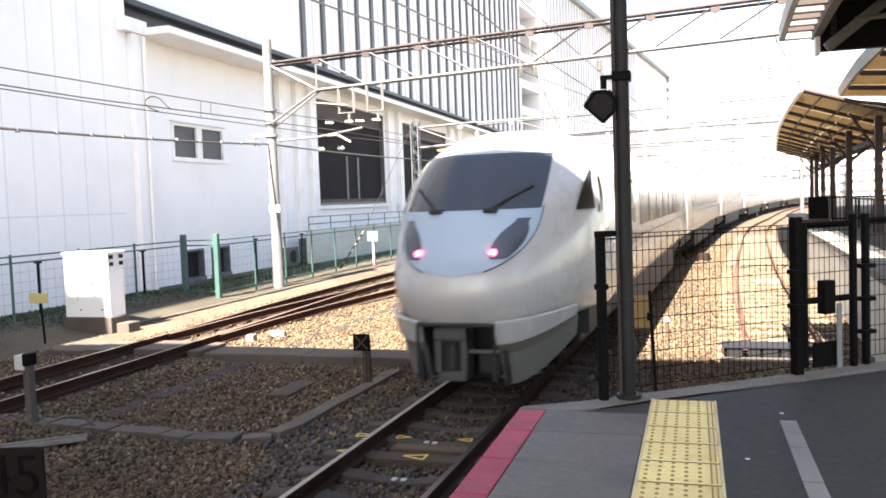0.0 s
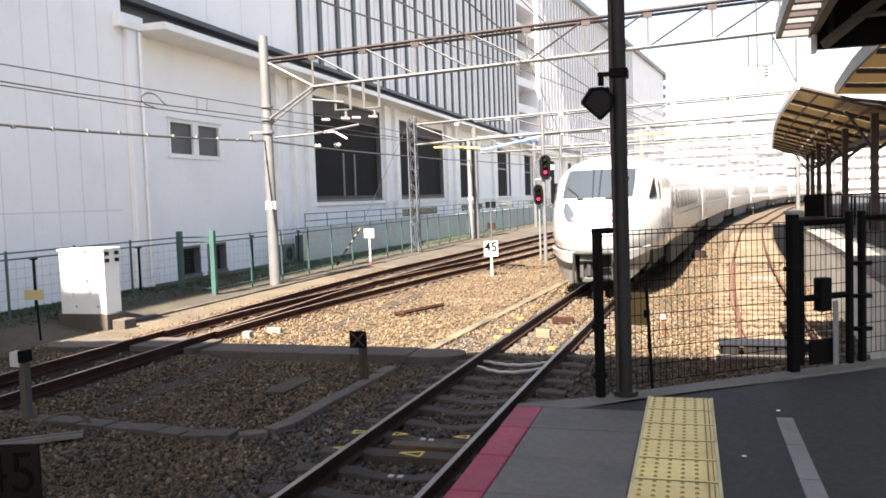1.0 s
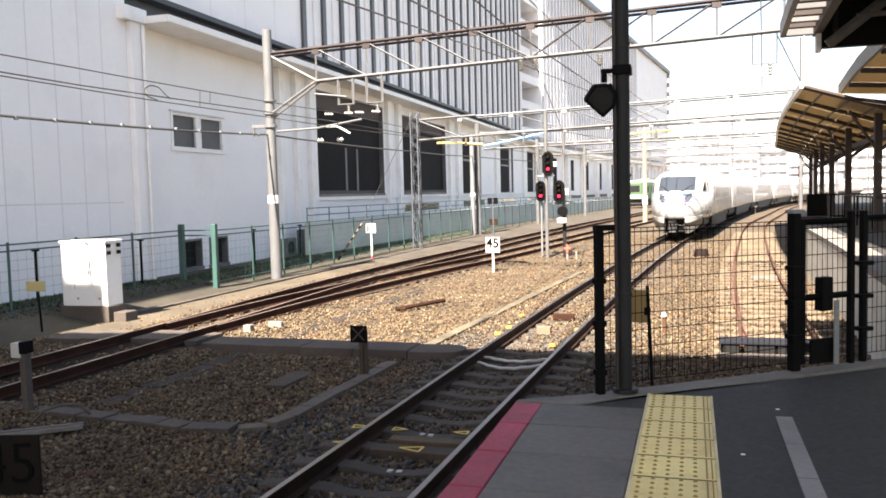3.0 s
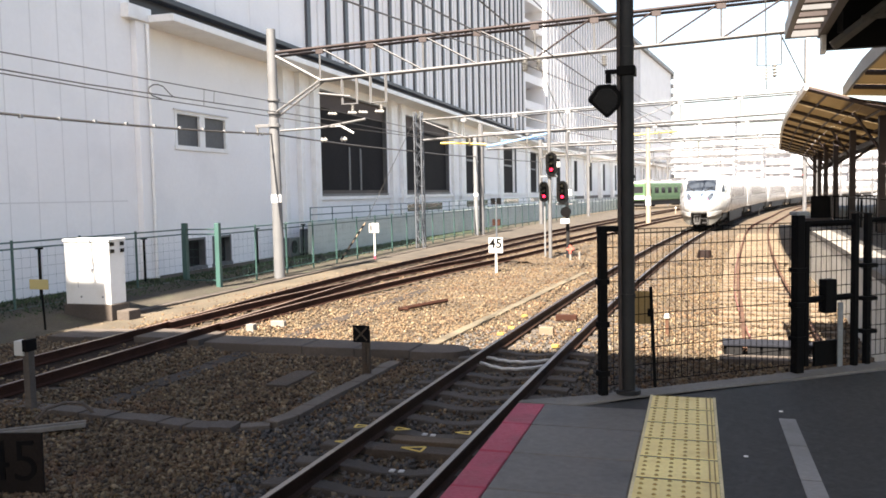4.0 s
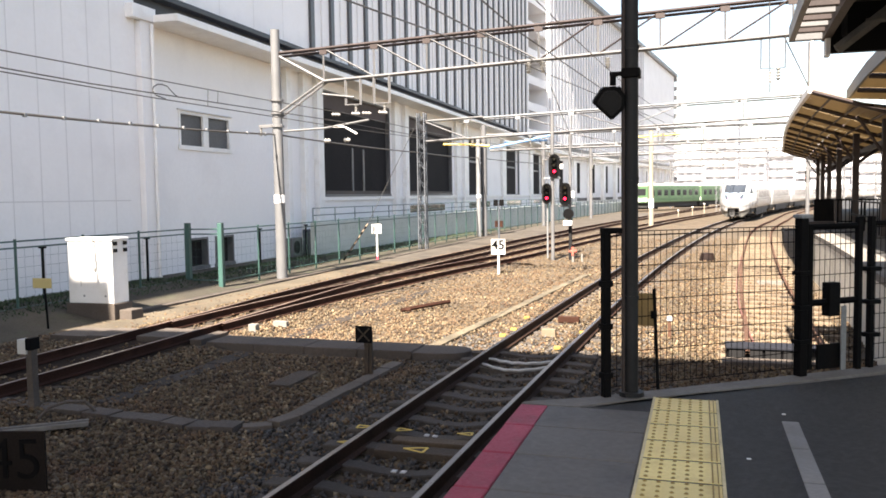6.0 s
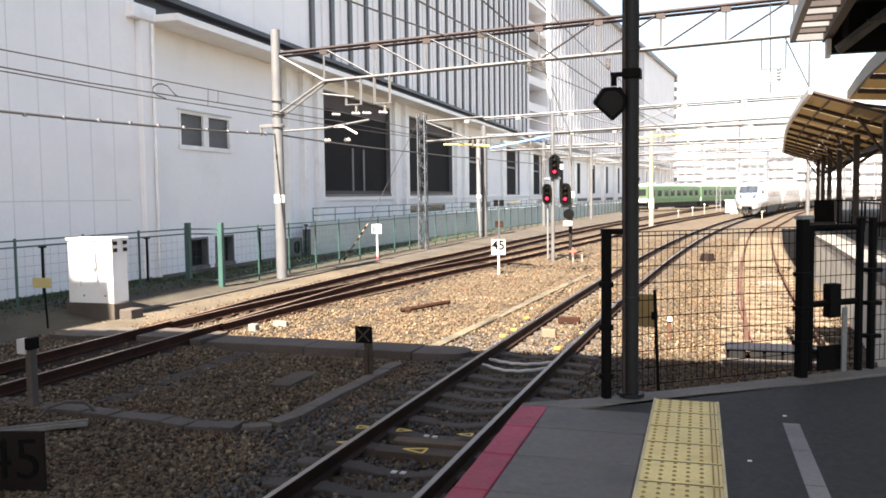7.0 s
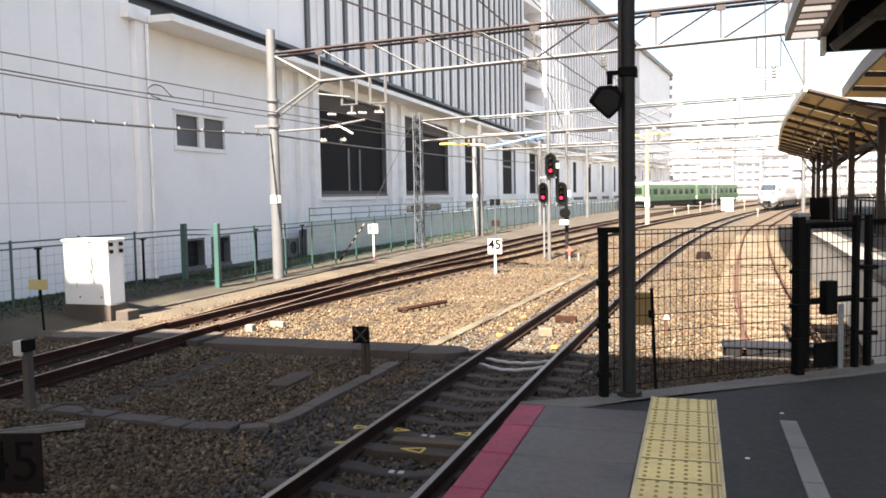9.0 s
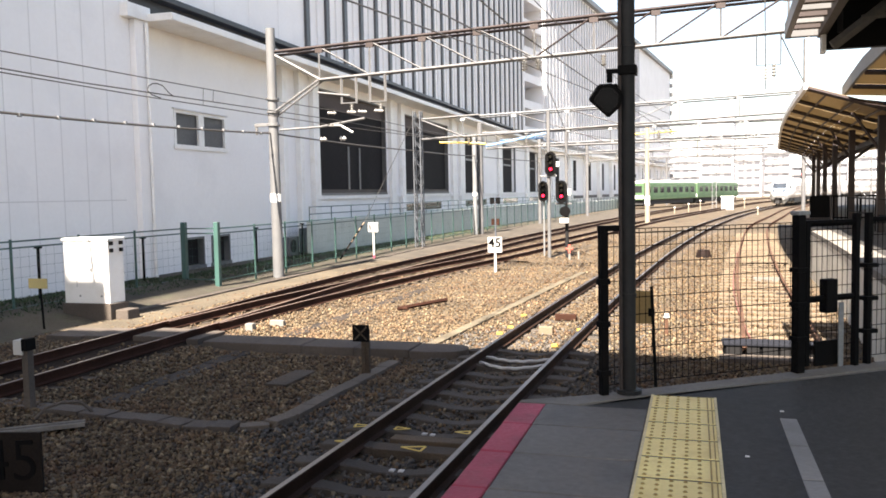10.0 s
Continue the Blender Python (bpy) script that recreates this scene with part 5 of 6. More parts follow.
def yellow_marks():
    """Painted triangle outlines on the sleepers."""
    for x, y, r, k, z in ((-2.62, 7.48, 178, 0.9, -0.118), (-2.97, 8.13, 4, 0.62, -0.128), (-2.3, 8.14, 184, 0.62, -0.128), (-3.42, 8.13, 10, 0.7, -0.126), (-3.4, 7.56, 186, 0.6, -0.126)):
        bm = bmesh.new()
        tri = [(0.14, 0.0), (-0.11, 0.085), (-0.11, -0.085)]
        for a, b in zip(tri, tri[1:] + tri[:1]):
            L = math.hypot(b[0] - a[0], b[1] - a[1])
            add_box(bm, -L / 2, L / 2, -0.012 / k, 0.012 / k, 0, 0.005, 0, pose((a[0] + b[0]) / 2, (a[1] + b[1]) / 2, 0, 0, 0, math.degrees(math.atan2(b[1] - a[1], b[0] - a[0]))))
        bmesh.ops.transform(bm, matrix=pose(x, y, z, 0, 0, r) @ Matrix.Scale(k, 4), verts=bm.verts)
        tagged(part("painted_mark", bm, M_YELLOWCOVER), "worn yellow painted triangle on a sleeper", "paint mark", "yellow marks between the rails")
    for x, y in ((-3.3, 15.1), (-3.35, 14.4), (-3.35, 16.6), (-2.2, 13.4), (-2.0, 15.0)):
        tagged(part("yellow_block", box(x - 0.06, x + 0.06, y - 0.04, y + 0.04, -0.2, -0.145, 0.015, None), M_YELLOWDULL), "small dull yellow painted block by the rail", "block", "yellow blocks by the rails")


yellow_marks()
tb = tagged(empty("track_board"), "dark timber boards laid between the rails", "board")
part("board", box(-3.02, -2.18, 7.38, 7.6, -0.22, -0.12, 0.012), M_SLEEPER, tb)
part("board", box(-2.98, -2.2, 7.78, 7.95, -0.24, -0.135, 0.012), M_OLDBOARD, tb, "paler brown board")
for x, y, z in ((-2.72, 8.13, -0.168), (-2.63, 8.13, -0.172), (-2.66, 6.99, -0.176), (-2.57, 6.99, -0.176)):
    tagged(part("white_stroke", box(x - 0.025, x + 0.025, y - 0.03, y + 0.03, z - 0.01, z + 0.004), M_SIGN), "worn white painted stroke on a sleeper", "paint mark", "white strokes on the sleepers")
for k, (ya, yb) in enumerate(((11.6, 11.25), (12.0, 11.75))):
    tagged(part("bond_cable", add_chain(bmesh.new(), [(-3.0 + 0.1 * i, ya + (yb - ya) * math.sin(i * math.pi / 10) , -0.12 + 0.01 * (i % 2)) for i in range(11)], 0.022, 6), M_SIGN), "pale bond cable looped between the rails", "cable", "bond cables")


def siding_end():
    s = tagged(empty("buffer_block"), "low dark panelled box at the end of the siding", "buffer stop")
    part("body", box(0.42, 1.75, 13.35, 13.7, -0.26, -0.06, 0.015), M_BLACK, s)
    part("top", box(0.40, 1.77, 13.3, 13.75, -0.06, -0.02, 0.01), M_BLUEGREY, s)
    for k in range(5):
        part("panel", box(0.46 + 0.26 * k, 0.68 + 0.26 * k, 13.325, 13.352, -0.22, -0.08, 0.004), M_DARKGREY, s)
    part("footing", box(0.35, 1.9, 12.85, 13.2, -0.3, -0.17, 0.015), M_CONCDARK, s)
    w = tagged(empty("white_cap_post"), "small rusty post with a white cap in the ballast", "post")
    part("shaft", box(-0.51, -0.45, 14.96, 15.02, -0.28, 0.1, 0.006), M_RUST, w)
    part("cap", tube((-0.48, 14.99, 0.1), (-0.48, 14.99, 0.17), 0.06, 12, 0.04), M_SIGN, w)
    r = tagged(part("dark_drum", tube((0.31, 32.7, -0.25), (0.31, 32.7, 0.05), 0.3, 12, 0.22), M_DARKRUST), "small dark iron drum on the ballast", "drum")
    for k, (x, y, z) in enumerate(((1.9, 24.5, -0.18), (2.2, 21.0, -0.19), (2.6, 20.2, -0.2))):
        tagged(part("board", box(x - 0.35, x + 0.35, y - 0.09, y + 0.09, -0.25, z + 0.04, 0.01), M_CONC if k == 0 else M_SLEEPER), "pale board lying across the siding" if k == 0 else "grey weathered board lying on the ballast", "board")
    c = tagged(part("red_hose", add_chain(bmesh.new(), [(0.9 - 0.08 * math.sin(k * 0.4) + 0.012 * k * k * 0.3, 13.6 + k * 1.6, -0.16) for k in range(14)], 0.018, 6), M_REDHOSE), "red-brown hose lying along the siding", "hose")


M_BLUEGREY = material("blue_grey_sheet", (0.022, 0.024, 0.031), 0.8, vary=0.1, scale=6, spec=0.04)
M_REDHOSE = material("red_brown_hose", (0.17, 0.075, 0.06), 0.6, vary=0.15, scale=10)
siding_end()


# ======================= signals =======================
def signal_head(parent, x, y, z, w, h, lit):
    hd = part("signal_head", box(x - w / 2, x + w / 2, y - 0.02, y + 0.02, z - h / 2, z + h / 2, 0.0), M_BLACK, parent, "black oval signal backplate")
    bm = bmesh.new()
    for s in (-1, 1):
        add_tube(bm, (x, y - 0.021, z + s * h / 2), (x, y + 0.021, z + s * h / 2), w / 2, 18)
    part("round_end", bm, M_BLACK, hd)
    part("case", box(x - w * 0.3, x + w * 0.3, y, y + 0.2, z - h / 2, z + h / 2, 0.02), M_BLACK, hd)
    n = 3 if h > 0.4 else 2
    for k in range(n):
        zz = z - h / 2 + 0.05 + (h - 0.02) * k / max(1, n - 1)
        on = k == lit
        part("lamp_lens", tube((x, y - 0.03, zz), (x, y - 0.022, zz), 0.058, 16), M_SIGRED if on else M_GLASS, hd, "lit red lens" if on else "")
        bm = bmesh.new()
        for j in range(9):
            a0, a1 = math.pi * (j / 9) - 0.2, math.pi * ((j + 1) / 9) - 0.2
            vs = [bm.verts.new((x + 0.095 * math.cos(a), y - d, zz + 0.095 * math.sin(a))) for a, d in ((a0, 0.02), (a1, 0.02), (a1, 0.22), (a0, 0.22))]
            bm.faces.new(vs)
        bmesh.ops.solidify(bm, geom=bm.faces[:], thickness=0.008)
        part("hood", bm, M_BLACK, hd)
    return hd


def signals():
    a = tagged(empty("signal_post"), "white signal post with red lit colour light heads", "railway signal", "signals")
    part("mast", tube((-5.42, 32, -0.25), (-5.42, 32, 5.45), 0.07, 10), M_GALV, a)
    signal_head(a, -5.32, 31.85, 3.42, 0.44, 0.5, 0)
    part("arm", box(-5.75, -5.1, 31.9, 31.98, 2.93, 2.99, 0.01), M_GALVDARK, a)
    signal_head(a, -5.62, 31.85, 2.37, 0.36, 0.44, 0)
    part("side_plate", box(-5.1, -4.98, 31.8, 31.84, 3.3, 3.5, 0.01), M_SIGN, a)
    part("side_pole", tube((-5.62, 32, -0.25), (-5.62, 32, 2.0), 0.035, 8), M_GALVDARK, a)
    b = tagged(empty("signal_post"), "white signal post with a red light and a small dwarf lamp", "railway signal", "signals")
    part("mast", tube((-4.78, 32.3, 1.5), (-4.78, 32.3, 4.66), 0.055, 10), M_GALV, b)
    part("mast_base", tube((-4.78, 32.3, -0.25), (-4.78, 32.3, 1.5), 0.07, 10), M_DARKGREY, b)
    part("ladder_plate", box(-5.2, -4.55, 32.1, 32.16, 1.85, 1.91, 0.01), M_GALV, b)
    signal_head(b, -4.93, 31.95, 2.34, 0.44, 0.44, 0)
    part("side_plate", box(-4.68, -4.56, 31.9, 31.94, 2.2, 2.45, 0.01), M_SIGN, b)
    part("dwarf_lamp", tube((-4.82, 32.0, 1.58), (-4.82, 32.2, 1.58), 0.2, 16), M_BLACK, b)
    part("white_box", box(-5.02, -4.66, 31.95, 32.15, 1.12, 1.32, 0.04), M_SIGN, b)
    r = tagged(empty("red_marker"), "small red and white marker on the ballast", "marker")
    part("legs", box(-4.6, -4.52, 31.4, 31.5, -0.25, 0.1, 0.01), M_CONC, r)
    part("red_arms", box(-4.7, -4.42, 31.38, 31.48, 0.14, 0.22, 0.02), M_REDPLATE, r)
    part("red_upright", box(-4.6, -4.52, 31.37, 31.378, 0.02, 0.34, 0.0), M_REDPLATE, r)
    part("side_leg", box(-4.28, -4.21, 31.6, 31.7, -0.25, 0.06, 0.01), M_CONC, r)
    w = tagged(empty("short_signal"), "small grey post with twin dark lamps by the wall", "railway signal")
    part("post", tube((-10.4, 44, -0.25), (-10.4, 44, 1.9), 0.05, 8), M_MASTBLUE, w)
    for s in (-0.16, 0.16):
        part("lamp", box(-10.4 + s - 0.12, -10.4 + s + 0.12, 43.9, 44.05, 1.75, 2.1, 0.02), M_BLACK, w)
    part("case", box(-10.62, -10.46, 43.95, 44.1, 0.6, 0.95, 0.02), M_RUSTDARK, w)
    part("case", box(-10.34, -10.18, 43.95, 44.1, 0.6, 0.95, 0.02), M_RUSTDARK, w)
    q = tagged(empty("far_signal"), "far red signal on a pole beside the canopy", "railway signal")
    part("mast", tube((11.6, 100, -0.2), (11.6, 100, 4.2), 0.09, 8), M_GALVDARK, q)
    part("head", box(11.2, 11.75, 99.8, 99.9, 3.2, 4.5, 0.1), M_BLACK, q)
    part("lens", tube((11.45, 99.78, 3.7), (11.45, 99.7, 3.7), 0.2, 12), M_SIGRED, q, "lit red lens")


M_REDPLATE = material("red_plate", (0.5, 0.1, 0.07), 0.6, vary=0.1)
signals()


# ======================= catenary =======================
def truss(g, y, xa, za, xb, zb, xc, zc, xd, zd, n, top_mat, low_mat, r=0.05):
    """Top chord a-b, bottom chord c-d, with posts and diagonals that lean to the middle."""
    part("top_chord", add_chain(bmesh.new(), [(xa, y, za), (xb, y, zb)], r * 1.15, 4), top_mat, g)
    part("top_angle", add_chain(bmesh.new(), [(xa, y + 0.12, za - 0.09), (xb, y + 0.12, zb - 0.09)], r * 0.9, 4), top_mat, g)
    part("bottom_chord", add_chain(bmesh.new(), [(xc, y, zc), (xd, y, zd)], r * 1.2, 4), low_mat, g)
    pts = []
    for k in range(n + 1):
        x = xc + (xd - xc) * k / n
        lo = (x, y, zc + (zd - zc) * k / n)
        hi = (x, y, za + (zb - za) * (x - xa) / (xb - xa))
        pts.append((lo, hi))
        part("web_post", add_chain(bmesh.new(), [lo, hi], r * 0.6, 4), low_mat, g)
        part("gusset", box(x - 0.12, x + 0.12, y - 0.03, y + 0.03, hi[2] - 0.18, hi[2] - 0.04, 0.004), top_mat, g)
    for k in range(n):
        a, b = (pts[k][1], pts[k + 1][0]) if k < n / 2 else (pts[k][0], pts[k + 1][1])
        part("diagonal", add_chain(bmesh.new(), [a, b], r * 0.55, 4), low_mat if k < n / 2 else top_mat, g)


def lattice_mast(g, x, y, h, w=0.34, mat=None):
    mat = mat or M_GALVDARK
    for sx in (-1, 1):
        for sy in (-1, 1):
            part("mast_angle", box(x + sx * w / 2 - 0.025, x + sx * w / 2 + 0.025, y + sy * w / 2 - 0.025, y + sy * w / 2 + 0.025, -0.3, h), mat, g)
    bm = bmesh.new()
    n = int(h / 0.42)
    for k in range(n):
        z0, z1 = h * k / n, h * (k + 1) / n
        s = 1 if k % 2 else -1
        for sy in (-1, 1):
            add_chain(bm, [(x - s * w / 2, y + sy * w / 2, z0), (x + s * w / 2, y + sy * w / 2, z1)], 0.018, 4)
            add_chain(bm, [(x + sy * w / 2, y - s * w / 2, z0), (x + sy * w / 2, y + s * w / 2, z1)], 0.018, 4)
    part("lacing", bm, mat, g)


def insulator(g, a, b, r=0.055, n=4):
    bm = bmesh.new()
    a, b = Vector(a), Vector(b)
    for k in range(n):
        c = a.lerp(b, (k + 0.5) / n)
        d = (b - a).normalized() * 0.018
        add_tube(bm, c - d, c + d, r, 10, r * 0.6)
    add_tube(bm, a, b, r * 0.4, 8)
    part("insulator", bm, M_CERAMIC, g)


M_POLEGREY = material("light_grey_pole_paint", (0.12, 0.124, 0.13), 0.6, vary=0.1, scale=5, stain=(0.16, 0.155, 0.15), stain_amount=0.4)


def gantry_near():
    g = tagged(empty("catenary_gantry"), "steel lattice catenary gantry spanning the tracks on round poles", "gantry", "catenary gantries")
    y = 23.37
    part("pole", tube((-12.55, y, -0.3), (-12.58, y, 7.55), 0.17, 28, 0.14), M_POLEGREY, g)
    part("pole_band", tube((-12.56, y, 2.2), (-12.56, y, 2.45), 0.175, 18), M_WHITE, g)
    part("pole", tube((2.95, y + 1.6, 4.86), (2.95, y + 1.6, 6.5), 0.045, 24), M_WHITE, g)
    part("hanging_wire", add_chain(bmesh.new(), [(1.73, y, 7.25), (1.76, y, 4.9)], 0.016, 5), M_WIRE, g)
    insulator(g, (1.76, y, 5.45), (1.76, y, 5.15), 0.05)
    truss(g, y, -12.6, 6.82, 2.75, 7.32, -10.95, 5.88, 2.3, 6.36, 8, M_BROWNSTEEL, M_GALV, 0.048)
    part("end_brace", add_chain(bmesh.new(), [(-12.5, y, 6.75), (-10.95, y, 5.9)], 0.045, 5), M_GALV, g)
    part("end_brace", add_chain(bmesh.new(), [(-12.5, y - 0.08, 4.95), (-10.95, y - 0.08, 5.86)], 0.045, 5), M_GALV, g)
    part("end_brace", add_chain(bmesh.new(), [(-12.5, y + 0.1, 4.85), (-10.9, y + 0.1, 5.86)], 0.035, 5), M_GALV, g)
    part("end_brace", add_chain(bmesh.new(), [(2.9, y + 1.5, 5.1), (2.1, y, 6.3)], 0.018, 5), M_GALV, g)
    for z in (5.35, 4.95, 4.55):
        part("pole_strap", tube((-12.56, y, z), (-12.56, y, z + 0.06), 0.2, 14), M_GALV, g)
    part("side_arm", box(-13.2, -12.4, y - 0.05, y + 0.05, 4.55, 4.65, 0.01), M_GALV, g)
    insulator(g, (-13.15, y, 4.55), (-13.15, y, 4.3))
    # U-shaped drop frames
    for x0, x1 in ((-10.23, -9.75), (-9.31, -8.82), (1.53, 2.12)):
        zt = 5.9 + (x0 + 11) * 0.036
        zb = 5.13 if x0 < 0 else 5.53
        part("drop_frame", add_chain(bmesh.new(), [(x0, y, zt), (x0, y, zb), (x1, y, zb), (x1, y, zt)], 0.045 if x0 < 0 else 0.02, 5), M_GALV if x0 < 0 else M_WIRE, g)
        xm = x1 - 0.16
        insulator(g, (xm, y, zb), (xm, y, zb - 0.32), 0.07)
    part("pull_off_arm", add_chain(bmesh.new(), [(-12.35, y, 4.42), (-11.0, y, 4.46), (-9.5, y, 4.66)], 0.035, 5), M_GALV, g)
    part("steady_arm", add_chain(bmesh.new(), [(-10.75, y, 4.5), (-10.3, y, 4.48), (-9.9, y, 4.26)], 0.03, 5), M_WHITE, g)
    for x in (-10.55, -9.9, -9.55, -9.02):
        insulator(g, (x - 0.14, y - 0.05, 4.87), (x + 0.14, y - 0.05, 4.85), 0.055, 3)
    part("tie_bar", add_chain(bmesh.new(), [(-11.0, y - 0.04, 5.5), (-9.95, y - 0.04, 5.35)], 0.03, 5), M_GALV, g)
    for x in (-10.85, -10.2):
        insulator(g, (x - 0.1, y - 0.05, 4.08), (x + 0.1, y - 0.05, 4.08), 0.08, 2)
    for x in (-4.6, -4.2, -2.4):
        insulator(g, (x, y - 0.1, 6.05), (x, y - 0.1, 5.75), 0.09)


gantry_near()


def gantry_second():
    g = tagged(empty("catenary_gantry"), "steel catenary gantry on a lattice mast with insulated arms", "gantry", "catenary gantries")
    y = 37.3
    lattice_mast(g, -12.5, y, 6.25, mat=M_MASTBLUE)
    part("pole", tube((4.35, y, 4.55), (4.35, y, 8.4), 0.11, 12), M_GALV, g)
    truss(g, y, -9.5, 5.9, 4.3, 6.3, -10.3, 4.98, 4.2, 5.45, 6, M_GALVDARK, M_GALV, 0.042)
    part("mast_arm", add_chain(bmesh.new(), [(-12.4, y, 4.9), (-10.3, y, 5.0)], 0.06, 4), M_GALV, g)
    part("mast_arm", add_chain(bmesh.new(), [(-12.4, y, 5.85), (-9.5, y, 5.95)], 0.05, 4), M_GALV, g)
    part("mast_brace", add_chain(bmesh.new(), [(-12.4, y, 5.85), (-10.3, y, 5.0)], 0.04, 4), M_GALV, g)
    part("yellow_cover", add_chain(bmesh.new(), [(-11.4, y - 0.1, 4.74), (-10.6, y - 0.1, 4.72), (-9.2, y - 0.1, 4.6)], 0.05, 6), M_YELLOWCOVER, g, "yellow insulating cover")
    part("blue_cover", add_chain(bmesh.new(), [(-9.2, y - 0.1, 4.5), (-8, y - 0.1, 4.7), (-6.4, y - 0.1, 4.98)], 0.05, 6), M_BLUECOVER, g, "blue insulating cover")
    part("blue_cover", add_chain(bmesh.new(), [(-8.6, y + 0.3, 4.75), (-6.6, y + 0.3, 4.8)], 0.045, 6), M_BLUECOVER, g)
    for x in (-10.0, -7.3, -1.5):
        insulator(g, (x, y - 0.1, 4.9), (x, y - 0.1, 4.55), 0.1)


gantry_second()


def gantry_far(y, xl, xr, h, both=True):
    g = tagged(empty("catenary_gantry"), "distant steel catenary gantry over the tracks", "gantry", "catenary gantries")
    part("pole", tube((xl, y, -0.3), (xl, y, h + 0.6), 0.16, 12), M_GALV, g)
    part("pole", tube((xr, y, 4.4 if y < 58 else -0.3), (xr, y, h + 0.6), 0.14, 12), M_GALV, g)
    truss(g, y, xl, h, xr, h + 0.15, xl + 0.4, h - 0.95, xr - 0.4, h - 0.85, 7, M_GALVDARK, M_GALV, 0.05)
    for k in range(3):
        x = xl + (xr - xl) * (0.2 + 0.25 * k)
        part("drop_arm", add_chain(bmesh.new(), [(x, y, h - 0.9), (x, y, h - 1.6), (x + 0.9, y, h - 1.5)], 0.035, 4), M_GALV, g)
        insulator(g, (x, y, h - 1.6), (x, y, h - 1.9), 0.09)
    return g


gantry_far(49.5, -12.6, 5.6, 6.0)
gantry_far(66.0, -11.9, 7.6, 6.2)
gantry_far(86.0, -10.6, 11.0, 6.4)
gantry_far(112.0, -8.5, 17.0, 6.6)
gantry_far(142.0, -4.5, 26.0, 6.8)
gp = tagged(empty("catenary_pole"), "pale concrete catenary pole between the tracks", "pole")
part("shaft", tube((-3.45, 64.5, -0.3), (-3.45, 64.5, 7.4), 0.19, 14, 0.15), M_POLETAN, gp)
for z in (6.6, 5.3):
    part("arm", add_chain(bmesh.new(), [(-5.4, 64.5, z - 0.1), (-1.3, 64.5, z + 0.1)], 0.07, 5), M_YELLOWCOVER if z > 6 else M_GALV, gp)
part("band", tube((-3.45, 64.5, 1.2), (-3.45, 64.5, 1.9), 0.2, 14), M_WHITE, gp)
gq = tagged(empty("catenary_pole"), "grey steel catenary pole by the fence", "pole")
part("shaft", tube((-12.75, 48.7, -0.3), (-12.75, 48.7, 5.9), 0.14, 12), M_GALVDARK, gq)
part("band", tube((-12.75, 48.7, 2.2), (-12.75, 48.7, 2.4), 0.145, 12), M_WHITE, gq)
gs = tagged(empty("guy_guard"), "black and yellow striped guy wire guard by the fence", "guy wire")
for k in range(12):
    a, b = Vector((-12.75, 28.6, 0.0)), Vector((-12.75, 31.0, 1.25))
    part("stripe", tube(a.lerp(b, k / 12), a.lerp(b, (k + 1) / 12), 0.038, 8), M_OLDSLEEPER if k % 2 else M_BLACK, gs)
part("wire", add_chain(bmesh.new(), [(-12.75, 31.0, 1.25), (-12.65, 37.2, 5.9)], 0.012, 4), M_WIRE, gs)


def wire(name, label, pts, r=0.011, sag=0.0, n=10):
    out = []
    for a, b in zip(pts[:-1], pts[1:]):
        for k in range(n):
            t = k / n
            out.append((a[0] + (b[0] - a[0]) * t, a[1] + (b[1] - a[1]) * t, a[2] + (b[2] - a[2]) * t - sag * 4 * t * (1 - t)))
    out.append(pts[-1])
    return tagged(part(name, add_chain(bmesh.new(), out, r, 4), M_WIRE), label, "cable", "overhead wires")


wire("feeder_wire", "dark clamped feeder cable along the poles", [(-12.6, -4, 3.75), (-12.6, 12.6, 4.05), (-12.6, 23.3, 4.33), (-12.6, 37.2, 4.4), (-12.7, 48.7, 4.6), (-11.9, 66, 4.8)], 0.026, 0.05)
wire("messenger_wire", "thin overhead messenger wire", [(-10.3, -4, 4.62), (-10.3, 12, 4.71), (-10.3, 23.3, 4.9), (-10.0, 37.2, 4.85), (-8.6, 49.5, 5.0), (-7.2, 66, 5.2), (-4.8, 86, 5.4), (-1, 112, 5.6)], 0.011, 0.03)
wire("contact_wire", "thin overhead contact wire", [(-10.3, -4, 4.43), (-10.3, 12.3, 4.42), (-10.3, 23.3, 4.62), (-9.9, 37.2, 4.6), (-8.6, 49.5, 4.6), (-7.2, 66, 4.7), (-4.8, 86, 4.8), (-1, 112, 5.0)], 0.012)
wire("contact_wire", "thin overhead contact wire", [(-10.35, -4, 4.37), (-10.35, 13.9, 4.37), (-10.35, 23.3, 4.46), (-9.0, 37.2, 4.5)], 0.011)
for y, za, zb in ((16.05, 4.74, 4.39), (16.45, 4.77, 4.49)):
    wire("dropper_wire", "thin dropper between two overhead wires", [(-10.31, y, za), (-10.33, y, zb)], 0.007, 0, 2)
wire("messenger_wire", "thin overhead messenger wire", [(-4.2, -2, 4.1), (-4.4, 10, 4.9), (-4.6, 23.2, 5.95), (-1.5, 37.2, 5.4), (-1.0, 49.5, 5.4), (1.4, 66, 5.6), (5.0, 86, 5.8), (9, 112, 6)], 0.014)
wire("messenger_wire", "thin overhead messenger wire", [(-3.2, -2, 4.3), (-3.5, 10, 4.86), (-4.2, 23.2, 5.95), (-5.5, 37.2, 5.0), (-4.0, 49.5, 5.2), (-3.4, 64.5, 5.4)], 0.014)
wire("contact_wire", "thin overhead contact wire", [(-2.6, -2, 4.68), (-2.5, 12, 4.7), (-2.0, 23.3, 4.8), (-1.1, 37.2, 4.8), (0, 49.5, 4.8), (1.7, 66, 4.8), (4.8, 86, 4.8), (9.5, 112, 4.8)], 0.013)
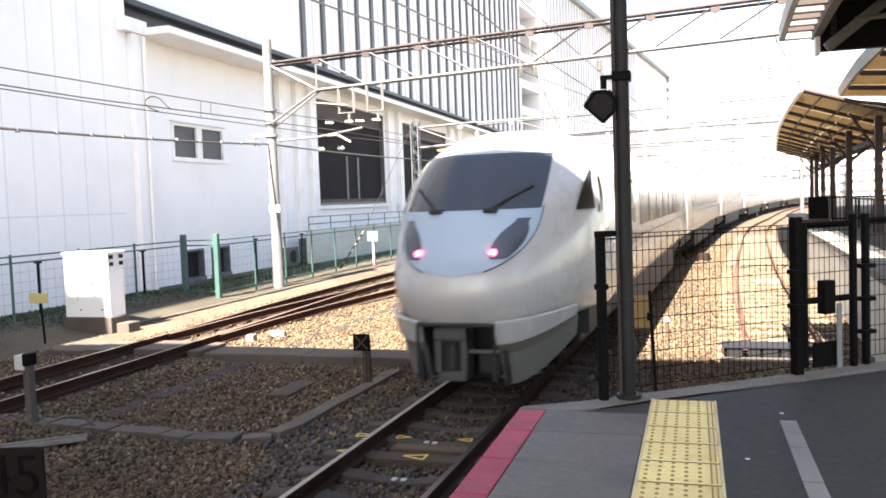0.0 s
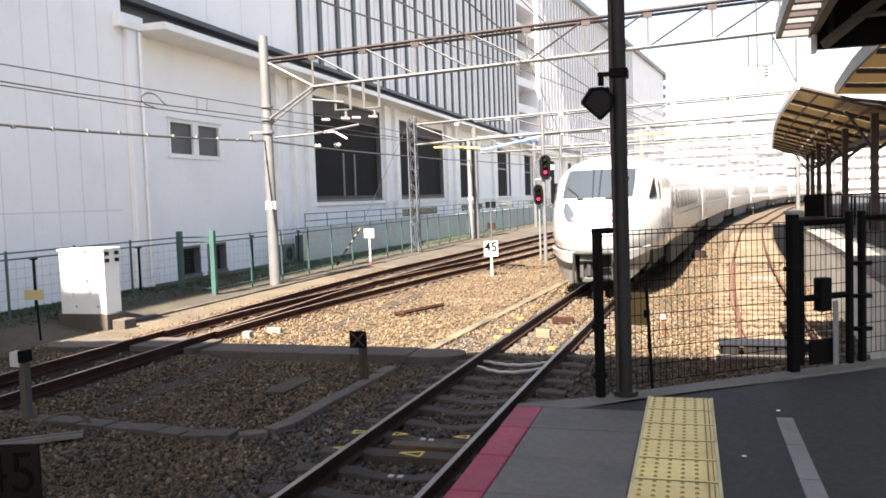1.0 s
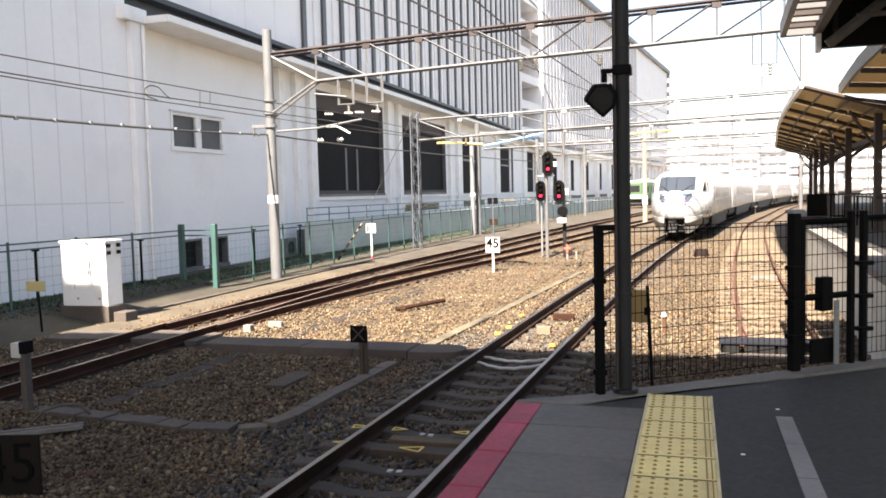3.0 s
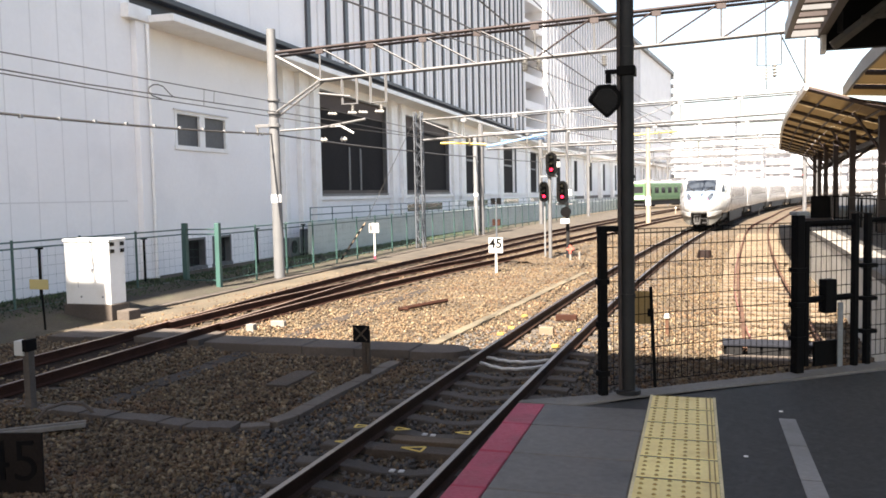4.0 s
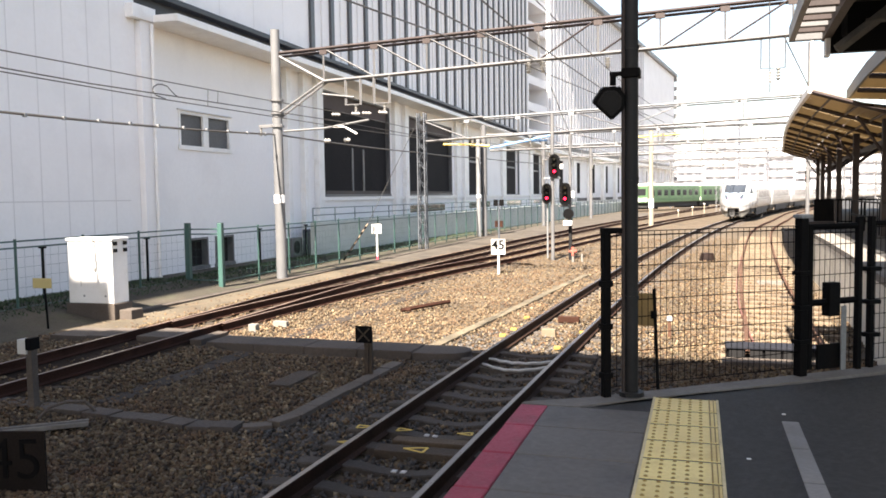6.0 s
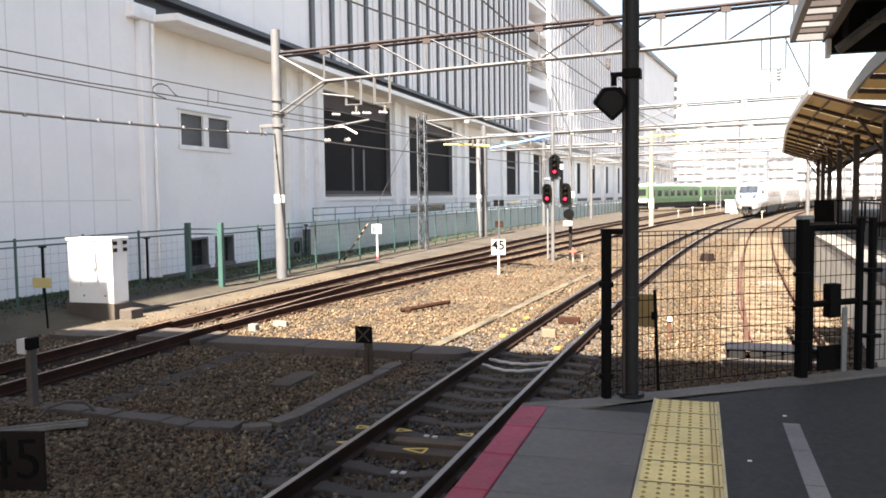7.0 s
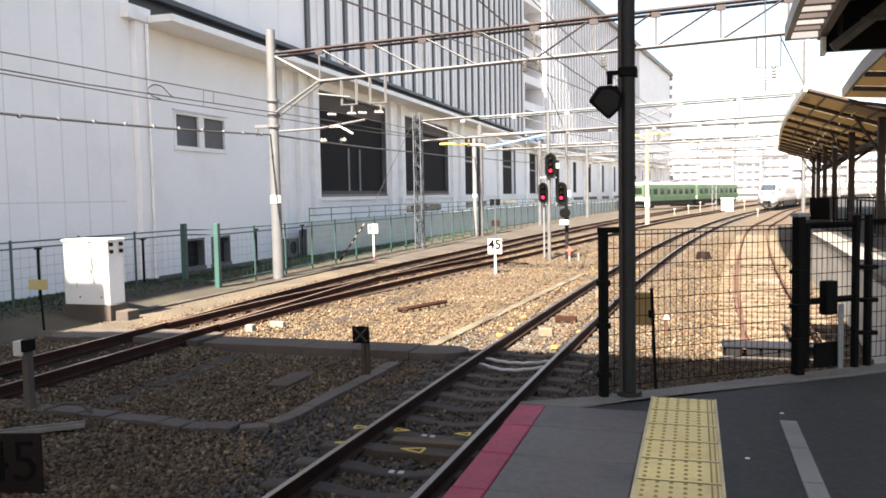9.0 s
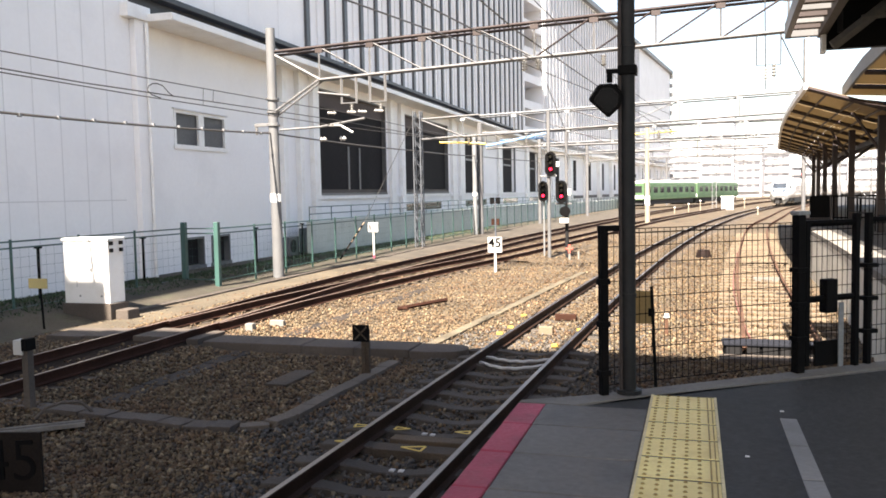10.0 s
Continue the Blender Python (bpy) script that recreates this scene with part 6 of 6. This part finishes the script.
wire("messenger_wire", "thin overhead messenger wire", [(-2.62, -2, 5.3), (-2.4, 23.3, 5.75), (-1.1, 37.2, 5.6), (0, 49.5, 5.6), (1.7, 66, 5.7), (4.8, 86, 5.7)], 0.012, 0.15)
wire("dropper_loop", "looped jumper wire between two overhead wires", [(-10.3, 14.5, 4.38), (-10.3, 14.2, 4.42), (-10.3, 14.08, 4.49), (-10.3, 14.11, 4.57), (-10.3, 14.25, 4.64), (-10.3, 14.4, 4.66), (-10.3, 14.57, 4.64), (-10.3, 14.79, 4.51), (-10.3, 14.94, 4.46)], 0.012, 0, 2)

# clamps along the feeder cable
for k in range(14):
    y = 9.0 + k * 1.05
    z = float(np.interp(y, [-4, 12.6, 23.3], [3.75, 4.05, 4.33])) - 0.03
    tagged(part("cable_clamp", box(-12.635, -12.565, y - 0.035, y + 0.035, z - 0.035, z + 0.045, 0.01), M_GALVDARK), "small grey clamp on the feeder cable", "clamp", "feeder clamps")

# ======================= far things =======================
def green_car(m):
    c = tagged(empty("commuter_car", m), "light green commuter train car standing on a far track", "train car", "green commuter train")
    part("body", box(-1.4, 1.4, 0, 19.6, 0.95, 3.3, 0.12), M_LGREEN, c)
    part("roof", box(-1.25, 1.25, 0.1, 19.5, 3.3, 3.6, 0.12), M_WHITE, c, "pale grey roof")
    for s in (-1, 1):
        x0, x1 = (1.4, 1.415) if s > 0 else (-1.415, -1.4)
        part("band", box(x0, x1, 0.1, 19.5, 1.3, 1.62), M_DGREEN, c)
        for k in range(8):
            y = 1.0 + 2.35 * k
            part("window", box(x0, x1 + 0.004, y, y + 1.3, 1.95, 2.75), M_GLASS, c)
        for k in range(4):
            y = 2.4 + 4.7 * k
            part("door", box(x0 - 0.001, x1 + 0.002, y, y + 0.0 + 0.85, 1.05, 2.95), M_DGREEN, c)
    part("underframe", box(-1.1, 1.1, 0.4, 19.2, 0.3, 0.96), M_UNDER, c)
    part("cab_glass", box(-1.1, 1.1, -0.02, 0.01, 2.0, 2.9), M_GLASS, c)
    part("cab_band", box(-1.3, 1.3, -0.025, 0.01, 1.15, 1.6), M_WHITE, c)
    for k in range(2):
        part("roof_unit", box(-0.8, 0.8, 4 + 7 * k, 7 + 7 * k, 3.6, 3.9, 0.08), M_GALV, c)
    for y in (3.0, 16.6):
        part("bogie", box(-1.0, 1.0, y - 1.4, y + 1.4, 0.05, 0.6, 0.06), M_DARKRUST, c)
    return c


gc = green_car(pose(-8.05, 118.0, 0, 0, 0, -20.5))
for k in (1,):
    copy_thing(gc, pose(-8.05 + k * 20.3 * math.sin(radians(20.5)), 118.0 + k * 20.3 * math.cos(radians(20.5)), 0, 0, 0, -20.5))


def tower(x, y, w, d, h, floors, turn, cols):
    t = tagged(empty("apartment_block", pose(x, y, 0, 0, 0, turn)), "far apartment block painted pale for haze with rows of balconies", "building", "far apartment blocks")
    # Walls and windows are paled in colour to stand for haze.
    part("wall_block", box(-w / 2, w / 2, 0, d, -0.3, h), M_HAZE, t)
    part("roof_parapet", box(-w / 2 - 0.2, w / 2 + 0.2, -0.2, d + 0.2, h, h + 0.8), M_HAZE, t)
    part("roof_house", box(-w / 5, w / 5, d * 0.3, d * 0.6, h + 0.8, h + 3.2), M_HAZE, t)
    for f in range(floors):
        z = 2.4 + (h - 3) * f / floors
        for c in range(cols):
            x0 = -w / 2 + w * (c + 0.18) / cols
            part("window", box(x0, x0 + w / cols * 0.62, -0.06, 0.02, z, z + 1.4), M_HAZEWIN, t)
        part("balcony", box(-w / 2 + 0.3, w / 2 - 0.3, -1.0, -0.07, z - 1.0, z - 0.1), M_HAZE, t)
    return t


def far_x(px_deg, y):
    return y * math.tan(radians(px_deg))


for deg, y, w, h, fl, turn, cols in ((1.35, 250, 9, 22, 7, -6, 3), (3.1, 262, 9, 14, 5, -8, 4), (4.6, 280, 12, 17, 5, -5, 4), (-0.6, 300, 14, 16, 5, 0, 5), (6.2, 300, 16, 13, 4, -10, 5), (8.2, 280, 16, 16, 5, -12, 5), (11.0, 260, 18, 18, 5, -14, 6), (15.0, 240, 24, 20, 6, -18, 7)):
    tower(far_x(deg, y), y, w, 14, h, fl, turn, cols)

hut = tagged(empty("white_hut"), "plain white equipment hut beside the far tracks", "hut")
part("wall_block", box(3.0, 4.35, 104, 105.5, -0.3, 1.3, 0.03), M_WHITE, hut)
part("roof", box(2.92, 4.43, 103.9, 105.6, 1.3, 1.42, 0.02), M_WHITE, hut)
lp = tagged(empty("catenary_pole"), "dark lattice catenary pole by the far hut", "pole")
lattice_mast(lp, 2.35, 112.0, 8.6, 0.5)
for i, (x, y) in enumerate(((-2.1, 92), (-0.7, 97), (0.6, 104), (5.7, 84), (4.7, 118), (6.0, 112))):
    mp = tagged(empty("track_marker"), "small white and tan trackside marker post", "marker", "far marker posts")
    part("shaft", box(x - 0.05, x + 0.05, y - 0.05, y + 0.05, -0.3, 0.4 + 0.25 * (i % 3), 0.02), M_POLETAN, mp)
    part("cap", box(x - 0.08, x + 0.08, y - 0.07, y + 0.07, 0.4 + 0.25 * (i % 3), 0.5 + 0.25 * (i % 3), 0.02), M_WHITE, mp)


# a row of far houses closes the horizon
def far_houses():
    rng = random.Random(5)
    for k in range(34):
        a = -14 + 1.35 * k
        y = 330 + rng.uniform(-20, 50)
        w, h = rng.uniform(9, 15), rng.uniform(5, 12)
        x = far_x(a, y)
        if a < -1.5:
            continue
        hs = tagged(empty("far_house", pose(x, y, 0)), "far house painted pale for haze on the horizon", "building", "far houses")
        # Haze is painted into the pale wall, roof and window colours.
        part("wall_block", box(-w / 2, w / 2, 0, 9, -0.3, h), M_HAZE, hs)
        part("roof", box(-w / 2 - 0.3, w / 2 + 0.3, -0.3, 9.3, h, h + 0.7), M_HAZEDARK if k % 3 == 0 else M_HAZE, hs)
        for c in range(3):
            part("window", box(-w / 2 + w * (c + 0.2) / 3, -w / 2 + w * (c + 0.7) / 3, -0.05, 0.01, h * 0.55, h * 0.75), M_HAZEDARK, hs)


far_houses()


# ======================= loose stones and grass =======================
def bed_height(x, y):
    z = np.full_like(x, -0.235)
    for path, y0, top in ((track_a, -10, -0.212), (track_b, -10, -0.18), (track_c, 30, -0.157)):
        xs = np.array([path(v) for v in np.linspace(0, 60, 121)])
        d = np.abs(x - np.interp(y, np.linspace(0, 60, 121), xs))
        h = np.where(d < 1.35, top, np.where(d < 2.0, top + (d - 1.35) / 0.65 * (-0.29 - top), -0.3))
        z = np.maximum(z, np.where(y >= y0, h, -0.3))
    return z


def stones(n, seed, name, mat, u_lo, u_hi, y_lo, y_hi, smin, smax, keep=None):
    rng = np.random.default_rng(seed)
    u = rng.uniform(u_lo, u_hi, n)
    y = np.exp(rng.uniform(np.log(y_lo), np.log(y_hi), n))
    x = u * y
    end = np.interp(x, [-1.1, -0.62, 0.66, 1.29, 3.4], [4.75, 5.05, 6.05, 6.55, 8.2])
    ok = (x > -12.05) & (x < 2.85) & ((x < -1.08) | (y > end + 0.08))
    ok &= ~((x > -10.0) & (x < -3.42) & (y > 12.1) & (y < 13.1))
    ok &= ~((x > 0.3) & (x < 1.9) & (y > 12.8) & (y < 13.8))
    for path, gap in ((track_a, 0.085), (track_b, 0.2), (track_c, 0.12)):
        d = x - np.interp(y, np.linspace(0, 60, 121), np.array([path(v) for v in np.linspace(0, 60, 121)]))
        ok &= ~((np.abs(np.abs(d) - 0.566) < gap) & ((path is not track_c) | (y > 17.5)))
        if path is track_c:
            continue
        near = (np.abs(((y + 3.0 - 0.3) / (0.57 if path is track_a else 0.62) + 0.5) % 1.0 - 0.5) < 0.17) & (np.abs(d) < 1.02)
        bare = (y < 12.9) if path is track_a else (y > 0)
        ok &= ~(near & bare & (rng.random(n) < 0.97))
        ok &= ~((np.abs(d) < 0.5) & bare & (rng.random(n) < (0.8 if path is track_b else 0.45)))
    ok &= ~((x < -10.6 + 0.15 * np.sin(y * 2.1)) & (y > 13.2) & (rng.random(n) < 0.6))
    ok &= ~((np.abs(x + 7.2) < 0.2) & (y > 8.6) & (y < 12.1) & (rng.random(n) < 0.7))
    if keep is not None:
        ok &= keep(x, y)
    x, y = x[ok], y[ok]
    n = len(x)
    z = bed_height(x, y)
    cube = np.array([(i, j, k) for i in (-1, 1) for j in (-1, 1) for k in (-1, 1)], float) * 0.5
    s = rng.uniform(smin, smax, (n, 1, 1)) * rng.uniform(0.6, 1.25, (n, 1, 3))
    v = (cube[None] + rng.uniform(-0.24, 0.24, (n, 8, 3))) * s
    q = rng.normal(size=(n, 4))
    q /= np.linalg.norm(q, axis=1, keepdims=True)
    w, a, b, c = q.T
    R = np.stack([np.stack([1 - 2 * (b * b + c * c), 2 * (a * b - c * w), 2 * (a * c + b * w)], -1),
                  np.stack([2 * (a * b + c * w), 1 - 2 * (a * a + c * c), 2 * (b * c - a * w)], -1),
                  np.stack([2 * (a * c - b * w), 2 * (b * c + a * w), 1 - 2 * (a * a + b * b)], -1)], 1)
    v = np.einsum("nij,nkj->nki", R, v)
    v[:, :, 0] += x[:, None]
    v[:, :, 1] += y[:, None]
    v[:, :, 2] += (z + rng.uniform(-0.014, 0.028, n))[:, None]
    quad = np.array([(0, 1, 3, 2), (4, 6, 7, 5), (0, 4, 5, 1), (2, 3, 7, 6), (0, 2, 6, 4), (1, 5, 7, 3)])
    faces = (quad[None] + 8 * np.arange(n)[:, None, None]).reshape(-1, 4)
    me = bpy.data.meshes.new(name)
    me.vertices.add(n * 8)
    me.vertices.foreach_set("co", v.reshape(-1))
    me.loops.add(len(faces) * 4)
    me.loops.foreach_set("vertex_index", faces.reshape(-1).astype(np.int32))
    me.polygons.add(len(faces))
    me.polygons.foreach_set("loop_start", np.arange(0, len(faces) * 4, 4, dtype=np.int32))
    me.update(calc_edges=True)
    me.materials.append(mat)
    return new(name, me)


def grey_share(x, y):
    """How much of the ballast is grey: most between the rails of the running line, thinning out unevenly beside it."""
    d = np.abs(x - (-2.66 + 0.0238 * (y - 6) + 0.00085 * (y - 6) ** 2))
    edge = 1.5 + 0.45 * np.sin(y * 1.3 + x * 0.7) + 0.25 * np.sin(y * 3.1 - x * 1.9)
    return np.clip(1.0 - (d - edge + 0.4) / 0.8, 0.0, 0.72) * np.clip((17 - y) / 4, 0, 1)


def scatter(x, y):
    return (np.sin(x * 917.3 + y * 631.7) * 43758.5) % 1.0


tagged(stones(205000, 3, "ballast_stones", M_STONE, -1.1, 0.24, 4.6, 48, 0.018, 0.04, lambda x, y: scatter(x, y) > grey_share(x, y)), "loose brown and tan crushed ballast stones", "gravel", kind="stuff")
tagged(stones(75000, 4, "grey_stones", M_GREYSTONE, -1.0, 0.0, 4.8, 26, 0.018, 0.042, lambda x, y: scatter(x, y) < grey_share(x, y)), "loose grey crushed stones beside the main track", "gravel", kind="stuff")


def shade_bed():
    """Ballast between the rails of the far line, with shade painted into its colour."""
    bm = bmesh.new()
    prev = None
    # The painted dark strip stops near the foreground shadow line.
    for k in range(19):
        y = 3.0 + 0.6 * k
        row = [bm.verts.new((*offset(track_b, y, d), -0.172 + random.uniform(-0.01, 0.01))) for d in (-0.72, -0.5, -0.25, 0.0, 0.25, 0.5, 0.72)]
        if prev:
            for i in range(6):
                bm.faces.new((prev[i], prev[i + 1], row[i + 1], row[i]))
        prev = row
    tagged(part("ballast_bed", bm, M_SHADEBED, None), "ballast between the rails painted dark for shade", "ballast", kind="structure")


shade_bed()


def sand_strip():
    """Trodden sandy ground between the far line and the kerb."""
    bm = bmesh.new()
    prev = None
    rng = random.Random(12)
    for k in range(20):
        y = 13.3 + 0.9 * k
        e = -10.75 + max(0.0, y - 30) * 0.03 + rng.uniform(-0.12, 0.12)
        row = [bm.verts.new((x, y, z + rng.uniform(-0.012, 0.012))) for x, z in ((-12.12, -0.205), (-11.7, -0.2), (-11.2, -0.205), (e, -0.222))]
        if prev:
            for j in range(3):
                bm.faces.new((prev[j], prev[j + 1], row[j + 1], row[j]))
        prev = row
    tagged(part("sand_strip", bm, M_EARTH), "pale trodden sandy ground beside the kerb", "ground", kind="structure")
    bm = bmesh.new()
    prev = None
    for k in range(45):
        y = 29.6 + 1.8 * k
        e = track_b(y) - 1.25 + rng.uniform(-0.25, 0.25)
        a = -13.0 + max(0.0, y - 58) * 0.055
        row = [bm.verts.new((x, y, z)) for x, z in ((a, -0.19), ((a + e) / 2, -0.185 + rng.uniform(-0.02, 0.02)), (e, -0.222))]
        if prev:
            for j in range(2):
                bm.faces.new((prev[j], prev[j + 1], row[j + 1], row[j]))
        prev = row
    tagged(part("cinder_strip", bm, M_CINDER), "dark cinder ground along the fence", "ground", kind="structure")


sand_strip()


def grass():
    rng = np.random.default_rng(9)
    n = 15000
    y = rng.uniform(12.3, 60, n)
    near_wall = rng.random(n) ** 1.6
    x = np.where(y < 20.4, -15.2 + 1.9 * near_wall, -14.6 + 1.5 * near_wall)
    h = rng.uniform(0.03, 0.085, n) * (1.2 - 0.4 * rng.random(n))
    a = rng.uniform(0, math.tau, n)
    lean = rng.uniform(-0.08, 0.08, (n, 2))
    w = 0.03
    v = np.zeros((n, 3, 3))
    zg = np.interp(x, [-14.0, -12.3], [0.06, -0.225])
    v[:, 0] = np.stack([x - w * np.cos(a), y - w * np.sin(a), zg - 0.02], -1)
    v[:, 1] = np.stack([x + w * np.cos(a), y + w * np.sin(a), zg - 0.02], -1)
    v[:, 2] = np.stack([x + lean[:, 0], y + lean[:, 1], zg + h], -1)
    me = bpy.data.meshes.new("grass")
    me.from_pydata(v.reshape(-1, 3).tolist(), [], np.arange(3 * n).reshape(-1, 3).tolist())
    me.materials.append(M_GRASS)
    tagged(new("grass", me), "low dull green weeds along the fence", "grass", kind="stuff")


grass()


def verge():
    bm = bmesh.new()
    prev = None
    rng = random.Random(3)
    for k in range(48):
        y = 4 + 2 * k
        row = [bm.verts.new((x + rng.uniform(-0.06, 0.06), y, z)) for x, z in ((-15.6, 0.06), (-14.0, 0.06), (-13.2, -0.06), (-12.25, -0.232))]
        if prev:
            for j in range(3):
                bm.faces.new((prev[j], prev[j + 1], row[j + 1], row[j]))
        prev = row
    tagged(part("verge", bm, M_VERGE), "dull weedy soil verge before the white wall", "verge", kind="structure")


verge()

motions()
